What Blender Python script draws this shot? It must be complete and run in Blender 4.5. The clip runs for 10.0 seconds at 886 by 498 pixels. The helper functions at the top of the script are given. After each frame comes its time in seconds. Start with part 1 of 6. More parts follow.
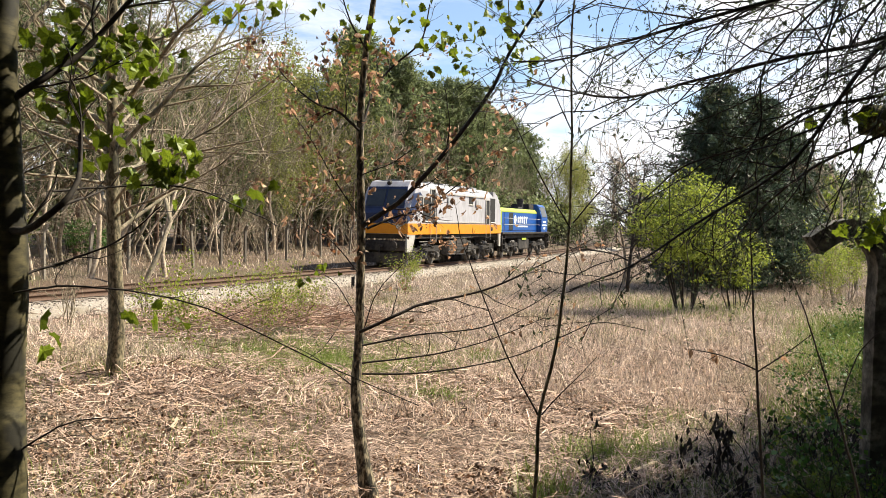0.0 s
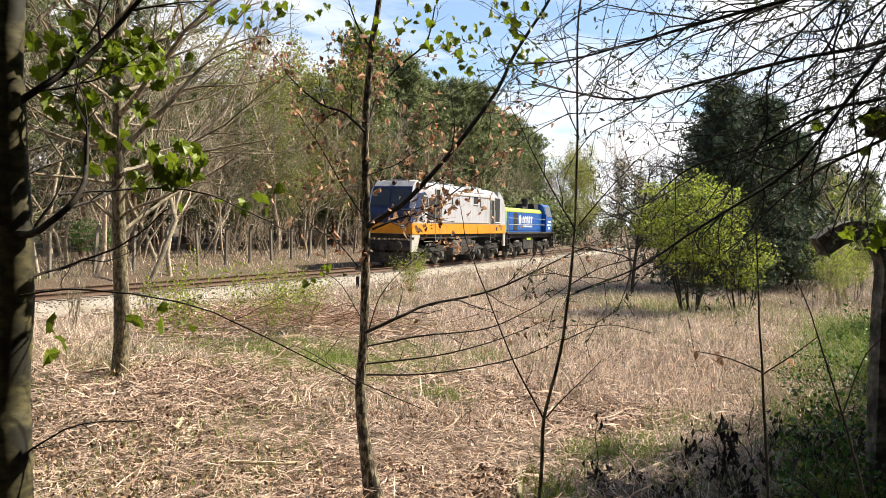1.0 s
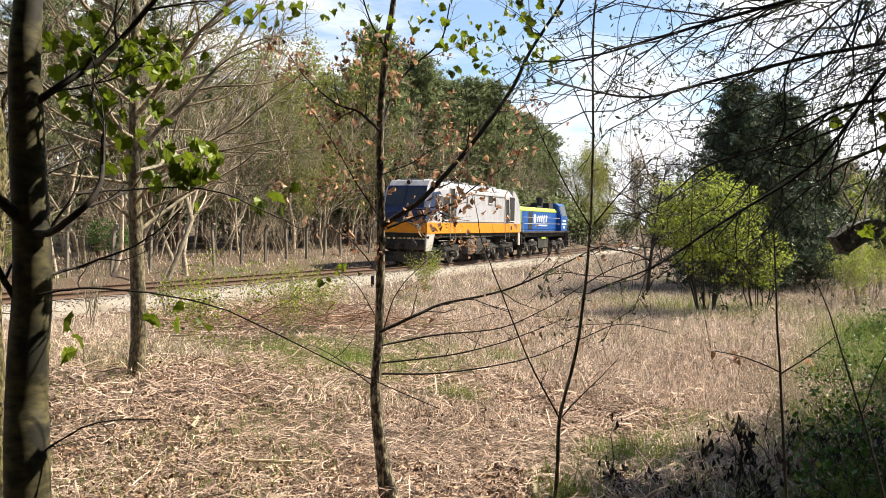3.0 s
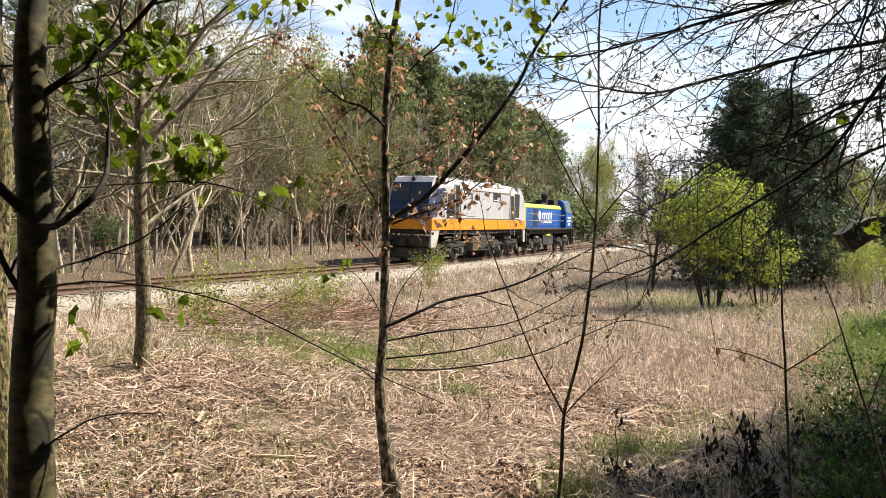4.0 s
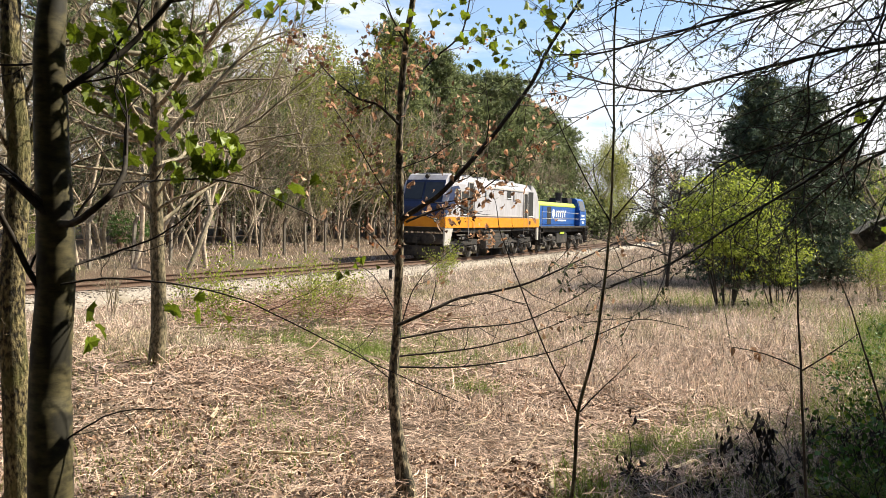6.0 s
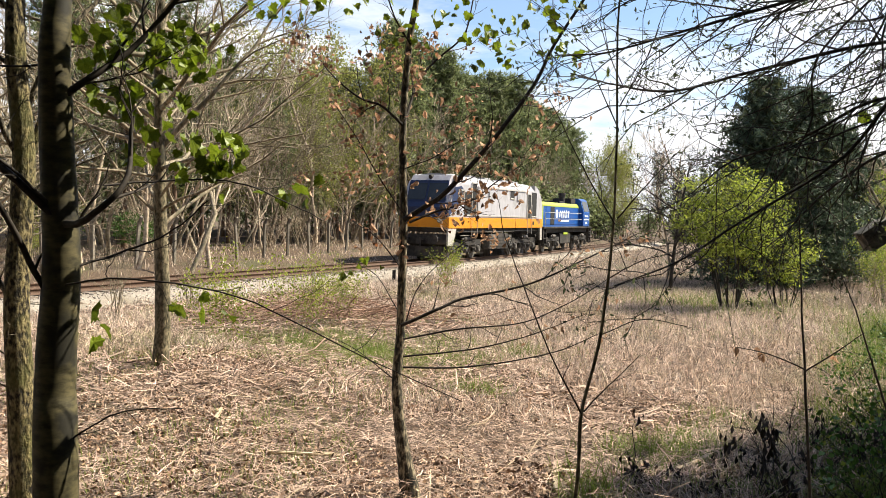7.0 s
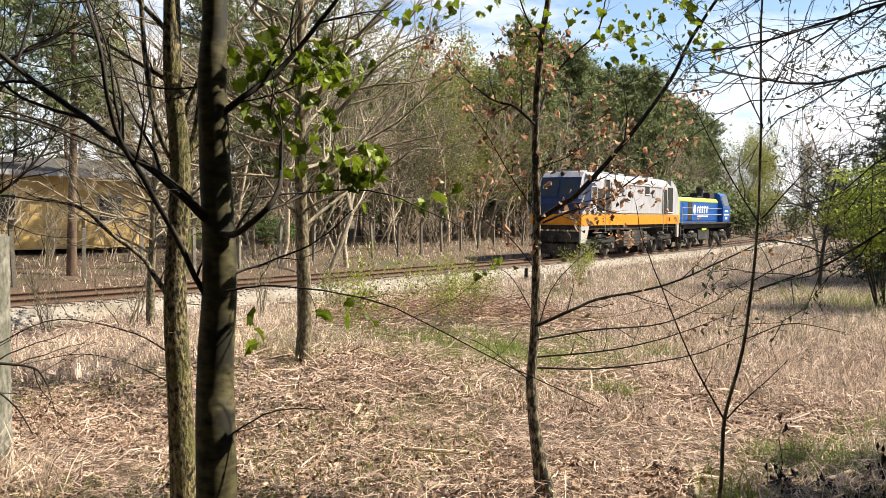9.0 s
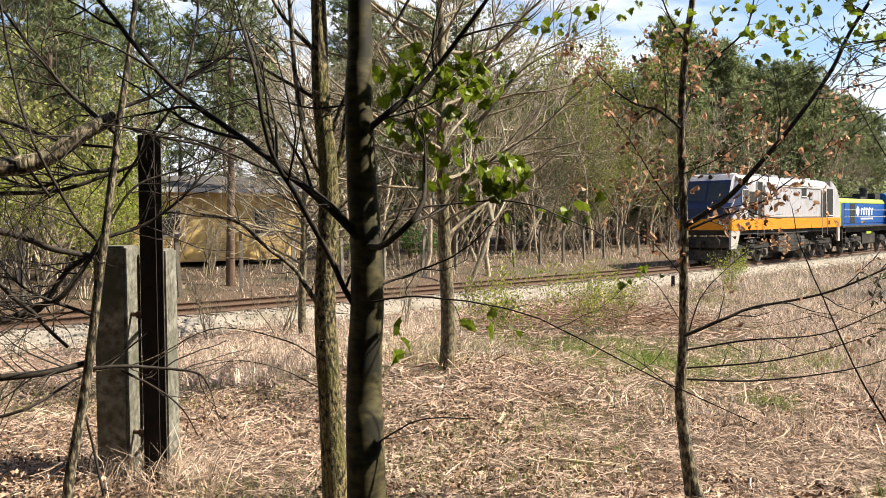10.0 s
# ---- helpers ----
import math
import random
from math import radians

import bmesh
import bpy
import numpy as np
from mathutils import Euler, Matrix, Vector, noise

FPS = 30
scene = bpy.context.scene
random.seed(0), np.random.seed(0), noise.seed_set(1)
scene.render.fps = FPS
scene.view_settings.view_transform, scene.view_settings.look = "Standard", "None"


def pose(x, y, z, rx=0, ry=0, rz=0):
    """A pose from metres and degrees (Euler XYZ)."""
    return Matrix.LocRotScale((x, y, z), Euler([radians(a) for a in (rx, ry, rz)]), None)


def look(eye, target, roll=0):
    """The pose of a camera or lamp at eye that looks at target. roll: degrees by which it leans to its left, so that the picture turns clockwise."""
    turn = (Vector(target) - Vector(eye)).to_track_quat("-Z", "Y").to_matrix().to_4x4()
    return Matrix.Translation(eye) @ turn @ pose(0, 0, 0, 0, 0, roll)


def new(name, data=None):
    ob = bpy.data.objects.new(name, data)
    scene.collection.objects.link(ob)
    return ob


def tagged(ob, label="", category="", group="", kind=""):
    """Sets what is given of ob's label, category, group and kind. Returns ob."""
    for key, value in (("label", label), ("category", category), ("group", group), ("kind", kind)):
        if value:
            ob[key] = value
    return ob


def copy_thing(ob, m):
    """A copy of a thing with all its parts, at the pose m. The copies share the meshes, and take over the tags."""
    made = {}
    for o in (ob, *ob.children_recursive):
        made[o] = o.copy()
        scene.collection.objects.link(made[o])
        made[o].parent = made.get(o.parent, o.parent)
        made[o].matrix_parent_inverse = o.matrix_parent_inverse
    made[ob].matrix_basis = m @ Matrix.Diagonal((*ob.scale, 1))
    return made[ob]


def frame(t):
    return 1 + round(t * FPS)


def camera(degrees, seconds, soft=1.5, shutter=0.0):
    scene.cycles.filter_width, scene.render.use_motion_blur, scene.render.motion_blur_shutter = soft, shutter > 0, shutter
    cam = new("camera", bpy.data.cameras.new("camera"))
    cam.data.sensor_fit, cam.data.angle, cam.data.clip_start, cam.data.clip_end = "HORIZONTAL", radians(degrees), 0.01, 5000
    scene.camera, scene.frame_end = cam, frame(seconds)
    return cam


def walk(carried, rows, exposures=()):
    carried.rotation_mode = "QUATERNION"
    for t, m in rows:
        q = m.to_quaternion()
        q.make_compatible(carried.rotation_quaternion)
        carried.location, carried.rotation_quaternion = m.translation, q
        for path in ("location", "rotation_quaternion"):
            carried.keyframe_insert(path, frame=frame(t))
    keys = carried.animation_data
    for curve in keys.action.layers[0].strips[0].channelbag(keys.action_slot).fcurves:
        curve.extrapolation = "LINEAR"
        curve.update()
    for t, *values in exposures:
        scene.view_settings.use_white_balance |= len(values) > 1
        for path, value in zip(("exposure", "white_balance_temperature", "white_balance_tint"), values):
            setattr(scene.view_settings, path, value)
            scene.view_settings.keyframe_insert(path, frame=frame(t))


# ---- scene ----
cam = camera(55.8, 10.0, soft=0.45)
PATH = [
    (0, (0.013, -0.179, 2.07), (0.013, 1.82, 2.007), 1.1),
    (0.5, (0.009, -0.176, 2.076), (0.005, 1.823, 2.01), 1.1),
    (1, (0.011, -0.176, 2.078), (0.0, 1.823, 2.014), 1.2),
    (1.5, (0.015, -0.17, 2.078), (-0.008, 1.829, 2.013), 1.0),
    (2, (0.015, -0.174, 2.078), (-0.015, 1.824, 2.012), 0.9),
    (2.5, (0.011, -0.173, 2.078), (-0.029, 1.826, 2.013), 1.0),
    (4, (0.009, -0.167, 2.073), (-0.048, 1.831, 1.998), 1.3),
    (4.5, (0.01, -0.171, 2.076), (-0.059, 1.827, 1.997), 1.4),
    (5, (0.006, -0.167, 2.072), (-0.069, 1.83, 1.992), 1.5),
    (5.5, (0.006, -0.168, 2.074), (-0.076, 1.828, 1.993), 1.5),
    (7, (0.006, -0.174, 2.073), (-0.091, 1.822, 1.993), 1.4),
    (7.5, (0.006, -0.175, 2.075), (-0.096, 1.821, 1.997), 1.4),
    (8, (0.006, -0.176, 2.081), (-0.127, 1.818, 1.995), 1.2),
    (8.5, (-0.002, -0.18, 2.084), (-0.22, 1.806, 1.99), 1.1),
    (9, (-0.004, -0.194, 2.092), (-0.412, 1.762, 2.001), 0.6),
    (9.5, (-0.004, -0.193, 2.095), (-0.59, 1.718, 2.018), 0.2),
    (10, (-0.006, -0.196, 2.096), (-0.737, 1.664, 2.025), -0.5),
]
walk(cam, [(t, look(eye, target, roll)) for t, eye, target, roll in PATH])

# ---- world and light
SUN_AZ, SUN_EL = radians(22), radians(46)          # bearing anticlockwise from +x, height
world = bpy.data.worlds.new("sky")
scene.world = world
world.use_nodes = True
wn, wl = world.node_tree.nodes, world.node_tree.links
wn.clear()
sky = wn.new("ShaderNodeTexSky")
sky.sky_type, sky.sun_disc = "NISHITA", False
sky.sun_elevation, sky.sun_rotation = SUN_EL, math.pi / 2 - SUN_AZ
sky.air_density, sky.dust_density, sky.ozone_density = 1.1, 0.4, 2.5
# fair-weather cloud on a level layer, so that it closes up toward the horizon
coord = wn.new("ShaderNodeTexCoord")
split = wn.new("ShaderNodeSeparateXYZ")
lift = wn.new("ShaderNodeMath")
lift.operation, lift.inputs[1].default_value = "MAXIMUM", 0.0
lift_more = wn.new("ShaderNodeMath")
lift_more.operation, lift_more.inputs[1].default_value = "ADD", 0.16
flat = wn.new("ShaderNodeVectorMath")
flat.operation = "DIVIDE"
puffs = wn.new("ShaderNodeTexNoise")
puffs.inputs["Scale"].default_value, puffs.inputs["Detail"].default_value, puffs.inputs["Roughness"].default_value = 0.9, 8, 0.6
puffs.inputs["Distortion"].default_value = 0.3
low = wn.new("ShaderNodeMapRange")
low.inputs[1].default_value, low.inputs[2].default_value, low.inputs[3].default_value, low.inputs[4].default_value = 0.0, 0.42, 0.17, -0.06
cover = wn.new("ShaderNodeMath")
cover.operation = "ADD"
edge = wn.new("ShaderNodeValToRGB")
edge.color_ramp.elements[0].position, edge.color_ramp.elements[1].position = 0.47, 0.62
edge.color_ramp.elements[0].color = (0.12, 0.12, 0.12, 1)
clear = wn.new("ShaderNodeVectorMath")
clear.operation = "MULTIPLY"
clear.inputs[1].default_value = (1.08, 1.22, 1.37)      # clean spring air
cloudy = wn.new("ShaderNodeMixRGB")
cloudy.inputs[2].default_value = (9.7, 9.8, 10.0, 1)
back = wn.new("ShaderNodeBackground")
back.inputs["Strength"].default_value = 0.05
wout = wn.new("ShaderNodeOutputWorld")
wl.new(coord.outputs["Generated"], split.inputs[0])
wl.new(split.outputs["Z"], lift.inputs[0])
wl.new(lift.outputs[0], lift_more.inputs[0])
wl.new(coord.outputs["Generated"], flat.inputs[0])
wl.new(lift_more.outputs[0], flat.inputs[1])
wl.new(flat.outputs[0], puffs.inputs["Vector"])
wl.new(split.outputs["Z"], low.inputs[0])
wl.new(puffs.outputs["Fac"], cover.inputs[0])
wl.new(low.outputs[0], cover.inputs[1])
wl.new(cover.outputs[0], edge.inputs["Fac"])
wl.new(edge.outputs["Color"], cloudy.inputs[0])
wl.new(sky.outputs["Color"], clear.inputs[0])
wl.new(clear.outputs[0], cloudy.inputs[1])
wl.new(cloudy.outputs["Color"], back.inputs["Color"])
wl.new(back.outputs["Background"], wout.inputs["Surface"])

sun_data = bpy.data.lights.new("sun", "SUN")
sun_data.energy, sun_data.angle, sun_data.color = 5.0, radians(0.6), (1.0, 0.92, 0.74)
sun = new("sun", sun_data)
toward = Vector((math.cos(SUN_AZ) * math.cos(SUN_EL), math.sin(SUN_AZ) * math.cos(SUN_EL), math.sin(SUN_EL)))
sun.matrix_world = look(toward * 60, (0, 0, 0))
scene.view_settings.exposure = 1.34


# ---- materials
def shader(name):
    m = bpy.data.materials.new(name)
    m.use_nodes = True
    n, l = m.node_tree.nodes, m.node_tree.links
    return m, n, l, n["Principled BSDF"]


def surface(name, c1, c2, scale=8.0, c3=None, scale3=1.2, rough=0.8, metal=0.0, bump=0.3, dist=0.01, stretch=(1, 1, 1),
            island=0.0, each=0.0, spec=0.3, through_light=0.0, detail=5, lo=0.35, hi=0.65, lo3=0.48, hi3=0.7):
    """Two colours by a fine noise, a third by a broad one, brightness varied by loose piece or by object."""
    m, n, l, b = shader(name)
    tc = n.new("ShaderNodeTexCoord")
    mp = n.new("ShaderNodeMapping")
    mp.inputs["Scale"].default_value = stretch
    l.new(tc.outputs["Object"], mp.inputs["Vector"])
    fine = n.new("ShaderNodeTexNoise")
    fine.inputs["Scale"].default_value, fine.inputs["Detail"].default_value, fine.inputs["Roughness"].default_value = scale, detail, 0.6
    l.new(mp.outputs["Vector"], fine.inputs["Vector"])
    span = n.new("ShaderNodeMapRange")
    span.inputs[1].default_value, span.inputs[2].default_value = lo, hi
    l.new(fine.outputs["Fac"], span.inputs[0])
    mix = n.new("ShaderNodeMixRGB")
    mix.inputs[1].default_value, mix.inputs[2].default_value = (*c1, 1), (*c2, 1)
    l.new(span.outputs[0], mix.inputs[0])
    col = mix.outputs[0]
    if c3:
        broad = n.new("ShaderNodeTexNoise")
        broad.inputs["Scale"].default_value, broad.inputs["Detail"].default_value = scale3, 4
        l.new(tc.outputs["Object"], broad.inputs["Vector"])
        span3 = n.new("ShaderNodeMapRange")
        span3.inputs[1].default_value, span3.inputs[2].default_value = lo3, hi3
        l.new(broad.outputs["Fac"], span3.inputs[0])
        mix3 = n.new("ShaderNodeMixRGB")
        mix3.inputs[2].default_value = (*c3, 1)
        l.new(span3.outputs[0], mix3.inputs[0])
        l.new(col, mix3.inputs[1])
        col = mix3.outputs[0]
    if island or each:
        if island:
            src = n.new("ShaderNodeNewGeometry").outputs["Random Per Island"]
        else:
            src = n.new("ShaderNodeObjectInfo").outputs["Random"]
        amount = island or each
        value = n.new("ShaderNodeMapRange")
        value.inputs[3].default_value, value.inputs[4].default_value = 1 - amount, 1 + amount * 0.7
        l.new(src, value.inputs[0])
        hsv = n.new("ShaderNodeHueSaturation")
        l.new(value.outputs[0], hsv.inputs["Value"])
        l.new(col, hsv.inputs["Color"])
        col = hsv.outputs[0]
    l.new(col, b.inputs["Base Color"])
    b.inputs["Roughness"].default_value, b.inputs["Metallic"].default_value = rough, metal
    b.inputs["Specular IOR Level"].default_value = spec
    if bump:
        bp = n.new("ShaderNodeBump")
        bp.inputs["Strength"].default_value, bp.inputs["Distance"].default_value = bump, dist
        l.new(fine.outputs["Fac"], bp.inputs["Height"])
        l.new(bp.outputs["Normal"], b.inputs["Normal"])
    if through_light:
        tr = n.new("ShaderNodeBsdfTranslucent")
        l.new(col, tr.inputs["Color"])
        both = n.new("ShaderNodeMixShader")
        both.inputs[0].default_value = through_light
        l.new(b.outputs[0], both.inputs[1])
        l.new(tr.outputs[0], both.inputs[2])
        l.new(both.outputs[0], n["Material Output"].inputs["Surface"])
    return m


M_GROUND = surface("soil_and_litter", (0.025, 0.017, 0.012), (0.15, 0.10, 0.066), 30, (0.06, 0.065, 0.025), 0.35, 0.95, bump=0.9, dist=0.03, lo3=0.54, hi3=0.75)
M_STRAW = surface("dry_straw", (0.58, 0.435, 0.345), (0.25, 0.16, 0.115), 3, (0.43, 0.315, 0.25), 0.5, 0.75, bump=0, island=0.85, through_light=0.1)
M_REED = surface("pale_reed", (0.5, 0.40, 0.28), (0.34, 0.25, 0.15), 5, rough=0.6, bump=0, island=0.4)
M_DRYGRASS = surface("standing_dry_grass", (0.73, 0.59, 0.495), (0.50, 0.39, 0.30), 1.5, (0.28, 0.27, 0.11), 0.3, 0.8, bump=0, island=0.75, through_light=0.2, lo3=0.54, hi3=0.72)
M_GRASS = surface("fresh_grass", (0.125, 0.19, 0.026), (0.265, 0.315, 0.085), 3, rough=0.6, bump=0, island=0.35, through_light=0.35)
M_LITTER = surface("dead_leaf_litter", (0.22, 0.13, 0.08), (0.48, 0.34, 0.24), 6, rough=0.85, bump=0, island=0.85)
M_DEADLEAF = surface("withered_leaf", (0.26, 0.10, 0.04), (0.60, 0.42, 0.28), 9, rough=0.7, bump=0, each=0.75, through_light=0.35)
M_DEADMASS = surface("withered_leaf_mass", (0.28, 0.11, 0.045), (0.62, 0.43, 0.29), 9, rough=0.7, bump=0, island=0.75, through_light=0.35)
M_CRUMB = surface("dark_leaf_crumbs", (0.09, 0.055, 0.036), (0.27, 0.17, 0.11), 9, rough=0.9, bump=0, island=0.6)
M_DARKLEAF = surface("shrivelled_dark_leaf", (0.012, 0.009, 0.008), (0.032, 0.022, 0.015), 12, rough=0.8, bump=0, island=0.4)
M_MAPLE = surface("young_maple_leaf", (0.085, 0.13, 0.008), (0.2, 0.25, 0.018), 14, rough=0.42, bump=0.1, dist=0.002, each=0.6, through_light=0.4)
M_LEAF = surface("spring_leaf", (0.17, 0.225, 0.025), (0.35, 0.39, 0.07), 2, rough=0.5, bump=0, island=0.6, through_light=0.55)
M_BRAMBLE = surface("bramble_leaf", (0.038, 0.095, 0.014), (0.085, 0.165, 0.026), 4, rough=0.5, bump=0, island=0.45, through_light=0.3)
M_WILLOW = surface("yellow_green_leaf", (0.22, 0.24, 0.05), (0.30, 0.3, 0.09), 2, rough=0.6, bump=0, island=0.4, through_light=0.35)
M_NEEDLE = surface("pine_needles", (0.095, 0.125, 0.045), (0.245, 0.275, 0.13), 1.2, rough=0.55, bump=0, island=0.7, through_light=0.42)
M_FIR = surface("dark_bluish_needles", (0.026, 0.048, 0.03), (0.125, 0.165, 0.1), 1.6, rough=0.5, bump=0, island=0.7, through_light=0.2)
M_BUD = surface("catkins", (0.04, 0.055, 0.025), (0.12, 0.14, 0.07), 20, rough=0.8, bump=0, island=0.4, through_light=0.4)
M_BARK = surface("dark_cracked_bark", (0.035, 0.03, 0.021), (0.31, 0.255, 0.175), 60, (0.014, 0.013, 0.01), 13, 0.85, bump=1.0, dist=0.008, stretch=(1, 1, 0.35), lo=0.45, hi=0.63, lo3=0.54, hi3=0.66)
M_SMOOTH = surface("smooth_young_bark", (0.03, 0.026, 0.012), (0.1, 0.084, 0.04), 60, (0.02, 0.018, 0.012), 11, 0.7, bump=0.35, dist=0.0015, stretch=(0.5, 0.5, 1.2), lo3=0.52, hi3=0.62)
M_ROUGH = surface("furrowed_bark", (0.014, 0.011, 0.007), (0.26, 0.21, 0.105), 52, (0.10, 0.095, 0.03), 5, 0.9, bump=1.0, dist=0.025, stretch=(1, 1, 0.5), lo=0.42, hi=0.62)
M_TWIG = surface("dark_twig_bark", (0.014, 0.011, 0.009), (0.046, 0.036, 0.028), 60, rough=0.8, bump=0.2, dist=0.002)
M_PALE = surface("tan_spring_bark", (0.12, 0.098, 0.062), (0.35, 0.29, 0.21), 26, (0.08, 0.074, 0.045), 3, 0.85, bump=0.6, dist=0.005, stretch=(1, 1, 0.4))
M_MOTTLED = surface("mottled_olive_bark", (0.055, 0.048, 0.028), (0.25, 0.205, 0.13), 30, (0.035, 0.032, 0.02), 6, 0.9, bump=0.8, dist=0.008, stretch=(1, 1, 0.5), lo=0.4, hi=0.62)
M_BROWNTWIG = surface("brown_twig_bark", (0.21, 0.158, 0.108), (0.52, 0.425, 0.32), 8, rough=0.85, bump=0, island=0.6)
M_REDTWIG = surface("reddish_cut_brush", (0.20, 0.11, 0.08), (0.42, 0.28, 0.2), 6, rough=0.85, bump=0, island=0.5)
M_PINEBARK = surface("scots_pine_bark", (0.075, 0.05, 0.036), (0.16, 0.1, 0.065), 9, (0.05, 0.04, 0.032), 0.6, 0.9, bump=0.5, dist=0.02, stretch=(1, 1, 0.3))
M_BALLAST = surface("pale_ballast", (0.19, 0.16, 0.13), (0.34, 0.3, 0.255), 16, (0.17, 0.14, 0.1), 1.0, 0.9, bump=0.8, dist=0.03)
M_STONE = surface("ballast_stone", (0.17, 0.145, 0.12), (0.39, 0.345, 0.30), 9, rough=0.9, bump=0, island=0.5)
M_RUST = surface("rusty_rail_steel", (0.05, 0.03, 0.022), (0.12, 0.07, 0.045), 25, rough=0.75, metal=0.3, bump=0.3, dist=0.003)
M_SLEEPER = surface("weathered_sleeper", (0.12, 0.09, 0.07), (0.25, 0.2, 0.16), 12, rough=0.9, bump=0.5, dist=0.01, each=0.3, stretch=(1, 0.2, 1))
M_CONCRETE = surface("weathered_concrete", (0.075, 0.07, 0.055), (0.25, 0.235, 0.2), 18, (0.07, 0.07, 0.05), 3.0, 0.9, bump=0.6, dist=0.006, lo3=0.45, hi3=0.65)
# darker copy of the concrete: the curved post's shade is in its colour
M_SHADECONC = surface("blackened_concrete", (0.05, 0.047, 0.038), (0.21, 0.195, 0.16), 22, (0.026, 0.025, 0.02), 4.0, 0.95, bump=0.8, dist=0.008, lo3=0.42, hi3=0.6)
M_OLDSTEEL = surface("rust_flaked_beam", (0.004, 0.003, 0.003), (0.014, 0.007, 0.005), 22, (0.013, 0.01, 0.009), 4, 0.85, metal=0.0, bump=0.6, dist=0.004)
M_FENCE = surface("old_fence_post", (0.14, 0.12, 0.095), (0.24, 0.21, 0.17), 10, rough=0.9, bump=0.3, each=0.35)
M_YELLOW = surface("yellow_render", (0.56, 0.37, 0.13), (0.62, 0.43, 0.17), 6, (0.4, 0.28, 0.12), 0.7, 0.9, bump=0.3)
M_ROOF = surface("dark_roofing_felt", (0.05, 0.045, 0.045), (0.1, 0.09, 0.085), 5, rough=0.8, bump=0.3)
M_EAVE = surface("grey_eave_board", (0.3, 0.3, 0.32), (0.4, 0.4, 0.42), 5, rough=0.7, bump=0.1)
M_WHITE = surface("white_loco_paint", (0.41, 0.40, 0.43), (0.31, 0.30, 0.32), 5, (0.25, 0.24, 0.23), 0.9, 0.42, bump=0.05, dist=0.004, stretch=(1, 1, 0.25), lo3=0.52, hi3=0.76)
M_GREY = surface("grey_roof_paint", (0.33, 0.33, 0.35), (0.25, 0.25, 0.26), 3, (0.28, 0.27, 0.26), 0.8, 0.5, bump=0.05)
M_ORANGE = surface("orange_paint", (0.62, 0.24, 0.012), (0.55, 0.2, 0.012), 3, (0.42, 0.18, 0.035), 1.2, 0.42, bump=0.04, lo3=0.6, hi3=0.85)
M_NAVY = surface("navy_blue_paint", (0.010, 0.02, 0.06), (0.016, 0.028, 0.08), 3, rough=0.5, bump=0.03)
M_BLUE = surface("bright_blue_paint", (0.008, 0.065, 0.27), (0.012, 0.08, 0.31), 3, (0.02, 0.07, 0.24), 1.5, 0.38, bump=0.04, lo3=0.6, hi3=0.85)
M_LIME = surface("lime_yellow_paint", (0.36, 0.44, 0.04), (0.3, 0.38, 0.04), 4, rough=0.45, bump=0.03)
M_BLACK = surface("grimy_black_steel", (0.012, 0.011, 0.011), (0.04, 0.035, 0.031), 7, (0.075, 0.062, 0.052), 1.6, 0.7, metal=0.1, bump=0.3, dist=0.01)
M_DUSTY = surface("dusty_grey_steel", (0.045, 0.042, 0.04), (0.13, 0.118, 0.105), 8, rough=0.75, bump=0.3, dist=0.006)
M_PALEGREY = surface("pale_grey_paint", (0.42, 0.40, 0.37), (0.32, 0.3, 0.27), 5, rough=0.6, bump=0.1)
M_INSIDE = surface("dark_opening", (0.012, 0.012, 0.013), (0.02, 0.02, 0.02), 4, rough=0.9, bump=0)
M_GLASS = surface("dark_window_glass", (0.02, 0.025, 0.03), (0.03, 0.035, 0.04), 2, rough=0.08, bump=0, spec=0.4)
M_LETTER = surface("white_lettering", (0.8, 0.8, 0.8), (0.72, 0.72, 0.72), 8, rough=0.5, bump=0)
M_LAMP = surface("lamp_glass", (0.7, 0.68, 0.6), (0.6, 0.6, 0.55), 8, rough=0.15, bump=0)
M_STAKE = surface("white_stake", (0.6, 0.58, 0.52), (0.45, 0.42, 0.36), 12, rough=0.8, bump=0.2)
M_WOODPALE = surface("pale_split_wood", (0.42, 0.34, 0.24), (0.3, 0.23, 0.15), 12, rough=0.8, bump=0.3, stretch=(0.2, 1, 1), each=0.35)


# ---- mesh helpers
def make(name, verts, faces, material, parent=None, label="", smooth=False):
    """One mesh object from arrays; faces all have the same number of corners, or come as a list of polygons."""
    me = bpy.data.meshes.new(name)
    if isinstance(faces, np.ndarray):
        v = np.asarray(verts, dtype=np.float32)
        k = faces.shape[1]
        me.vertices.add(len(v))
        me.vertices.foreach_set("co", v.ravel())
        me.loops.add(faces.size)
        me.loops.foreach_set("vertex_index", faces.astype(np.int32).ravel())
        me.polygons.add(len(faces))
        me.polygons.foreach_set("loop_start", np.arange(0, faces.size, k, dtype=np.int32))
        me.update(calc_edges=True)
    else:
        me.from_pydata([tuple(p) for p in verts], [], [tuple(f) for f in faces])
    if smooth:
        me.polygons.foreach_set("use_smooth", np.ones(len(me.polygons), dtype=bool))
    me.materials.append(material)
    ob = new(name, me)
    if parent:
        ob.parent = parent
    if label:
        ob["label"] = label
    return ob


def part(name, bm, material, parent, label="", smooth=False):
    me = bpy.data.meshes.new(name)
    bm.normal_update()
    bm.to_mesh(me)
    bm.free()
    if smooth:
        me.polygons.foreach_set("use_smooth", np.ones(len(me.polygons), dtype=bool))
    me.materials.append(material)
    ob = new(name, me)
    ob.parent = parent
    if label:
        ob["label"] = label
    return ob


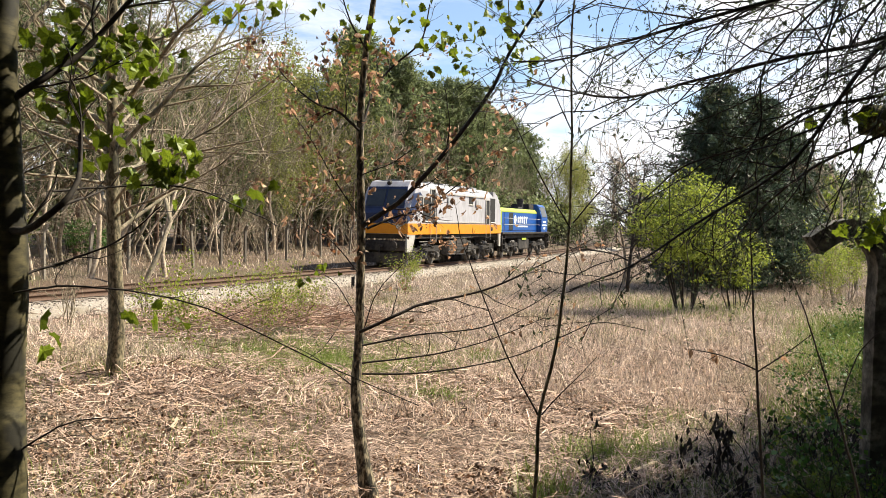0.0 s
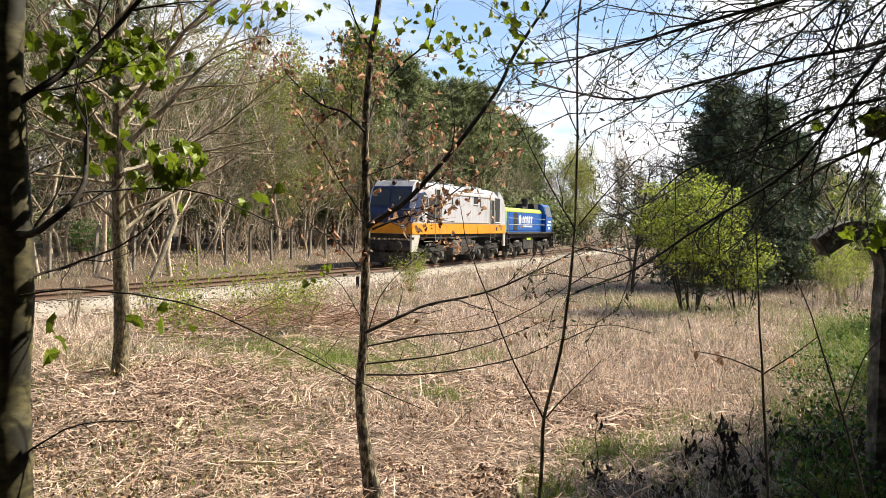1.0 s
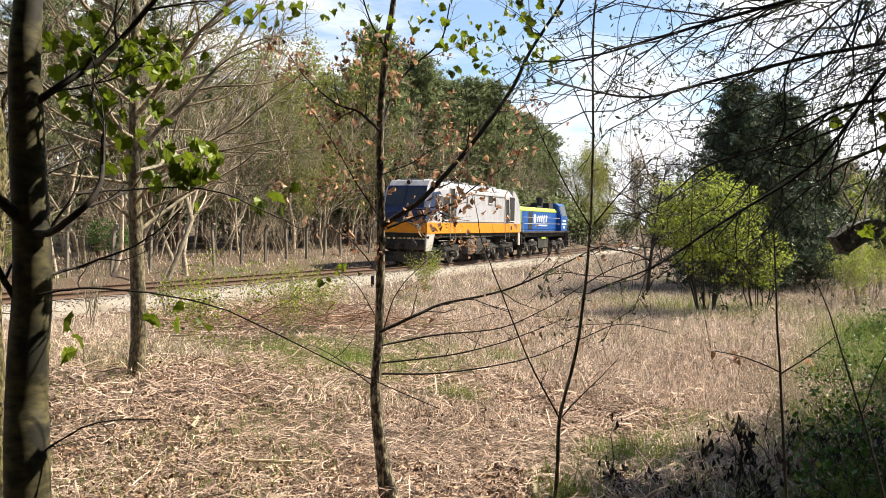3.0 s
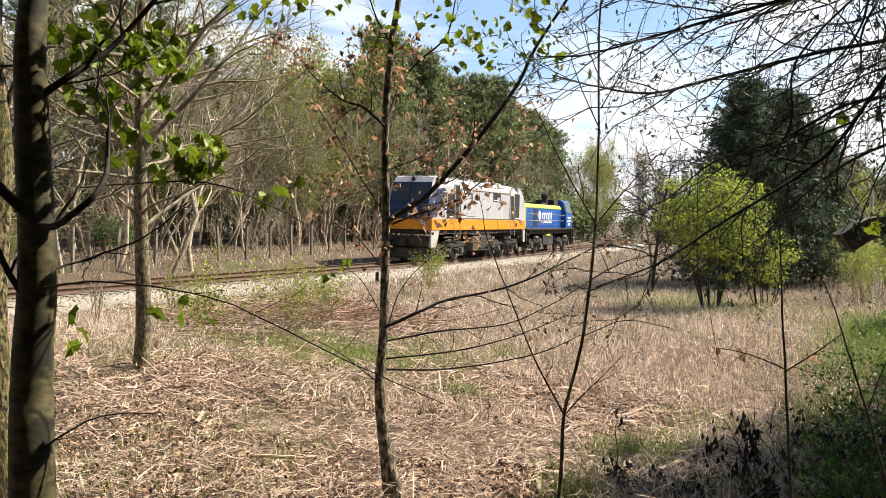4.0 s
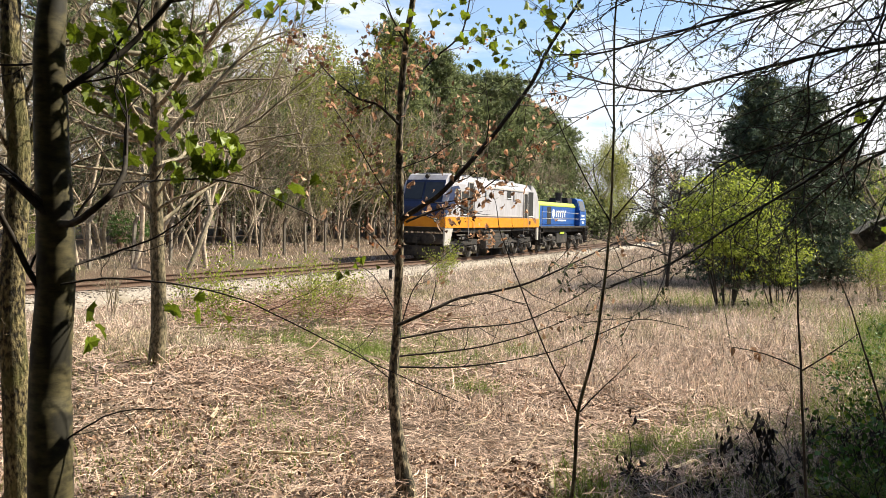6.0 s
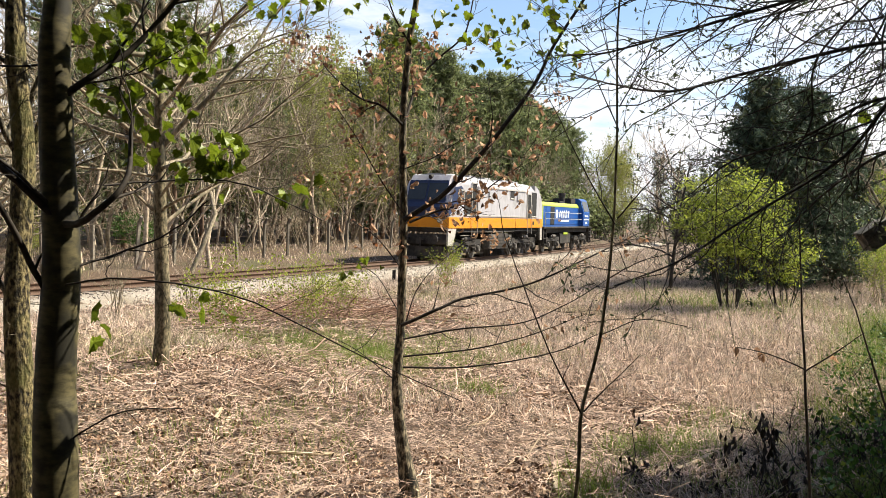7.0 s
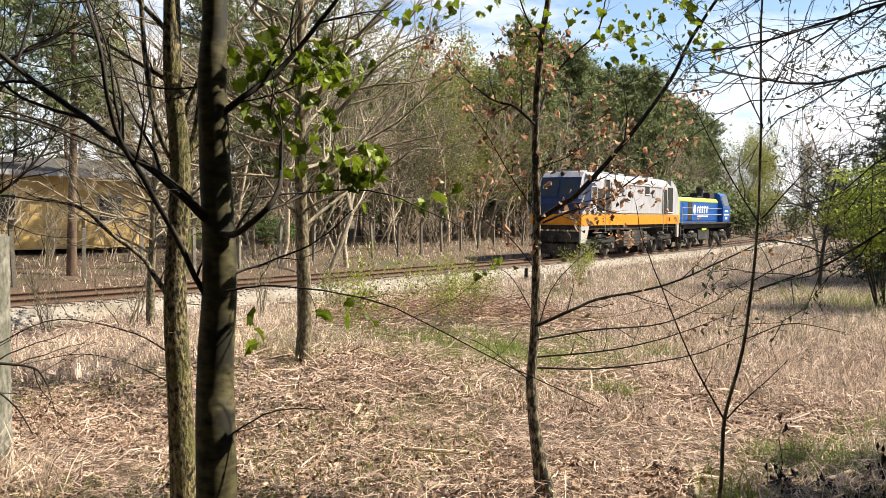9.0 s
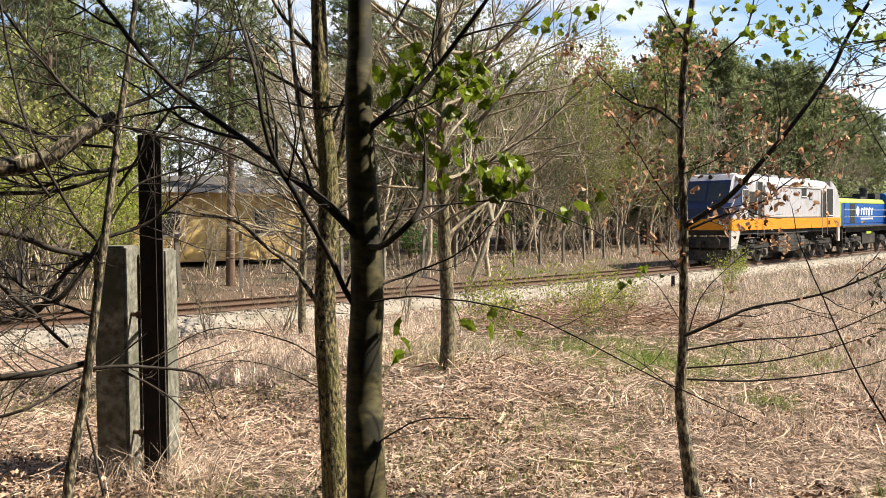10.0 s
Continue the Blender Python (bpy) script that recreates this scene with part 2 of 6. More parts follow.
def thing(name, m, label, category, group="", kind=""):
    ob = new(name)
    ob.empty_display_size = 0.2
    ob.matrix_world = m
    return tagged(ob, label, category, group, kind)


def box(bm, c, s, bevel=0.0, turn=None):
    r = bmesh.ops.create_cube(bm, size=1.0)
    vs = r["verts"]
    m = Matrix.Translation(c) @ (turn or Matrix()) @ Matrix.Diagonal((*s, 1))
    bmesh.ops.transform(bm, matrix=m, verts=vs)
    if bevel:
        es = list({e for v in vs for e in v.link_edges})
        bmesh.ops.bevel(bm, geom=es, offset=bevel, segments=2, affect="EDGES")


def rod(bm, a, b, r, n=10, r2=None):
    a, b = Vector(a), Vector(b)
    d = b - a
    m = Matrix.Translation((a + b) / 2) @ d.to_track_quat("Z", "Y").to_matrix().to_4x4()
    bmesh.ops.create_cone(bm, cap_ends=True, segments=n, radius1=r, radius2=r if r2 is None else r2, depth=d.length, matrix=m)


def prism(bm, outline, axis, lo, hi, bevel=0.0):
    """The outline (pairs) pushed along x, y or z."""
    def at(p, q):
        return {"x": (q, p[0], p[1]), "y": (p[0], q, p[1]), "z": (p[0], p[1], q)}[axis]
    a = [bm.verts.new(at(p, lo)) for p in outline]
    b = [bm.verts.new(at(p, hi)) for p in outline]
    n = len(outline)
    fs = [bm.faces.new(a), bm.faces.new(b[::-1])] + [bm.faces.new((a[i], b[i], b[(i + 1) % n], a[(i + 1) % n])) for i in range(n)]
    bmesh.ops.recalc_face_normals(bm, faces=fs)
    if bevel:
        bmesh.ops.bevel(bm, geom=list({e for f in fs for e in f.edges}), offset=bevel, segments=2, affect="EDGES")


def B():
    return bmesh.new()


def curve_through(pts, n):
    """A smooth line of n points through the given ones."""
    p = np.asarray(pts, float)
    q = np.vstack([2 * p[0] - p[1], p, 2 * p[-1] - p[-2]])
    s = np.linspace(0, len(p) - 1 - 1e-6, n)
    i = s.astype(int)
    u = (s - i)[:, None]
    a, b, c, d = q[i], q[i + 1], q[i + 2], q[i + 3]
    return 0.5 * (2 * b + (c - a) * u + (2 * a - 5 * b + 4 * c - d) * u ** 2 + (3 * b - a - 3 * c + d) * u ** 3)


def tubes(paths):
    """Vertices and quads of round tapered stems; paths: (points, radii, sides)."""
    vs, fs, base = [], [], 0
    for pts, radii, k in paths:
        p = np.asarray(pts, float)
        n = len(p)
        t = np.empty_like(p)
        t[1:-1] = p[2:] - p[:-2]
        t[0], t[-1] = p[1] - p[0], p[-1] - p[-2]
        t /= np.linalg.norm(t, axis=1)[:, None] + 1e-9
        ref = np.array((0.0, 1.0, 0.0)) if abs(t[0, 1]) < 0.8 else np.array((1.0, 0.0, 0.0))
        a = np.cross(t, ref)
        a /= np.linalg.norm(a, axis=1)[:, None] + 1e-9
        b = np.cross(t, a)
        w = np.arange(k) * 2 * math.pi / k
        ring = a[:, None, :] * np.cos(w)[None, :, None] + b[:, None, :] * np.sin(w)[None, :, None]
        vs.append((p[:, None, :] + ring * np.asarray(radii)[:, None, None]).reshape(-1, 3))
        i = np.arange(n - 1)[:, None] * k
        j = np.arange(k)[None, :]
        j2 = (j + 1) % k
        fs.append(np.stack([i + j, i + j2, i + k + j2, i + k + j], -1).reshape(-1, 4) + base)
        base += n * k
    return np.vstack(vs), np.vstack(fs)


def turns(rng, n, flat=0.0):
    """n random turns; flat above 0 keeps them nearer to level."""
    q = rng.normal(size=(n, 4))
    if flat:
        q[:, 1:3] *= 1 - flat
    q /= np.linalg.norm(q, axis=1)[:, None]
    w, x, y, z = q.T
    return np.stack([np.stack([1 - 2 * (y * y + z * z), 2 * (x * y - z * w), 2 * (x * z + y * w)], -1),
                     np.stack([2 * (x * y + z * w), 1 - 2 * (x * x + z * z), 2 * (y * z - x * w)], -1),
                     np.stack([2 * (x * z - y * w), 2 * (y * z + x * w), 1 - 2 * (x * x + y * y)], -1)], 1)


def scatter(shape_v, shape_f, places, sizes, rot):
    """Copies of a small shape, joined: vertices and faces."""
    v = np.einsum("nij,kj->nki", rot, shape_v) * np.asarray(sizes).reshape(-1, 1, 1) + np.asarray(places)[:, None, :]
    k = len(shape_v)
    f = shape_f[None] + (np.arange(len(places)) * k)[:, None, None]
    return v.reshape(-1, 3), f.reshape(-1, shape_f.shape[1])


LEAF_V = np.array([(0, 0, 0), (0.32, 0.45, 0.1), (0, 1, 0), (-0.32, 0.45, 0.1)])
LEAF_F = np.array([(0, 1, 2), (0, 2, 3)])


def blades(rng, xy, z, height, width, lean, bend=0.5):
    """Grass blades rising from places: each a bent strip of two quads."""
    n = len(xy)
    h = height * rng.uniform(0.55, 1.25, n)
    az, tw = rng.uniform(0, 2 * math.pi, n), rng.uniform(0, 2 * math.pi, n)
    ln = np.clip(rng.normal(lean, 0.28, n), 0.02, 1.5)
    d = np.stack([np.cos(az), np.sin(az)], 1)
    side = np.stack([-np.sin(tw), np.cos(tw), np.zeros(n)], 1) * (width * rng.uniform(0.6, 1.3, n))[:, None]
    p0 = np.column_stack([xy, z])
    l1, l2 = ln, ln + bend * rng.uniform(0.2, 1.3, n)
    p1 = p0 + np.column_stack([d * (np.sin(l1) * h * 0.55)[:, None], np.cos(l1) * h * 0.55])
    p2 = p1 + np.column_stack([d * (np.sin(l2) * h * 0.5)[:, None], np.cos(l2) * h * 0.5])
    v = np.stack([p0 - side, p0 + side, p1 + side * 0.8, p1 - side * 0.8, p2 + side * 0.15, p2 - side * 0.15], 1)
    f = np.array([(0, 1, 2, 3), (3, 2, 4, 5)])[None] + (np.arange(n) * 6)[:, None, None]
    return v.reshape(-1, 3), f.reshape(-1, 4)


def grow(rng, p, d, length, r, level, last, out, spread=0.7, kids=6, shrink=0.55, rise=0.15, wander=0.18, first=0.25, thin=0.35, trunk_wander=None, fine=0.0025):
    """A stem that wanders, and its side shoots."""
    n = max(3, 7 - level) if level < last else 2
    pts, dirs = [np.array(p, float)], [np.array(d, float)]
    for _ in range(n):
        nd = dirs[-1] + rng.normal(0, wander if trunk_wander is None else trunk_wander, 3) + np.array((0, 0, rise * (0.3 if level == 0 else 1)))
        nd /= np.linalg.norm(nd)
        dirs.append(nd)
        pts.append(pts[-1] + nd * length / n)
    rad = np.linspace(r, r * (thin if level < last else 0.3), n + 1)
    out.append((np.array(pts), rad, (7, 5, 4, 3, 3)[min(level, 4)], level))
    if level >= last:
        return
    count = max(2, int(round(kids * rng.uniform(0.75, 1.25))))
    for i in range(count):
        s = first + (1 - first) * (i + rng.uniform(0.2, 0.9)) / count
        j = min(n - 1, int(s * n))
        u = s * n - j
        q = pts[j] * (1 - u) + pts[j + 1] * u
        perp = np.cross(dirs[j], rng.normal(size=3))
        perp /= np.linalg.norm(perp) + 1e-9
        nd = dirs[j] * math.cos(spread) + perp * math.sin(spread)
        grow(rng, q, nd, length * shrink * rng.uniform(0.6, 1.2) * (1.15 - 0.5 * s), max(fine, rad[j] * rng.uniform(0.45, 0.65)), level + 1, last, out,
             spread, kids, shrink, rise, wander, first * 0.6, thin, None, fine)


# ---- ground and track
def track_x(y):
    """The railway's middle, as a gentle curve."""
    return -22.68 + 0.4776 * y - 0.000668 * y * y


def rail_z(y):
    """Height of the rail heads: the line falls slightly as it goes away."""
    return -0.09 - 0.3 * (1 - np.exp(-(np.clip(y, 4, 110) - 16) / 30))


def track_dir(y):
    d = np.array((0.4776 - 0.001336 * y, 1.0))
    return d / np.linalg.norm(d)


def step(a, b, v):
    t = np.clip((np.asarray(v, float) - a) / (b - a), 0, 1)
    return t * t * (3 - 2 * t)


def behind(x, y):
    """Metres beyond the railway's middle, seen from the field."""
    yy = np.clip(y, -30, 105)
    return (track_x(yy) - x) * 0.915 - (y - yy) * 0.25


def ground(x, y):
    x, y = np.asarray(x, float), np.asarray(y, float)
    o, rz = behind(x, y), rail_z(y)
    z = -0.10 + 0.46 * (1 - step(2.0, 10.5, y)) - 0.12 * step(12, 30, y)
    z = z + 0.34 * np.exp(-((x + 3.4) ** 2 / 9 + (y - 9.4) ** 2 / 5)) + 0.30 * step(2.6, 6.0, x) * (1 - step(10, 18, y))
    z = z + 0.05 * np.sin(x * 0.9 + 0.4) * np.sin(y * 0.7) + 0.025 * np.sin(x * 2.3 + y * 1.4) * np.cos(y * 2.0 - x)
    near = step(-9.0, -2.8, o)
    z = z * (1 - near) + (rz - 0.48) * near
    return z + step(2.4, 4.5, o) * 0.42 + 0.30 * step(4, 10, o) + 0.5 * step(10, 32, o)


def axis(parts):
    return np.unique(np.concatenate([np.arange(a, b, s) for a, b, s in parts]))


far = 40 * 1.25 ** np.arange(1, 19)
gx = np.concatenate([-far[::-1] - 5, axis([(-45, -12, 0.7), (-12, 10, 0.2), (10, 40.1, 0.8)]), far])
gy = np.concatenate([-far[::-1], axis([(-40, 0, 1.5), (0, 20, 0.2), (20, 80, 0.7), (80, 110, 2.0)]), far[4:] + 20])
X, Y = np.meshgrid(gx, gy)
Z = ground(X, Y)
w, h = len(gx), len(gy)
idx = np.arange(w * h).reshape(h, w)
quads = np.stack([idx[:-1, :-1], idx[:-1, 1:], idx[1:, 1:], idx[1:, :-1]], -1).reshape(-1, 4)
ground_ob = make("ground", np.column_stack([X.ravel(), Y.ravel(), Z.ravel()]), quads, M_GROUND, smooth=True)
tagged(ground_ob, "rough field ground covered in dry litter and sparse moss", "ground", kind="structure")

track = thing("railway_track", Matrix(), "single railway track with rusty rails on pale ballast", "railway", kind="structure")
ty = np.linspace(-14, 108, 180)
tc2 = np.column_stack([track_x(ty), ty])
td = np.array([track_dir(y) for y in ty])
tn = np.column_stack([td[:, 1], -td[:, 0]])      # toward the field


def sweep(name, profile, material, label="", smooth=False):
    k = len(profile)
    v = np.array([[(c[0] + nrm[0] * a, c[1] + nrm[1] * a, b + float(rail_z(c[1]))) for a, b in profile] for c, nrm in zip(tc2, tn)]).reshape(-1, 3)
    i = np.arange(len(tc2) - 1)[:, None] * k
    j = np.arange(k)[None, :]
    j2 = (j + 1) % k
    return make(name, v, np.stack([i + j, i + j2, i + k + j2, i + k + j], -1).reshape(-1, 4), material, track, label, smooth)


sweep("ballast_bed", [(-2.5, -0.50), (-1.6, -0.20), (1.6, -0.20), (2.5, -0.50), (2.5, -0.6), (-2.5, -0.6)], M_BALLAST, "bed of pale crushed stone")
for off in (-0.7175, 0.7175):
    rail = sweep("rail", [(off - 0.07, -0.17), (off - 0.07, -0.155), (off - 0.01, -0.13), (off - 0.01, -0.04), (off - 0.035, -0.03), (off - 0.035, 0.0),
                          (off + 0.035, 0.0), (off + 0.035, -0.03), (off + 0.01, -0.04), (off + 0.01, -0.13), (off + 0.07, -0.155), (off + 0.07, -0.17)], M_RUST, "rust-brown steel rail")
bm = B()
box(bm, (0, 0, -0.25), (2.5, 0.24, 0.16), 0.015)
first_sleeper = part("sleeper", bm, M_SLEEPER, track)
slot = 4.0
spots = []
while slot < 96:
    spots.append(slot)
    slot += 0.62 * track_dir(slot)[1]
for i, y in enumerate(spots):
    ob = first_sleeper if i == 0 else new("sleeper", first_sleeper.data)
    ob.parent = track
    d = track_dir(y)
    ob.matrix_local = Matrix.Translation((track_x(y), y, float(rail_z(y)))) @ Matrix.Rotation(math.atan2(d[1], d[0]) - math.pi / 2, 4, "Z")
rng = np.random.default_rng(5)
n = 15000
y = 8 + 70 * rng.uniform(0, 1, n) ** 1.3
o = rng.uniform(-2.45, 2.5, n)
tdx = np.array([track_dir(v) for v in y])
px, py = track_x(y) + tdx[:, 1] * o, y - tdx[:, 0] * o
pz = np.where(np.abs(o) < 1.6, -0.2, -0.2 - (np.abs(o) - 1.6) * 0.33) + rail_z(y)
OCT_V = np.array([(1, 0, 0.1), (-0.9, 0.1, 0), (0.1, 0.9, -0.1), (0, -1, 0), (0, 0.1, 0.8), (0.1, 0, -0.7)]) * 0.5
OCT_F = np.array([(0, 2, 4), (2, 1, 4), (1, 3, 4), (3, 0, 4), (2, 0, 5), (1, 2, 5), (3, 1, 5), (0, 3, 5)])
keep = (np.abs(np.abs(o) - 0.7175) > 0.12)
v, f = scatter(OCT_V, OCT_F, np.column_stack([px, py, pz + 0.01])[keep], rng.uniform(0.04, 0.10, n)[keep], turns(rng, n)[keep])
tagged(make("loose_ballast", v, f, M_STONE, track, "loose pale crushed stones"), kind="stuff")


# ---- trees
def plane_limb(base, right, away, pts, r0, r1, rng, n=None, sides=7, depth=0.06):
    """A limb through places given as metres to the right of the stem and heights, straying a little in depth."""
    m = len(pts)
    off = np.cumsum(rng.normal(0, depth, m))
    off -= off[0]
    p = np.array([(base[0] + right[0] * u + away[0] * o, base[1] + right[1] * u + away[1] * o, z) for (u, z), o in zip(pts, off)])
    n = n or max(8, 5 * m)
    c = curve_through(p, n)
    c[1:] += np.cumsum(rng.normal(0, 0.0016, (n - 1, 3)), 0) * 0.5
    return c, np.linspace(r0, r1, n), sides


def side_twigs(rng, limb, count, length, r, out, kids=3, tilt=0.8, lo=0.2, rise=0.05, wander=0.16):
    p = limb[0]
    for s in np.linspace(lo, 0.98, count):
        i = min(len(p) - 2, int(s * (len(p) - 1)))
        d = p[i + 1] - p[i]
        d /= np.linalg.norm(d) + 1e-9
        perp = np.cross(d, rng.normal(size=3))
        perp /= np.linalg.norm(perp) + 1e-9
        got = []
        grow(rng, p[i], d * math.cos(tilt) + perp * math.sin(tilt), length * rng.uniform(0.4, 1.2), min(r, limb[1][i] * 0.6), 2, 3, got, spread=0.7, kids=kids, shrink=0.5, rise=rise, wander=wander, fine=min(0.0025, r * 0.45))
        out.extend(got)


def put_tubes(name, limbs, material, parent, label="", smooth=True):
    v, f = tubes([l[:3] for l in limbs])
    return make(name, v, f, material, parent, label, smooth)


MAPLE = [(0, 0), (0.14, 0.03), (0.33, -0.10), (0.40, 0.06), (0.62, 0.16), (0.54, 0.33), (0.60, 0.52), (0.36, 0.56), (0.27, 0.78), (0.10, 0.80), (0, 1.0),
         (-0.10, 0.80), (-0.27, 0.78), (-0.36, 0.56), (-0.60, 0.52), (-0.54, 0.33), (-0.62, 0.16), (-0.40, 0.06), (-0.33, -0.10), (-0.14, 0.03)]


def leaf_mesh(name, outline, material, fold, droop):
    bm = B()
    mid = bm.verts.new((0, 0.3, 0))
    ring = [bm.verts.new((x, y, fold * abs(x) - droop * y * y + 0.05 * math.sin(9 * x + 5 * y))) for x, y in outline]
    for i in range(len(ring)):
        bm.faces.new((mid, ring[i], ring[(i + 1) % len(ring)]))
    me = bpy.data.meshes.new(name)
    bm.to_mesh(me)
    bm.free()
    me.materials.append(material)
    return me


MAPLE_MESHES = [leaf_mesh("leaf", MAPLE, M_MAPLE, a, b) for a, b in ((0.35, 0.35), (-0.3, 0.6), (0.7, 0.2))]
OVAL = [(0, 0), (0.18, 0.15), (0.28, 0.4), (0.22, 0.7), (0, 1.0), (-0.22, 0.7), (-0.28, 0.4), (-0.18, 0.15)]
DEAD_MESHES = [leaf_mesh("withered_leaf", OVAL, M_DEADLEAF, a, b) for a, b in ((0.9, 0.5), (1.4, -0.4), (0.6, 0.8))]


def hang_leaves(rng, parent, meshes, spots, size, down=0.6):
    """Single leaves round places: each an object on a shared mesh. spots: (centre, radius, how many)."""
    name = meshes[0].name.split(".")[0]
    for centre, radius, count in spots:
        for _ in range(count):
            ob = new(name, meshes[rng.integers(len(meshes))])
            ob.parent = parent
            p = np.array(centre) + rng.normal(0, 1, 3) * np.array(radius)
            e = Euler((rng.normal(-down - 0.5, 0.6), rng.normal(0, 0.6), rng.uniform(0, 6.28)))
            ob.matrix_local = Matrix.LocRotScale(p, e, [size * rng.uniform(0.55, 1.25)] * 3)


TIPS = {}


def near_tree(name, base, seed, label, category, bark, stem, stem_r, limbs, twig_bark, group="", flare=0.0):
    """A tree close by: its stem and limbs as given heights and sideways reaches. Gives the thing and a lookup for places."""
    rng = np.random.default_rng(seed)
    t = thing(name, Matrix(), label, category, group)
    v = Vector((base[0] - 0.01, base[1] + 0.17))
    away = v.normalized()
    right = (away.y, -away.x)
    s = plane_limb(base, right, away, stem, stem_r[0], stem_r[1], rng, n=46, sides=18, depth=0.012)
    h = s[0][:, 2] - 0.25
    s = (s[0], s[1] + flare * np.exp(-np.maximum(h, 0) / 0.22), s[2])
    put_tubes("trunk", [s], bark, t)
    twigs = []
    for pts, r0, r1, count, length in limbs:
        l = plane_limb(base, right, away, pts, r0, r1, rng, depth=0.05 if r0 < 0.03 else 0.01)
        put_tubes("limb", [l], bark if r0 > 0.02 else twig_bark, t)
        if count:
            side_twigs(rng, l, count, length, min(r0 * 0.5, 0.0045), twigs)
    if twigs:
        tagged(put_tubes("twig_spray", twigs, twig_bark, t), kind="stuff")
    TIPS[name] = np.array([q for p in twigs for q in p[0][1:]]) if twigs else None

    def spot(u, z, o=0.0):
        return (base[0] + right[0] * u + away[0] * o, base[1] + right[1] * u + away[1] * o, z)
    return t, spot, rng, s


# the smooth young maple beside the path
maple, at, rng, stem = near_tree("young_maple", (-0.824, 1.395), 11, "slim young maple with smooth grey-green bark and fresh leaves", "tree", M_SMOOTH,
    [(0.0, 0.2)] + [(0.012, 1.497), (0.01, 1.72), (0.02, 1.963), (0.009, 2.203), (0.003, 2.382), (0.009, 2.56)] + [(0.0, 3.4), (0.03, 4.6)], (0.046, 0.018), [
    ([(0.023, 2.287), (0.072, 2.329), (0.138, 2.385), (0.216, 2.483), (0.275, 2.565)], 0.0076, 0.0040, 5, 0.22),
    ([(0.023, 2.301), (0.113, 2.328), (0.18, 2.36), (0.272, 2.434)], 0.0023, 0.0010, 5, 0.16),
    ([(0.016, 2.04), (-0.088, 2.144), (-0.18, 2.216), (-0.272, 2.288), (-0.384, 2.378), (-0.493, 2.503), (-0.547, 2.571)], 0.0085, 0.0042, 7, 0.3),
    ([(0.009, 1.869), (-0.037, 1.963), (-0.113, 2.124), (-0.171, 2.235), (-0.191, 2.368), (-0.232, 2.497)], 0.0068, 0.0030, 6, 0.25),
    ] + [
    ([(-0.169, 2.21), (-0.178, 2.333), (-0.217, 2.462), (-0.25, 2.566)], 0.0033, 0.0015, 3, 0.2),
    ([(0.02, 2.039), (0.049, 2.042), (0.089, 2.077), (0.125, 2.13), (0.136, 2.214), (0.142, 2.253)], 0.0081, 0.0032, 4, 0.15),
    ([(0.02, 1.947), (0.126, 1.983), (0.222, 2.032), (0.282, 2.097)], 0.0028, 0.0013, 5, 0.14),
    ([(0.02, 1.92), (0.106, 1.939), (0.19, 1.935), (0.325, 1.898), (0.495, 1.809), (0.722, 1.699)], 0.0022, 0.0009, 6, 0.12),
    ] + [
    ([(0.092, 2.116), (0.177, 2.125), (0.298, 2.132), (0.368, 2.117), (0.465, 2.076), (0.521, 2.049)], 0.0025, 0.0010, 5, 0.12),
    ([(0.022, 1.606), (0.119, 1.667), (0.237, 1.676)], 0.0022, 0.0010, 3, 0.1),
    ([(0.011, 2.063), (-0.087, 2.157), (-0.211, 2.213), (-0.353, 2.268), (-0.501, 2.292)], 0.0033, 0.0015, 5, 0.2),
    ([(0.01, 2.347), (-0.085, 2.334), (-0.19, 2.345), (-0.328, 2.315)], 0.0025, 0.0010, 4, 0.15),
    ], M_TWIG)
hang_leaves(rng, maple, MAPLE_MESHES, [(at(u, z, 0.02), (0.035, 0.04, 0.02), k) for (u, z), k in zip(
    [(0.122, 2.411), (0.18, 2.39), (0.239, 2.424), (0.261, 2.376), (0.123, 2.296), (0.213, 2.309), (0.16, 2.282), (0.23, 2.248), (0.308, 2.219), (0.292, 2.172), (0.344, 2.169), (0.15, 2.204), (0.47, 2.109), (0.291, 1.858), (0.321, 2.156), (0.052, 2.387), (0.196, 2.408), (0.091, 1.841)],
    (10, 13, 12, 10, 8, 9, 8, 10, 9, 9, 8, 4, 8, 4, 7, 4, 9, 4))], 0.035)

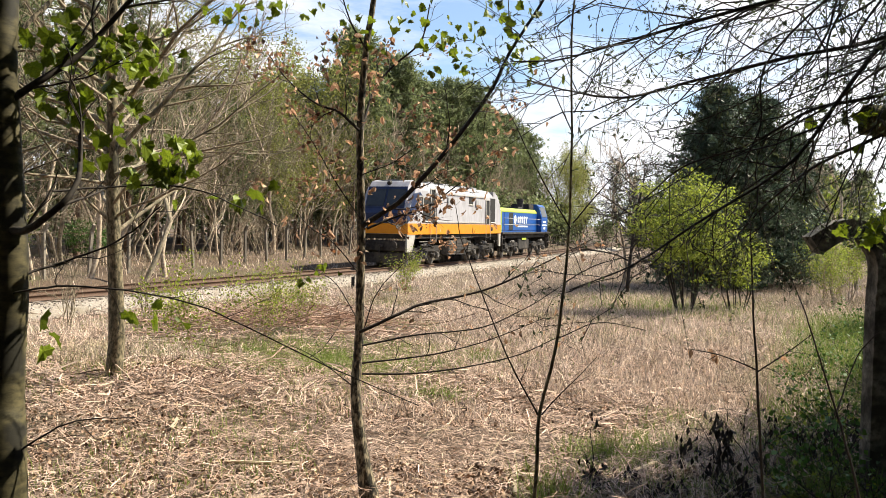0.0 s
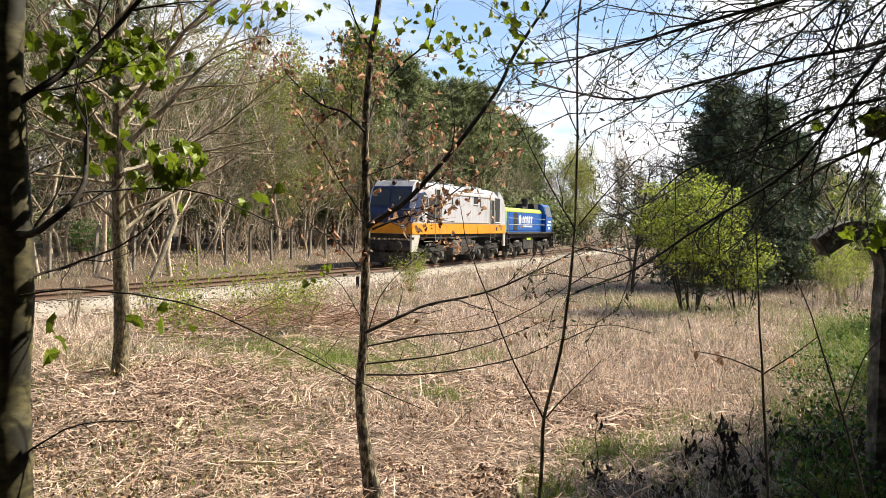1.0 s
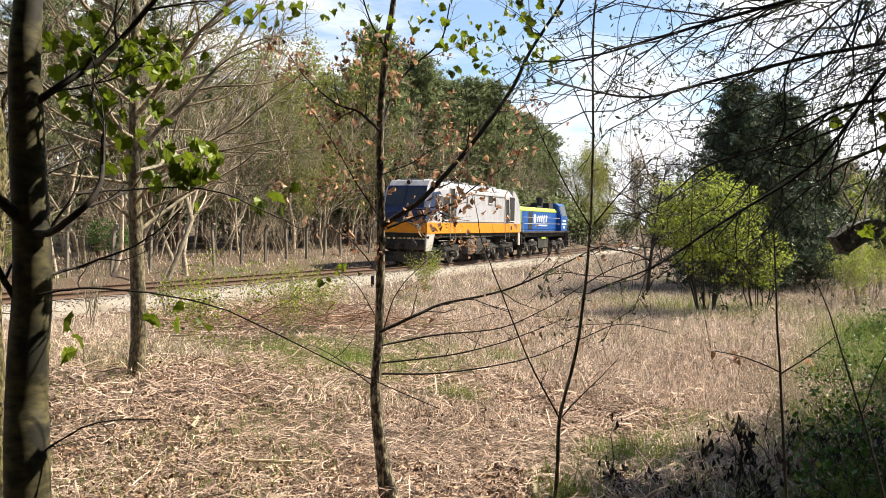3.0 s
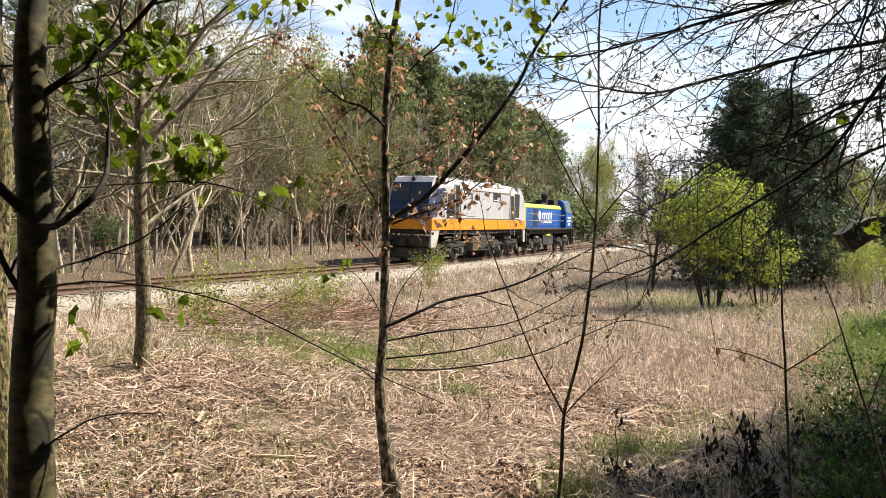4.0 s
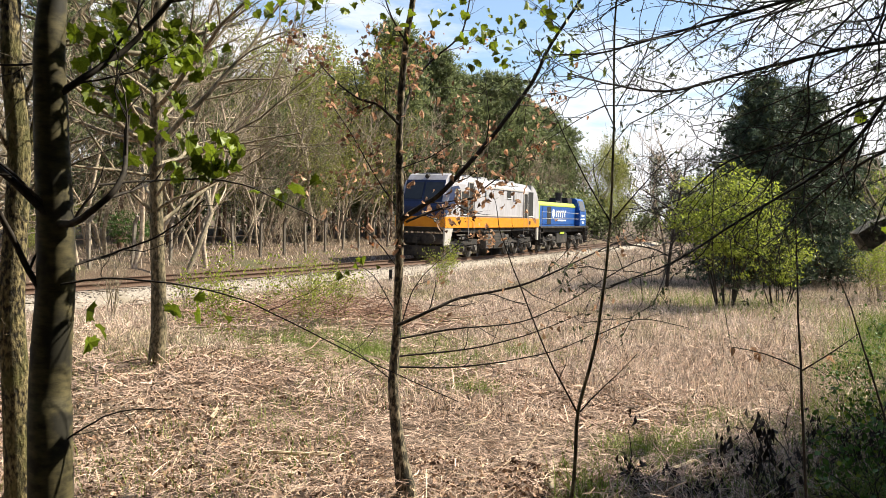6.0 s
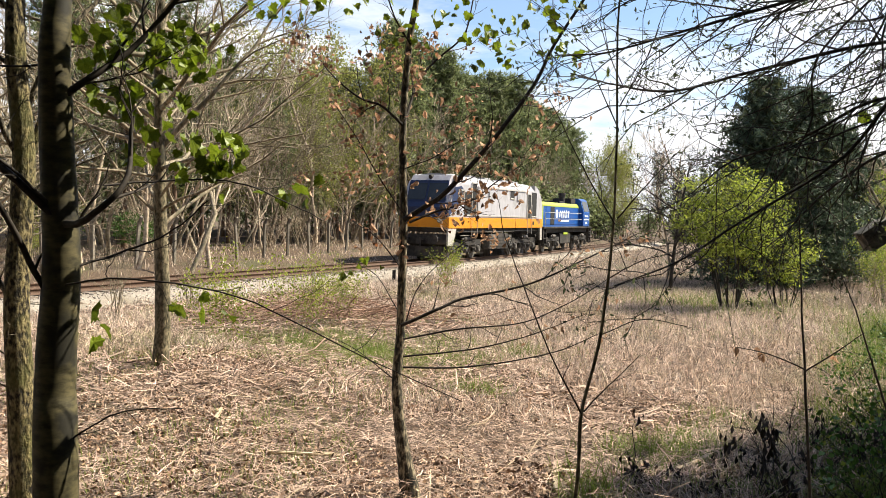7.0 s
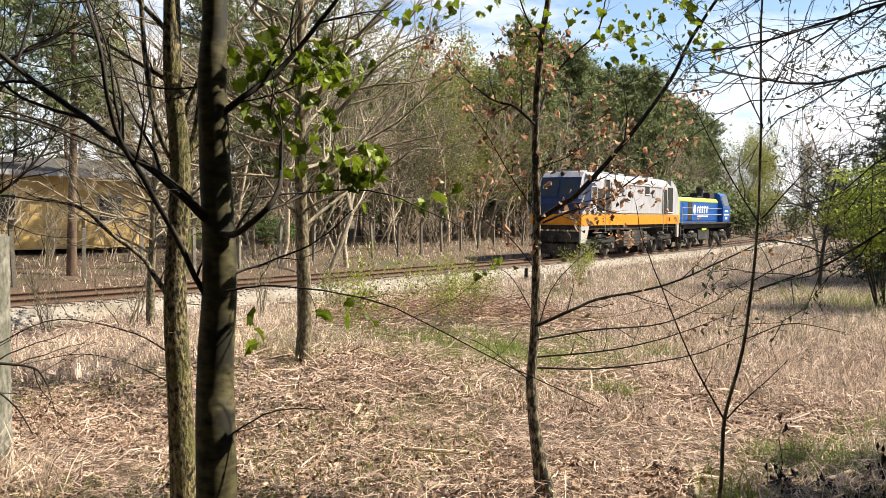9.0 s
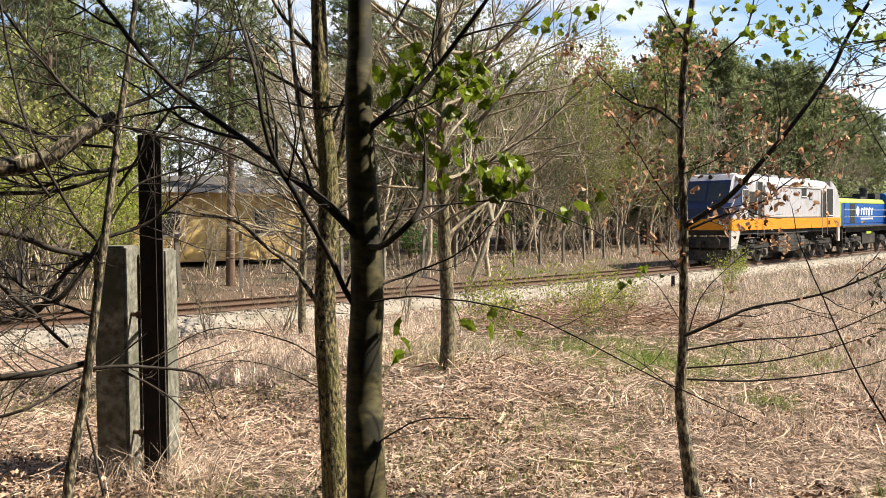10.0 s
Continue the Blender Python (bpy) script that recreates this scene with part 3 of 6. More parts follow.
# the slender tree with withered leaves that stands in the open
slender, at, rng, stem = near_tree("slender_tree", (-0.5, 5.2), 12, "slender dark-barked tree with withered brown leaves in the field", "tree", M_BARK,
    [(0.06, 0.0)] + [(0.076, 0.185), (0.011, 0.575), (-0.031, 0.943), (-0.016, 1.347), (-0.013, 2.039), (-0.03, 2.654), (0.005, 3.194), (0.043, 3.482)] + [(0.1, 4.2), (0.14, 5.0)], (0.041, 0.012), [
    ([(-0.013, 2.039), (0.131, 2.133), (0.274, 2.245), (0.561, 2.58), (0.812, 2.934), (0.936, 3.194), (1.141, 3.53), (1.24, 3.753)], 0.0194, 0.0079, 8, 0.4),
    ([(-0.016, 1.354), (0.215, 1.459), (0.397, 1.534), (0.802, 1.63), (1.173, 1.802), (1.549, 1.975)], 0.0122, 0.0036, 9, 0.35),
    ([(-0.0, 1.266), (0.364, 1.342), (0.77, 1.389), (1.067, 1.522), (1.327, 1.692)], 0.0065, 0.0022, 6, 0.25),
    ([(0.002, 1.153), (0.44, 1.213), (0.809, 1.315), (1.181, 1.467)], 0.0065, 0.0022, 6, 0.22),
    ] + [
    ([(0.003, 1.083), (0.442, 1.099), (0.961, 1.204), (1.279, 1.355)], 0.0072, 0.0022, 7, 0.25),
    ([(-0.033, 2.646), (-0.168, 2.765), (-0.311, 2.817), (-0.491, 2.954), (-0.605, 3.099)], 0.0094, 0.0029, 7, 0.35),
    ([(-0.023, 2.654), (0.063, 2.945), (0.186, 3.111), (0.365, 3.28), (0.425, 3.534)], 0.0094, 0.0043, 7, 0.35),
    ([(-0.013, 2.076), (-0.161, 2.29), (-0.307, 2.538), (-0.453, 2.749)], 0.0050, 0.0022, 5, 0.3),
    ] + [
    ([(0.024, 2.022), (0.204, 2.098), (0.422, 2.175), (0.567, 2.288), (0.749, 2.421)], 0.0086, 0.0029, 8, 0.3),
    ([(-0.018, 2.365), (0.162, 2.442), (0.342, 2.556), (0.56, 2.635)], 0.0043, 0.0014, 6, 0.25),
    ([(-0.037, 1.748), (-0.191, 1.927), (-0.372, 2.051), (-0.517, 2.281)], 0.0043, 0.0014, 6, 0.28),
    ([(-0.04, 1.456), (-0.187, 1.673), (-0.368, 1.78)], 0.0036, 0.0014, 4, 0.25),
    ] + [
    ([(0.005, 3.158), (-0.105, 3.332), (-0.18, 3.543)], 0.0065, 0.0036, 4, 0.3),
    ([(-0.025, 0.98), (-0.288, 1.163), (-0.504, 1.271)], 0.0043, 0.0014, 4, 0.2),
    ([(0.016, 1.384), (0.085, 1.604), (0.246, 1.789), (0.426, 1.938)], 0.0043, 0.0014, 5, 0.25),
    ], M_TWIG, flare=0.035)
hang_leaves(rng, slender, DEAD_MESHES, [(at(u, z), (0.10, 0.13, 0.09), k) for (u, z), k in zip(
    [(-0.137, 3.081), (-0.099, 2.939), (0.19, 2.913), (0.267, 2.626), (0.492, 2.341), (0.713, 2.347), (0.653, 2.583), (0.365, 2.302), (-0.161, 2.29), (0.057, 2.222), (0.169, 2.043), (-0.372, 2.033), (0.856, 2.607), (0.945, 2.774), (0.149, 3.164), (0.754, 2.164), (-0.01, 1.894), (-0.306, 2.43), (-0.506, 2.747), (0.052, 2.512), (0.331, 2.155), (0.607, 2.124), (0.925, 2.865), (0.486, 2.669)],
    (16, 14, 10, 13, 18, 17, 13, 14, 11, 9, 9, 7, 10, 8, 8, 10, 6, 7, 6, 8, 8, 7, 6, 7))], 0.05, 0.9)
hang_leaves(rng, slender, DEAD_MESHES, [(at(u, z), (0.15, 0.10, 0.03), k) for (u, z), k in zip(
    [(1.097, 1.838), (0.84, 1.612), (1.107, 1.392), (0.884, 1.316), (0.547, 1.406), (1.335, 1.356), (0.321, 1.68), (1.179, 1.541)], (14, 6, 8, 5, 4, 5, 6, 6))], 0.036, 0.9)
hang_leaves(rng, slender, MAPLE_MESHES, [(at(u, z), (0.09, 0.12, 0.06), k) for (u, z), k in zip(
    [(-0.777, 3.358), (-0.549, 3.403), (-0.391, 3.445), (0.039, 3.303), (0.253, 3.419), (0.548, 3.251), (0.622, 3.182), (0.857, 3.445), (0.955, 3.194), (0.551, 3.088), (-0.031, 3.21), (1.07, 3.053), (0.4, 3.335), (0.837, 3.48), (-0.296, 1.708)],
    (9, 9, 6, 8, 11, 12, 9, 12, 11, 5, 8, 6, 6, 8, 6))], 0.055)

tips = TIPS["slender_tree"]
tips = tips[(tips[:, 2] > 1.9) & (tips[:, 2] < 3.3)]
tips = np.repeat(tips[rng.integers(0, len(tips), 85)], 10, 0)
tips = tips + rng.normal(0, 0.04, tips.shape)
v, f = scatter(np.array(LEAF_V) * (1.0, 1.0, 3.0), LEAF_F, tips, rng.uniform(0.02, 0.05, len(tips)), turns(rng, len(tips)))
tagged(make("withered_foliage", v, f, M_DEADMASS, slender, "clusters of withered reddish-brown leaves"), kind="stuff")

# the furrowed tree next to the maple
furrowed, at, rng, stem = near_tree("furrowed_tree", (-2.30, 3.90), 13, "rough furrowed-bark tree dappled with moss beside the path", "tree", M_ROUGH,
    [(0.02, 0.15)] + [(0.015, 0.534), (-0.006, 1.117), (-0.03, 1.625), (0.0, 2.285), (-0.038, 2.845), (-0.041, 3.308)] + [(-0.1, 4.2), (-0.12, 5.2)], (0.078, 0.03), [
    ([(-0.025, 1.562), (-0.116, 1.706), (-0.192, 1.817), (-0.343, 1.944), (-0.493, 2.085), (-0.702, 2.133)], 0.017, 0.006, 6, 0.4),
    ([(-0.0, 2.253), (0.081, 2.472), (0.125, 2.753), (0.136, 3.127), (0.147, 3.498)], 0.026, 0.015, 5, 0.5),
    ([(-0.006, 2.285), (-0.105, 2.503), (-0.161, 2.843), (-0.186, 3.242), (-0.191, 3.487)], 0.017, 0.01, 5, 0.5),
    ([(-0.013, 2.41), (0.068, 2.691), (0.196, 2.941), (0.387, 3.195), (0.516, 3.448)], 0.017, 0.008, 6, 0.5),
    ] + [
    ([(-0.003, 2.065), (0.093, 2.19), (0.251, 2.284), (0.442, 2.378)], 0.008, 0.003, 5, 0.3),
    ([(-0.04, 1.15), (-0.261, 1.284), (-0.505, 1.324), (-0.777, 1.286)], 0.0035, 0.002, 4, 0.25),
    ([(-0.044, 1.309), (-0.259, 1.442), (-0.623, 1.515), (-1.013, 1.341), (-1.449, 1.294), (-1.732, 1.319)], 0.0045, 0.0025, 6, 0.3),
    ([(-0.07, 1.689), (-0.027, 1.435), (-0.074, 1.405)], 0.012, 0.006, 2, 0.2),
    ] + [
    ([(-0.037, 2.752), (-0.237, 2.873), (-0.477, 2.991), (-0.745, 2.956)], 0.012, 0.005, 6, 0.5),
    ([(-0.033, 2.999), (-0.232, 3.21), (-0.379, 3.481)], 0.014, 0.008, 4, 0.5),
    ], M_BARK)

# the leaning thin stem left of the concrete stubs, with a dark bough crossing
thin, at, rng, stem = near_tree("leaning_sapling", (-3.25, 3.05), 14, "thin dark leaning sapling with a tangle of bare twigs", "tree", M_BARK,
    [(-0.12, 0.2)] + [(-0.078, 0.74), (0.011, 1.249), (0.106, 1.934), (0.184, 2.48), (0.247, 2.885), (0.294, 3.233)] + [(0.35, 3.6)], (0.028, 0.01), [
    ([(0.188, 2.638), (0.04, 2.547), (-0.168, 2.401), (-0.438, 2.355), (-0.807, 2.297)], 0.036, 0.055, 9, 0.6),
    ([(0.041, 1.39), (-0.142, 1.362), (-0.367, 1.353), (-0.605, 1.359)], 0.0154, 0.0210, 18, 0.5),
    ([(0.12, 1.963), (-0.053, 1.853), (-0.211, 1.635), (-0.433, 1.606)], 0.0168, 0.0084, 22, 0.5),
    ([(0.168, 2.365), (-0.017, 2.334), (-0.196, 2.276), (-0.415, 2.356)], 0.0126, 0.0056, 26, 0.5),
    ] + [
    ([(0.215, 2.682), (0.423, 2.78), (0.685, 2.943), (0.897, 3.109)], 0.0112, 0.0042, 24, 0.5),
    ([(0.134, 2.02), (0.354, 2.104), (0.556, 2.282), (0.737, 2.556)], 0.0098, 0.0042, 24, 0.45),
    ([(0.072, 1.619), (-0.209, 1.747), (-0.354, 1.891)], 0.0098, 0.0042, 18, 0.45),
    ([(0.014, 1.349), (0.188, 1.356), (0.395, 1.327), (0.567, 1.295), (0.638, 1.192)], 0.0112, 0.0042, 8, 0.35),
    ] + [
    ([(0.163, 2.135), (0.052, 1.921), (-0.082, 1.727), (-0.21, 1.677), (-0.36, 1.615), (-0.575, 1.601)], 0.0112, 0.0182, 10, 0.35),
    ([(0.066, 1.921), (-0.128, 1.968), (-0.227, 2.012), (-0.35, 2.055), (-0.54, 2.085)], 0.0140, 0.0196, 8, 0.35),
    ([(-0.062, 1.47), (-0.137, 1.546), (-0.211, 1.649), (-0.284, 1.722), (-0.356, 1.808), (-0.495, 1.976)], 0.0084, 0.0140, 6, 0.3),
    ([(0.315, 1.517), (0.148, 1.382), (-0.04, 1.282), (-0.221, 1.2), (-0.371, 1.159), (-0.565, 1.11)], 0.0042, 0.0098, 8, 0.3),
    ] + [
    ([(0.187, 1.335), (0.365, 1.217), (0.476, 1.116), (0.546, 0.972)], 0.0070, 0.0028, 6, 0.2),
    ([(-0.003, 1.178), (0.045, 0.956), (0.092, 0.687)], 0.0056, 0.0070, 3, 0.2),
    ([(0.184, 2.474), (-0.039, 2.502), (-0.19, 2.553), (-0.336, 2.616), (-0.525, 2.648)], 0.0070, 0.0126, 8, 0.35),
    ([(0.291, 2.396), (0.168, 2.351), (-0.07, 2.263), (-0.345, 2.247), (-0.536, 2.233)], 0.0084, 0.0126, 8, 0.35),
    ] + [
    ([(0.213, 2.59), (0.419, 2.531), (0.618, 2.492), (0.794, 2.421)], 0.0098, 0.0042, 8, 0.3),
    ([(-0.122, 2.221), (-0.219, 2.359), (-0.338, 2.534), (-0.453, 2.705)], 0.0070, 0.0112, 8, 0.35),
    ([(0.193, 2.279), (0.335, 2.513), (0.479, 2.753), (0.571, 3.083), (0.605, 3.351)], 0.0084, 0.0056, 10, 0.4),
    ([(0.135, 2.078), (0.275, 2.28), (0.5, 2.37), (0.796, 2.497)], 0.0070, 0.0042, 10, 0.4),
    ] + [
    ([(0.12, 1.963), (-0.021, 2.136), (-0.191, 2.498), (-0.281, 2.85), (-0.322, 3.173)], 0.0084, 0.0056, 10, 0.4),
    ([(0.199, 2.538), (-0.033, 2.755), (-0.228, 3.018), (-0.369, 3.222)], 0.0140, 0.0056, 24, 0.55),
    ], M_TWIG)

# saplings in front of the field
sapling, at, rng, stem = near_tree("sapling", (0.30, 2.865), 15, "thin upright dark sapling with fine bare shoots", "tree", M_MOTTLED,
    [(-0.05, 0.2)] + [(0.063, 1.05), (0.08, 1.364), (0.133, 1.635), (0.171, 2.006), (0.177, 2.353), (0.171, 2.878)] + [(0.28, 3.3)], (0.0080, 0.0026), [
    ([(0.08, 1.359), (-0.029, 1.567), (-0.123, 1.793), (-0.204, 1.998), (-0.227, 2.122)], 0.0036, 0.0012, 4, 0.12),
    ([(0.084, 1.374), (0.168, 1.471), (0.287, 1.578)], 0.0029, 0.0012, 3, 0.1),
    ([(0.174, 2.057), (0.069, 2.229), (-0.027, 2.412), (-0.08, 2.513)], 0.0029, 0.0012, 5, 0.2),
    ([(0.182, 2.078), (0.272, 2.191), (0.389, 2.314)], 0.0029, 0.0012, 4, 0.18),
    ] + [
    ([(0.159, 1.862), (0.258, 1.926), (0.398, 1.96)], 0.0025, 0.0012, 4, 0.15),
    ([(0.133, 1.656), (0.284, 1.712), (0.465, 1.687)], 0.0022, 0.0012, 3, 0.12),
    ([(0.176, 2.393), (0.101, 2.575), (0.058, 2.697)], 0.0025, 0.0012, 4, 0.15),
    ([(0.176, 2.474), (0.261, 2.636), (0.308, 2.757)], 0.0025, 0.0012, 4, 0.15),
    ], M_TWIG)
whip, at, rng, stem = near_tree("whip_sapling", (1.6, 3.8), 16, "thin bare whip with a few shrivelled leaves", "tree", M_TWIG,
    [(-0.02, 0.725), (-0.061, 1.269), (-0.09, 1.649), (-0.113, 2.002), (-0.134, 2.354)], (0.0075, 0.002), [
    ([(-0.075, 1.391), (-0.227, 1.447), (-0.381, 1.469)], 0.004, 0.002, 3, 0.1),
    ([(-0.075, 1.377), (0.053, 1.482), (0.173, 1.585)], 0.004, 0.002, 3, 0.1)], M_TWIG)
hang_leaves(rng, whip, DEAD_MESHES, [(at(u, z), (0.012, 0.015, 0.012), k) for (u, z), k in zip([(-0.381, 1.458), (-0.274, 1.452), (0.049, 1.468)], (3, 4, 2))], 0.036, 0.9)
arch, at, rng, stem = near_tree("arching_bramble_stem", (1.6, 3.8), 17, "thin dark arching stem rising from the brambles", "plant", M_TWIG,
    [(0.4, 0.787), (0.307, 1.145), (0.213, 1.455), (0.133, 1.689), (0.054, 1.872)], (0.0065, 0.002), [
    ([(0.28, 1.222), (0.367, 1.467), (0.456, 1.604)], 0.004, 0.002, 3, 0.1)], M_TWIG)

# the tree whose boughs hang in from the side
hanging, at, rng, stem = near_tree("overhanging_willow", (4.3, 3.6), 18, "dark tree with long overhanging bare boughs and catkins", "tree", M_ROUGH,
    [(0.1, 0.3), (0.05, 2.0), (0.1, 4.0), (0.0, 6.5)], (0.2, 0.08), [], M_TWIG)
BOUGHS = [
    ([(0.2, 3.247), (-0.157, 3.129), (-0.513, 2.988), (-0.85, 2.887), (-1.119, 2.808), (-1.412, 2.746), (-1.627, 2.715)], 0.0112, 0.0024, 22, 0.5),
    ([(0.3, 3.003), (-0.129, 2.856), (-0.506, 2.763), (-0.867, 2.684), (-1.159, 2.598), (-1.387, 2.634), (-1.569, 2.653)], 0.0105, 0.0024, 22, 0.5),
    ([(0.295, 3.138), (-0.128, 2.838), (-0.321, 2.654), (-0.494, 2.398), (-0.649, 2.252), (-0.94, 2.075), (-1.187, 1.922), (-1.436, 1.837)], 0.0105, 0.0024, 22, 0.45),
    ([(0.396, 2.87), (-0.12, 2.624), (-0.408, 2.551), (-0.654, 2.41), (-0.879, 2.327), (-1.057, 2.187)], 0.0093, 0.0024, 19, 0.45),
    ] + [
    ([(0.311, 2.734), (-0.115, 2.473), (-0.311, 2.349), (-0.442, 2.199), (-0.552, 2.06), (-0.686, 1.966)], 0.0087, 0.0024, 16, 0.4),
    ([(0.196, 3.359), (-0.16, 3.218), (-0.396, 2.855), (-0.434, 2.629), (-0.495, 2.425)], 0.0074, 0.0018, 16, 0.45),
    ([(0.153, 3.313), (-0.292, 3.126), (-0.67, 2.94), (-0.939, 2.845), (-1.139, 2.706)], 0.0074, 0.0018, 19, 0.5),
    ([(0.253, 3.047), (-0.054, 2.794), (-0.229, 2.611), (-0.378, 2.314), (-0.489, 2.243)], 0.0068, 0.0018, 16, 0.4),
    ] + [
    ([(0.016, 3.355), (-0.245, 3.083), (-0.306, 2.88), (-0.414, 2.72), (-0.727, 2.556), (-0.952, 2.507)], 0.0068, 0.0018, 19, 0.45),
    ([(0.156, 3.224), (-0.241, 2.948), (-0.554, 2.852), (-0.753, 2.691), (-0.999, 2.551)], 0.006, 0.002, 18, 0.4),
    ([(0.042, 3.267), (-0.334, 3.036), (-0.596, 2.739), (-0.633, 2.467), (-0.74, 2.238), (-0.896, 2.122)], 0.006, 0.002, 18, 0.35),
    ([(0.213, 2.912), (-0.051, 2.704), (-0.269, 2.452), (-0.399, 2.268), (-0.483, 2.038)], 0.006, 0.002, 16, 0.35),
    ] + [
    ([(0.149, 3.402), (-0.519, 3.167), (-0.967, 3.024), (-1.235, 2.907), (-1.459, 2.813)], 0.006, 0.002, 18, 0.4),
    ([(0.172, 2.821), (-0.068, 2.569), (-0.199, 2.408), (-0.262, 2.248)], 0.006, 0.002, 14, 0.35),
    ] + [
    ([(0.35, 3.32), (0.02, 3.14), (-0.22, 2.86), (-0.38, 2.62)], 0.009, 0.002, 22, 0.45),
    ([(0.42, 3.12), (0.08, 2.98), (-0.12, 2.78), (-0.2, 2.52)], 0.008, 0.002, 20, 0.4),
    ([(0.3, 3.45), (-0.1, 3.2), (-0.36, 3.02), (-0.7, 2.93)], 0.009, 0.002, 22, 0.45),
    ([(0.4, 2.96), (0.12, 2.86), (-0.1, 2.88), (-0.34, 2.76)], 0.008, 0.002, 20, 0.4),
]
base = (1.9, 3.2)
twigs = []
for pts, r0, r1, count, length in BOUGHS:
    l = plane_limb(base, (1, 0), (0, 1), pts, r0, r1, rng, n=40, depth=0.12)
    put_tubes("bough", [l], M_TWIG, hanging)
    side_twigs(rng, l, int(count * 1.0), length * 1.15, r0 * 0.42, twigs, kids=3, lo=0.1, rise=-0.02, tilt=0.6, wander=0.26)
tagged(put_tubes("twig_spray", twigs, M_TWIG, hanging), kind="stuff")
ends = np.array([p[0][k] for p in twigs for k in (-1, -2) if p[3] >= 2])
ends = np.repeat(ends[rng.uniform(0, 1, len(ends)) < 0.55], 4, 0)
ends = ends + rng.normal(0, 0.011, ends.shape)
v, f = scatter(LEAF_V * (0.55, 1.0, 1.2), LEAF_F, ends, rng.uniform(0.012, 0.03, len(ends)), turns(rng, len(ends)))
tagged(make("catkin_mass", v, f, M_BUD, hanging, "small grey-green catkins"), kind="stuff")
stub = plane_limb(base, (1, 0), (0, 1), [(1.558, 2.283), (0.642, 2.424), (0.071, 2.492), (-0.198, 2.521)], 0.085, 0.062, rng, n=20, sides=14, depth=0.02)
put_tubes("cut_limb", [stub], M_ROUGH, hanging, "thick dark cut limb")
hang_leaves(rng, hanging, MAPLE_MESHES, [((base[0] + u, base[1], z), (0.06, 0.08, 0.04), k) for (u, z), k in zip(
    [(-0.34, 2.53), (-0.27, 2.486), (-0.121, 2.137), (-0.165, 2.09), (-0.209, 2.055)], (3, 4, 5, 5, 3))], 0.06)
crown = []
for k in range(9):
    a = rng.uniform(-0.6, 2.8)
    grow(rng, (4.3, 3.6, 3.2 + 0.4 * k), (math.cos(a) * 0.8, math.sin(a) * 0.8, 0.5), 2.6, 0.05, 1, 3, crown, spread=0.7, kids=7, shrink=0.55)
tagged(put_tubes("crown", crown, M_TWIG, hanging), kind="stuff")


# ---- kinds of trees farther off, each built once and then copied
def pine_kind(seed, h, start, reach, tufts, label, cone=False, tuft_size=1.0, full=1.0, needles=M_NEEDLE):
    rng = np.random.default_rng(seed)
    t = thing("pine", Matrix(), label, "tree", "pine wood")
    lean = rng.normal(0, 0.02, 2)
    zs = np.linspace(-0.2, h, 9)
    stem = np.column_stack([lean[0] * zs + rng.normal(0, 0.03, 9), lean[1] * zs + rng.normal(0, 0.03, 9), zs])
    put_tubes("trunk", [(stem, np.linspace(0.0125 * h, 0.02, 9), 8)], M_PINEBARK, t)
    out, spots = [], []
    z = start * h
    while z < h - 0.2:
        s = (z - start * h) / (h * (1 - start))
        width = reach * (1.06 - s) ** 0.75 * rng.uniform(0.8, 1.1) if cone else reach * (0.55 + 0.75 * s if s < 0.35 else 0.82 * (1.25 - s) ** 0.8 + 0.08) * rng.uniform(0.7, 1.2)
        a0 = rng.uniform(0, 6.28)
        for k in range(rng.integers(3, 6)):
            a = a0 + k * 1.35 + rng.normal(0, 0.25)
            L = width * rng.uniform(0.6, 1.15)
            d = np.array((math.cos(a), math.sin(a), rng.uniform(-0.1, 0.35) + 0.5 * s))
            p0 = np.array((lean[0] * z, lean[1] * z, z))
            pts = [p0, p0 + d * L * 0.5 + (0, 0, -0.03 * L), p0 + d * L + (0, 0, 0.08 * L)]
            out.append((np.array(pts), np.linspace(0.012 + 0.012 * L, 0.006, 3), 3))
            for _ in range(int((6 + 8 * L) * full)):
                u = rng.uniform(0.35, 1.02)
                spots.append(p0 + d * L * u + rng.normal(0, 0.12 + 0.16 * L * u, 3) * (1, 1, 0.55))
        z += h * rng.uniform(0.022, 0.045)
    tagged(put_tubes("branch_crown", out, M_PINEBARK, t), kind="stuff")
    spots = np.array(spots)
    spots = spots[rng.permutation(len(spots))[:tufts]]
    blade = []
    for k in range(6):
        a, e = k * 2.4, 0.25 + 0.17 * k
        d = np.array((math.cos(a) * math.cos(e), math.sin(a) * math.cos(e), math.sin(e)))
        s = np.cross(d, (0.3, 0.2, 1))
        s = s / np.linalg.norm(s) * 0.115
        blade += [s, -s, d]
    v, f = scatter(np.array(blade), np.arange(18).reshape(6, 3), spots, rng.uniform(0.26, 0.52, len(spots)) * tuft_size, turns(rng, len(spots), 0.5))
    tagged(make("needle_mass", v, f, needles, t), kind="stuff")
    return t


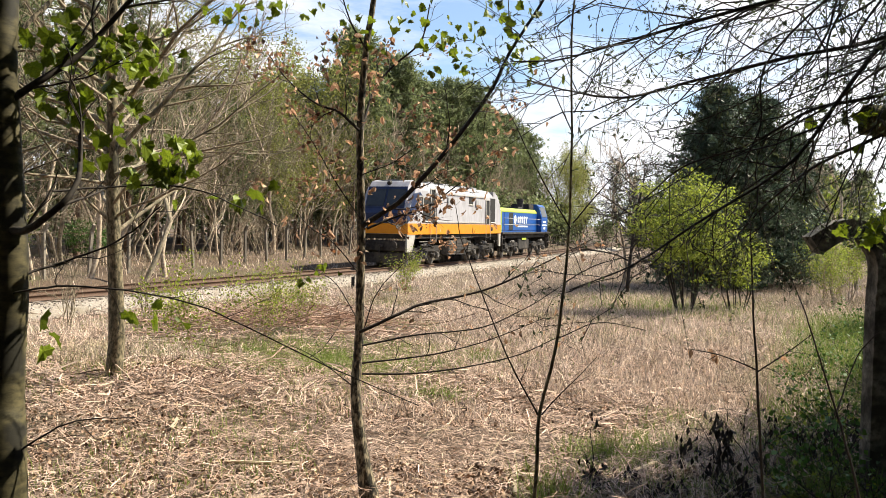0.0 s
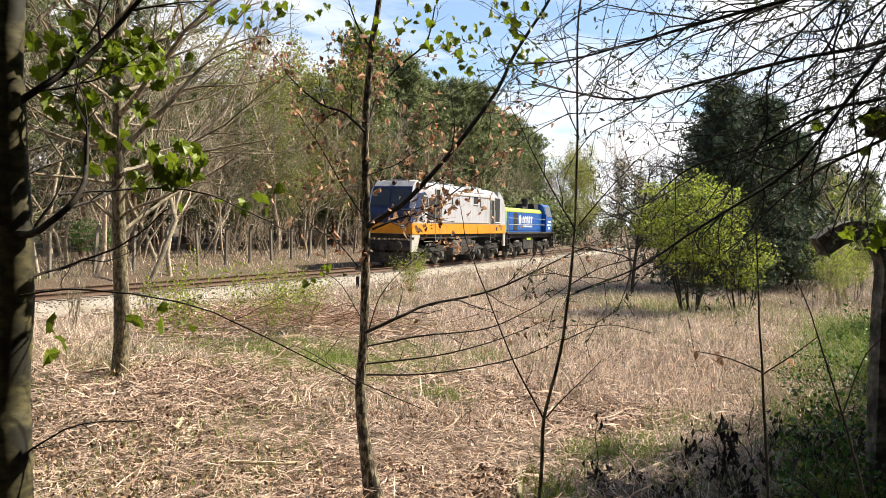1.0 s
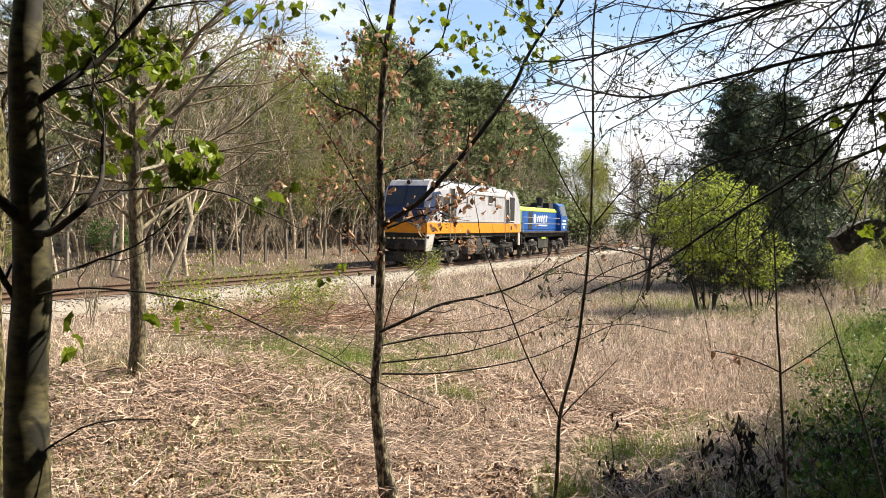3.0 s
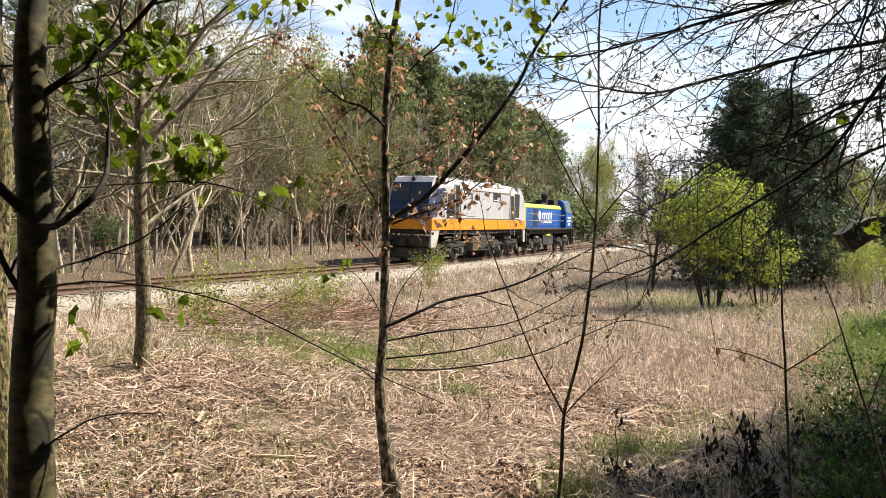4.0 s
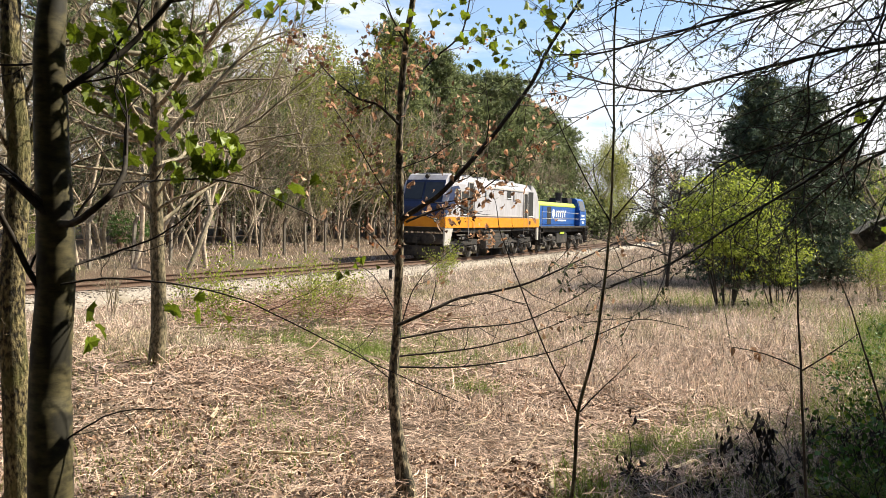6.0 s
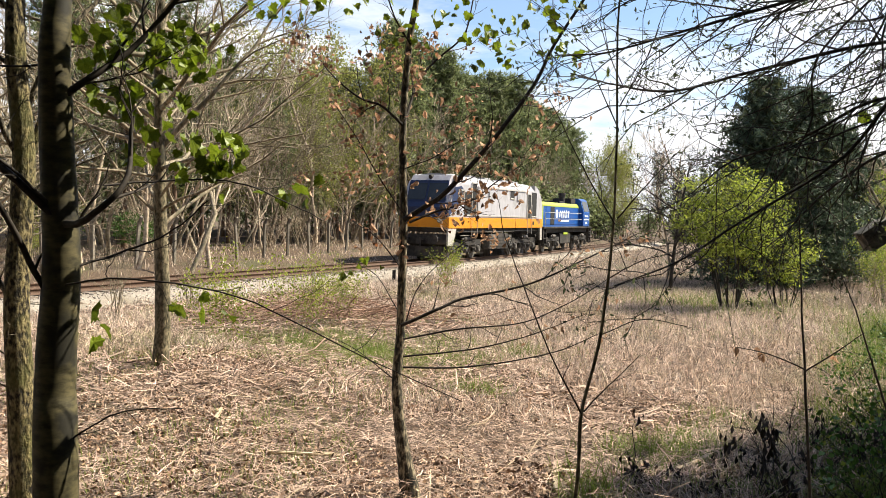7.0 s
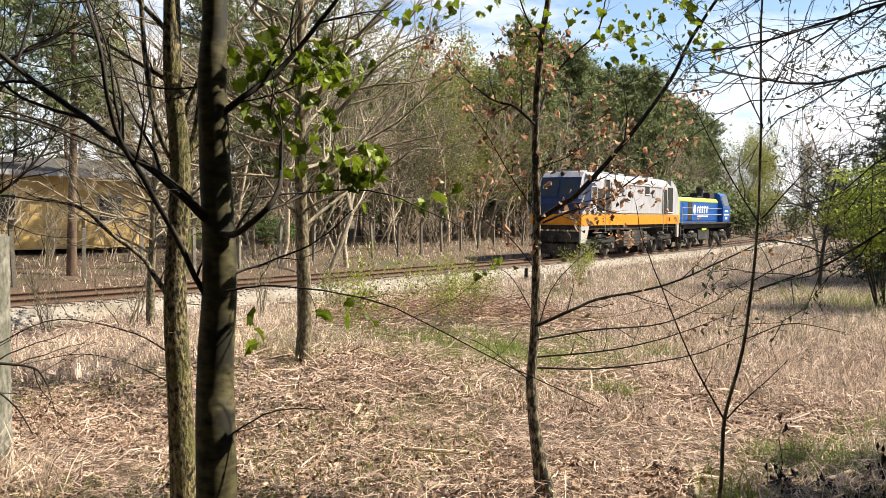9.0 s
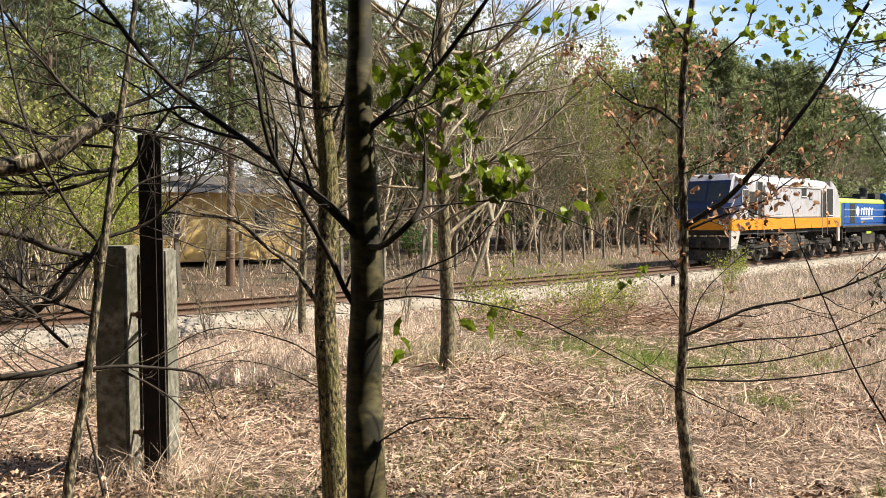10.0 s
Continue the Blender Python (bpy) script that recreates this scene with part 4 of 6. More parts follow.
def bare_kind(seed, h, bark, name, label, group, stems=1, kids=7, last=3, r=None, spread=0.75, rise=0.12, leaves=0, leaf=None, size=0.05, first=0.25, category="tree", tilt=0.35, straight=0.18, clump=1, fine=0.0025):
    rng = np.random.default_rng(seed)
    t = thing(name, Matrix(), label, category, group)
    out = []
    for k in range(stems):
        a = rng.uniform(0, 6.28)
        d = np.array((math.cos(a) * tilt, math.sin(a) * tilt, 1.0)) if stems > 1 else np.array((rng.normal(0, 0.04), rng.normal(0, 0.04), 1.0))
        d /= np.linalg.norm(d)
        root = (math.cos(a) * 0.12 * (stems > 1), math.sin(a) * 0.12 * (stems > 1), -0.15)
        grow(rng, root, d, h * rng.uniform(0.75, 1.0) if stems > 1 else h, (r or 0.014 * h) * rng.uniform(0.7, 1.1), 0 if stems == 1 else 1, last, out, spread=spread, kids=kids, rise=rise, first=first, trunk_wander=straight, fine=fine)
    lead = [p for p in out if p[3] <= (0 if stems == 1 else 1)]
    rest = [p for p in out if p[3] > (0 if stems == 1 else 1)]
    for p in lead:
        put_tubes("trunk" if stems == 1 else "stem", [p], bark, t)
    tagged(put_tubes("branch_crown", rest, bark, t), kind="stuff")
    if leaves:
        tips = np.array([p[0][j] for p in out if p[3] >= last - 1 for j in range(1, len(p[0]))])
        spots = np.repeat(tips[rng.integers(0, len(tips), leaves // clump)], clump, 0)
        leaves = len(spots)
        spots = spots + rng.normal(0, size * 1.6, (leaves, 3))
        v, f = scatter(LEAF_V, LEAF_F, spots, rng.uniform(0.6, 1.3, leaves) * size, turns(rng, leaves))
        tagged(make("foliage", v, f, leaf, t), kind="stuff")
    return t


def plant(kind, x, y, scale=1.0, turn=0.0, tilt=0.0, dz=0.0):
    """Stands the kind itself there the first time, then copies."""
    m = pose(x, y, float(ground(x, y)) + dz, tilt, 0, turn)
    if kind.get("used") is None:
        kind["used"] = 1
        kind.matrix_world = m
        kind.scale = (scale, scale, scale)
        return kind
    ob = copy_thing(kind, m)
    ob.scale = (scale, scale, scale)
    return ob


def beyond(y, o):
    """The place o metres beyond the railway, at y along it."""
    d = track_dir(y)
    return track_x(y) - d[1] * o, y + d[0] * o


rng = np.random.default_rng(31)
pines = [pine_kind(40 + i, 13.5 + i * 0.4, s, 2.7, 1300, "tall pine with dark green needles and a bare lower trunk", False, 0.8, 1.4) for i, s in enumerate((0.3, 0.22, 0.4, 0.26))]
bushy_pines = [pine_kind(50 + i, 8.2, 0.04, 2.8, 4200, "broad dark green pine branched down to the ground", True) for i in range(2)]
edge_pines = [pine_kind(140 + i, 17.0, st, 3.3, 1900, "tall pine with a dense dark green crown at the wood's edge", False, 1.25, 2.0) for i, st in enumerate((0.30, 0.24, 0.34))]
dark_pines = [pine_kind(150 + i, 7.3, 0.05, 2.4, 11000, "broad dark green pine branched down to the ground", True, 0.55, 4.2, M_FIR) for i in range(2)]
bare = [bare_kind(60 + i, 7.5 + i, (M_BROWNTWIG, M_PALE, M_BROWNTWIG)[i], "bare_tree", "leafless spring tree with fine grey-brown branches", "wood edge", kids=6, r=0.085, fine=0.009) for i in range(3)]
far_bare = [bare_kind(65 + i, 8.6, (M_BROWNTWIG, M_PALE)[i], "bare_tree", "leafless spring tree with fine grey-brown branches", "wood edge", kids=5, r=0.1, fine=0.02, spread=0.65) for i in range(2)]
brush = [bare_kind(70 + i, 3.2, (M_BROWNTWIG, M_PALE)[i % 2], "bare_bush", "leafless twiggy bush at the wood's edge", "wood edge", stems=6, kids=5, last=3, r=0.03, category="bush", rise=0.08, fine=0.007) for i in range(3)]
green = [bare_kind(80 + i, 4.0 + i, M_BROWNTWIG, "green_bush", "bush in fresh yellow-green spring leaf", "wood edge", stems=7, kids=7, last=3, r=0.035, leaves=3600, leaf=(M_LEAF, M_WILLOW)[i], size=0.1, category="bush", clump=8) for i in range(2)]
willows = [bare_kind(90, 8.0, M_PALE, "budding_tree", "tree hazy with yellow-green new leaf", "wood edge", kids=9, r=0.09, leaves=9000, leaf=M_WILLOW, size=0.085, first=0.18)]

far_willow = bare_kind(91, 9.5, M_PALE, "budding_tree", "tree hazy with yellow-green new leaf", "wood edge", kids=6, r=0.09, leaves=5200, leaf=M_WILLOW, size=0.16, first=0.15, spread=0.95, rise=0.05)
under = bare_kind(89, 3.4, M_TWIG, "undergrowth_bush", "dark evergreen undergrowth inside the wood", "undergrowth", stems=4, kids=4, last=3, r=0.03, leaves=1300, leaf=M_NEEDLE, size=0.30, category="bush")

# the wood beyond the railway: a dense edge, then rows behind
for row, (o, gap) in enumerate(((12.5, 2.8), (16, 3.0), (20, 3.2), (26, 3.6))):
    y = 22.0 + row
    while y < 106 - row * 2:
        u = y + rng.normal(0, 0.7)
        px, py = beyond(u, o + rng.normal(0, 0.9))
        b = math.degrees(math.atan2(-px, py))
        thin_out = (0.5 if row < 2 else 0.95) if 9.5 < b < 15 else (0.55 if row < 3 else 0.8) if b >= 15 else 1.0
        if b > 10.0 and (not 29 < b < 45 or py > 44) and rng.uniform() < thin_out:
            plant(pines[rng.integers(4)], px, py, rng.uniform(0.82, 1.06) * (0.68 if b < 17 else 0.85 if b < 19.5 else 1), rng.uniform(0, 360))
        y += gap * rng.uniform(0.8, 1.25) * (0.95 if y < 60 else 1.5)
for y in np.arange(8, 22, 3.4):
    plant(pines[rng.integers(4)], *beyond(y, rng.uniform(18, 34)), rng.uniform(0.9, 1.1), rng.uniform(0, 360))
for y, o, s in ((22.0, 5.6, 0.95), (30, 9, 0.9)):
    plant(pines[2], *beyond(y, o), s, rng.uniform(0, 360))
# leafless trees and bushes along the edge
for y in np.arange(12, 104, 1.75):
    plant(brush[rng.integers(3)], *beyond(y + rng.normal(0, 0.5), rng.uniform(7.6, 13.5)), rng.uniform(0.7, 1.35), rng.uniform(0, 360))
for y in np.arange(15, 106, 2.2):
    plant(bare[rng.integers(3)], *beyond(y + rng.normal(0, 0.6), rng.uniform(8.0, 13.5)), rng.uniform(0.55, 1.05) * (1 if y < 58 else 0.72), rng.uniform(0, 360))
for b, d, s in ((9.3, 59, 1.05), (10.8, 56, 1.15), (12.4, 57, 1.2), (14.3, 54, 1.1), (19, 49, 0.85)):
    plant(willows[0], -d * math.sin(radians(b)), d * math.cos(radians(b)), s, b * 77)
for row, (o, gap) in enumerate(((12.5, 3.0), (15.5, 3.4), (19.5, 4.0), (24.5, 5.0))):
    y = 57.5 + row * 0.9
    while y < 117:
        tall = (1.04 if y < 60 else 0.97) * (1 - 0.17 * float(step(98, 117, y)))
        px, py = beyond(y + rng.normal(0, 0.5), o + rng.normal(0, 0.6))
        if px > -0.122 * py:
            plant(edge_pines[rng.integers(3)], px, py, tall * rng.uniform(0.9, 1.04), rng.uniform(0, 360))
        y += gap * rng.uniform(0.8, 1.2)
for k, (x, y) in enumerate(((14.6, 111), (16.6, 113), (18.6, 114), (20.0, 117), (16, 119), (18.4, 121))):
    plant(far_willow, x, y, 1.08 - 0.06 * (k % 3), k * 83)
for x, y, s in ((-13.0, 62, 1.12), (-11.4, 64, 1.2)):
    plant(far_willow, x, y, s, x * 40)
for k in range(12):
    plant(far_bare[k % 2], *beyond(60 + 4.0 * k + rng.normal(0, 0.6), rng.uniform(9.0, 11.5)), rng.uniform(0.8, 1.2), k * 49)
for k, (b, d) in enumerate(((18.4, 36), (20.0, 33), (21.6, 38), (23.0, 34), (24.6, 37), (26.2, 33), (27.6, 36), (19.2, 42), (22.4, 43), (25.4, 42))):
    plant(bare[k % 3], -d * math.sin(radians(b)), d * math.cos(radians(b)), rng.uniform(1.05, 1.35), k * 83)
# a lower stretch of mixed wood before the tall pines begin
for k in range(12):
    b, d = radians(8.4 + 7.6 * (k + rng.uniform()) / 12), rng.uniform(52, 64)
    plant(far_willow if k % 3 == 0 else far_bare[k % 2], -d * math.sin(b), d * math.cos(b), rng.uniform(1.0, 1.3), k * 61)
for k in range(9):
    b, d = radians(7.8 + 9.0 * k / 8), rng.uniform(64, 74)
    plant(edge_pines[k % 3], -d * math.sin(b), d * math.cos(b), rng.uniform(0.66, 0.78), k * 97)
for k, (x, y, s) in enumerate(((11.0, 116, 1.55), (12.6, 118, 1.45), (14.2, 120, 1.4), (15.6, 122, 1.35), (17.2, 124, 1.25), (9.6, 110, 1.3))):
    plant(bare[k % 3], x, y, s, k * 57)
for k in range(38):
    b, d = radians(8.5 + 17.5 * rng.uniform()), rng.uniform(37, 60)
    if -d * math.sin(b) < track_x(d * math.cos(b)) - 8:
        plant((bare[rng.integers(3)] if d < 45 else far_bare[k % 2]), -d * math.sin(b), d * math.cos(b), rng.uniform(0.55, 0.95), rng.uniform(0, 360))
for y, o in ((80, 9), (86, 8.5), (92, 8), (98, 8), (104, 8), (109, 7)):
    plant(under, *beyond(y, o), 1.4, y * 17)
for y in np.arange(82, 106, 4.5):
    plant(bare[rng.integers(3)], *beyond(y, rng.uniform(12, 20)), rng.uniform(0.9, 1.3), rng.uniform(0, 360))
for y, o, s in ((30, 9, 0.5), (27, 7, 0.35)):
    plant(green[0], *beyond(y, o), s, rng.uniform(0, 360))
# yellow-green growth past the house, by bearing and distance
for k, (b, r, s) in enumerate(((45, 27, 0.9), (48, 26, 1.0), (50, 28, 1.2), (46.5, 31, 1.3), (44, 34, 1.2), (49, 34, 1.6), (43.5, 29, 0.8), (47, 37, 1.7), (52, 30, 1.4))):
    plant(green[k % 2], -r * math.sin(radians(b)), r * math.cos(radians(b)), s, k * 70)
for k, (b, r) in enumerate(((44, 39), (46, 44), (48, 40), (50, 37), (52, 42), (47, 33), (42.5, 52), (39, 56), (36, 54), (33, 57), (41, 47))):
    plant(pines[k % 4], -r * math.sin(radians(b)), r * math.cos(radians(b)), 0.95, k * 50)
# evergreen undergrowth that closes the wood's floor
for k in range(46):
    y = 16 + 92 * k / 45
    o = (19, 26, 33)[k % 3] + rng.normal(0, 1.5)
    px, py = beyond(y, o)
    if not 30 < math.degrees(math.atan2(-px, py)) < 43 or py > 46:
        plant(under, px, py, rng.uniform(0.9, 1.6), rng.uniform(0, 360))
for k in range(30):
    plant(under, 6 + k * 3.3, 116 + 5 * math.sin(k * 1.9), 1.05, k * 61)

# field side, beyond the grass: the bright bush, the dark little tree, the broad pines
def leafy_bush(seed, h, wide, clumps, leaf, label, name="bright_green_bush"):
    """A many-stemmed bush with level sprays of small leaves in an uneven round crown."""
    g = np.random.default_rng(seed)
    t = thing(name, Matrix(), label, "bush")
    out = []
    for k in range(9):
        a = k * 2.4 + g.normal(0, 0.3)
        d = np.array((math.cos(a) * 0.2, math.sin(a) * 0.2, 1.0))
        grow(g, (math.cos(a) * 0.16, math.sin(a) * 0.16, -0.15), d / np.linalg.norm(d), h * g.uniform(0.72, 0.92), 0.0075 * h, 1, 3, out, spread=0.75, kids=7, rise=0.06, wander=0.12, first=0.3)
    for p in [q for q in out if q[3] == 1]:
        put_tubes("stem", [p], M_TWIG, t)
    tagged(put_tubes("branch_crown", [q for q in out if q[3] > 1], M_TWIG, t), kind="stuff")
    d = g.normal(size=(clumps, 3))
    d /= np.linalg.norm(d, axis=1)[:, None]
    lump = np.array([0.82 + 0.42 * noise.noise(Vector(v) * 2.1 + Vector((seed, 0, 0))) for v in d])
    c = d * (g.uniform(0.25, 1.0, clumps) ** 0.5 * lump)[:, None] * (wide / 2, wide / 2, h * 0.40) + (0, 0, h * 0.59)
    c = np.repeat(c, 30, 0) + g.normal(0, 1, (clumps * 30, 3)) * (0.15, 0.15, 0.045)
    v, f = scatter(LEAF_V, LEAF_F, c, g.uniform(0.05, 0.095, len(c)), turns(g, len(c), 0.35))
    tagged(make("foliage", v, f, leaf, t), kind="stuff")
    return t


plant(leafy_bush(95, 3.95, 3.2, 350, M_LEAF, "many-stemmed bush in bright yellow-green new leaf"), 6.25, 21.2, 1.0, 40)
plant(leafy_bush(94, 2.3, 1.7, 90, M_LEAF, "smaller bush in sparse yellow-green leaf beside the dark pines"), 7.8, 21.9, 1.0, 150)
plant(leafy_bush(93, 2.0, 2.6, 120, M_BRAMBLE, "glossy dark green evergreen bush beyond the railway", "evergreen_bush"), -15.4, 36.2, 1.0, 10)
dark = bare_kind(96, 4.4, M_TWIG, "dark_little_tree", "small dark leafless tree at the field's far side", "", kids=12, r=0.08, straight=0.05, fine=0.006, spread=1.15, rise=0.02, first=0.2)
plant(dark, 5.9, 26.4, 0.95, 10)
for k, (x, y, s) in enumerate(((9.55, 29.5, 1.0), (11.7, 30.5, 0.96), (13.6, 33.0, 0.84), (10.9, 32.5, 0.9))):
    plant(dark_pines[k % 2], x, y, s, rng.uniform(0, 360))
for x, y, s in ((14.5, 25, 0.75), (17.5, 28, 0.9), (20, 33, 1.1), (16, 36, 1.0), (22, 27, 1.0), (10.7, 22.8, 0.42), (12.3, 25.2, 0.55), (19, 22, 0.8), (25, 38, 1.3)):
    plant(green[int(x) % 2], x, y, s, rng.uniform(0, 360))
for x, y, s in ((11.7, 24.6, 0.65), (15.5, 31, 1.0), (18.5, 30, 0.9), (21, 36, 1.1), (8.6, 33, 0.78), (7.2, 33, 0.7), (17, 24, 0.6), (24, 30, 1.0)):
    plant(bare[int(y) % 3], x, y, s, rng.uniform(0, 360))
for x, y, s in ((26, 82, 0.8), (32, 70, 0.9), (24, 99, 0.9), (38, 90, 1.0), (22, 62, 0.6), (25, 55, 0.8), (30, 60, 0.8)):
    plant(bushy_pines[int(x) % 2], x, y, s, rng.uniform(0, 360))
for i in range(18):
    plant(pines[i % 4], 12 + i * 4.4, 128 + 7 * math.sin(i * 1.7), 0.75, i * 40)

# trees added out of view round the camera, to shade the path's edge
for x, y, s in ((8.8, 4.0, 0.82), (7.8, 1.4, 1.0), (10.8, 2.5, 1.0), (6.0, -2.5, 1.0), (0.5, -6.0, 1.0), (-5.0, -4.5, 0.95), (-9.5, -1.5, 1.0), (2.6, -3.0, 1.0), (-2.4, -3.2, 1.0), (-5.4, -1.4, 0.95), (-6.8, 1.4, 0.95), (4.6, -0.8, 1.0), (-9.0, 2.6, 1.0)):
    plant(pines[int(x * 2) % 4], x, y, s, x * 70)
# bushy pines added off to the right, placed to cast shade on the bank
for x, y, s in ((8.7, 8.2, 1.03), (7.4, 5.0, 0.7), (6.8, 2.6, 0.9), (10.8, 15.5, 0.62)):
    plant(bushy_pines[0], x, y, s, x * 50)
# tall pines added, mostly behind, to cut the skylight on near trunks
for k, (x, y, s) in enumerate(((-3.2, -5.2, 0.8), (3.4, -5.6, 0.85), (0.2, -8.6, 1.0), (-7.4, -6.2, 0.95), (7.6, -5.4, 0.9), (-11.0, -3.6, 0.95), (-4.4, -10.5, 1.05), (5.0, -10.8, 1.05), (-1.4, -2.6, 0.62), (1.9, -2.2, 0.6))):
    plant(edge_pines[k % 3], x, y, s, k * 71)
# leafy trees added behind, never seen, that keep skylight off that side
blocker_thicket = bare_kind(99, 6.0, M_TWIG, "thicket_tree", "dense leafy tree, unseen, added behind the path to block skylight", "wood behind the path", stems=4, kids=5, last=3, r=0.05, leaves=1500, leaf=M_BRAMBLE, size=0.42)
for k in range(24):
    a = math.pi * (1.02 + 0.96 * k / 23)
    rr = 5.5 + 3.5 * (k % 3)
    plant(blocker_thicket, rr * math.cos(a) * 1.15, -1.5 + rr * math.sin(a), 1.0 + 0.15 * (k % 4), k * 47)

# tree and bush in the middle ground
def pale_kind(seed, h, r):
    """A straight young tree with many slim, spreading, sun-bleached branches."""
    g = np.random.default_rng(seed)
    t = thing("pale_branched_tree", Matrix(), "sunlit leafless tree with a greenish trunk and pale spreading branches", "tree", "pale young trees")
    zs = np.linspace(-0.15, h, 12)
    stem = np.column_stack([np.cumsum(g.normal(0, 0.022, 12)), np.cumsum(g.normal(0, 0.022, 12)), zs])
    put_tubes("trunk", [(stem, r * (1 - 0.72 * np.linspace(0, 1, 12)), 12)], M_MOTTLED, t)
    out = []
    for k in range(46):
        s = 0.30 + 0.67 * (k + g.uniform(0, 0.9)) / 46
        j = min(10, int(s * 11))
        u = s * 11 - j
        p = stem[j] * (1 - u) + stem[j + 1] * u
        a = k * 2.4 + g.normal(0, 0.4)
        up = g.uniform(0.08, 0.85)
        d = np.array((math.cos(a), math.sin(a), up)) / math.hypot(1, up)
        L = h * (0.50 - 0.30 * s) * g.uniform(0.7, 1.3)
        grow(g, p, d, L, r * (0.40 - 0.2 * s) * g.uniform(0.55, 1.3), 1, 3, out, spread=0.6, kids=6, shrink=0.5, rise=0.07, wander=0.13, thin=0.3)
    for l in [q for q in out if q[3] == 1]:
        put_tubes("limb", [l], M_PALE, t)
    tagged(put_tubes("twig_spray", [q for q in out if q[3] > 1], M_PALE, t), kind="stuff")
    return t


pale = pale_kind(97, 6.2, 0.105)
plant(pale, -3.65, 9.1, 0.9, 75)
for x, y, s in ((-8.3, 13.6, 0.8), (-9.6, 16.5, 0.9)):
    plant(pale, x, y, s, x * 60)
shrub = bare_kind(98, 1.35, M_REDTWIG, "budding_shrub", "small shrub with sparse fresh green leaves", "", stems=5, kids=6, last=3, r=0.007, leaves=1500, leaf=M_LEAF, size=0.042, category="bush")
plant(shrub, -3.4, 11.5, 1.05, 0)
plant(shrub, -3.2, 14.2, 0.95, 120)
plant(shrub, -2.7, 15.5, 0.9, 210)
plant(shrub, -1.2, 24.0, 1.0, 80)
for x, y, s in ((-7.5, 16.5, 0.5), (-9, 14, 0.55), (-6.8, 19, 0.45), (-11.5, 15, 0.5)):
    plant(brush[1], x, y, s, x * 50)


# ---- the two locomotives
def along(y):
    d = track_dir(y)
    return Matrix.Translation((track_x(y), y, float(rail_z(y)))) @ Matrix.Rotation(math.atan2(-d[1], -d[0]), 4, "Z") @ Matrix.Diagonal((1.04, 1.0, 1.07, 1))


def repeat(first, parent, places):
    """More parts on the mesh of the first one, at the given offsets from it."""
    for p in places:
        ob = new(first.name.split(".")[0], first.data)
        ob.parent = parent
        ob.matrix_local = first.matrix_local @ Matrix.Translation(p)


def wheel_part(parent, x, side, r=0.5):
    bm = B()
    rod(bm, (0, -0.065, 0), (0, 0.065, 0), r, 28)
    rod(bm, (0, -0.085, 0), (0, -0.06, 0), r + 0.03, 28)
    rod(bm, (0, 0.06, 0), (0, 0.085, 0), r * 0.78, 24)
    w_ob = part("wheel", bm, M_DUSTY, parent, smooth=False)
    w_ob.matrix_local = Matrix.Translation((x, side * 0.72, r)) @ Matrix.Rotation(0 if side > 0 else math.pi, 4, "Z")
    bm = B()
    rod(bm, (0, 0.085, 0), (0, 0.12, 0), r * 0.35, 16)
    hub = part("hub", bm, M_BLACK, w_ob)


def bogie(loco, x, axles, gap):
    """A bogie's frame, wheels, axle boxes and springs."""
    half = gap * (axles - 1) / 2
    bm = B()
    for s in (-1, 1):
        prism(bm, [(x - half - 0.75, 0.75), (x - half - 0.55, 0.98), (x - half + 0.1, 1.0), (x - half + 0.35, 0.82), (x + half - 0.35, 0.82), (x + half - 0.1, 1.0),
                   (x + half + 0.55, 0.98), (x + half + 0.75, 0.75), (x + half + 0.55, 0.7), (x - half - 0.55, 0.7)], "y", s * 1.02 - 0.07, s * 1.02 + 0.07)
    box(bm, (x, 0, 0.8), (half + 0.8, 1.9, 0.18))
    box(bm, (x - half - 0.68, 0, 0.72), (0.14, 2.0, 0.2))
    box(bm, (x + half + 0.68, 0, 0.72), (0.14, 2.0, 0.2))
    part("bogie_frame", bm, M_BLACK, loco, "grimy black bogie frame")
    for k in range(axles):
        ax = x - half + k * gap
        for s in (-1, 1):
            wheel_part(loco, ax, s)
            bm = B()
            box(bm, (ax, s * 1.12, 0.5), (0.34, 0.2, 0.34), 0.03)
            rod(bm, (ax, s * 1.2, 0.5), (ax, s * 1.27, 0.5), 0.13, 14)
            part("axle_box", bm, M_DUSTY, loco)
            for e in (-0.33, 0.33):
                bm = B()
                for q in range(5):
                    rod(bm, (ax + e, s * 1.1, 0.46 + q * 0.06), (ax + e, s * 1.1, 0.495 + q * 0.06), 0.085, 10)
                part("spring", bm, M_DUSTY, loco)
        bm = B()
        rod(bm, (ax, -0.65, 0.5), (ax, 0.65, 0.5), 0.08, 10)
        part("axle", bm, M_BLACK, loco)
    for s in (-1, 1):
        bm = B()
        rod(bm, (x - 0.35, s * 1.2, 1.05), (x + 0.35, s * 1.2, 1.05), 0.1, 14)
        rod(bm, (x + 0.35, s * 1.2, 1.05), (x + 0.6, s * 1.2, 1.05), 0.05, 10)
        part("brake_cylinder", bm, M_DUSTY, loco)


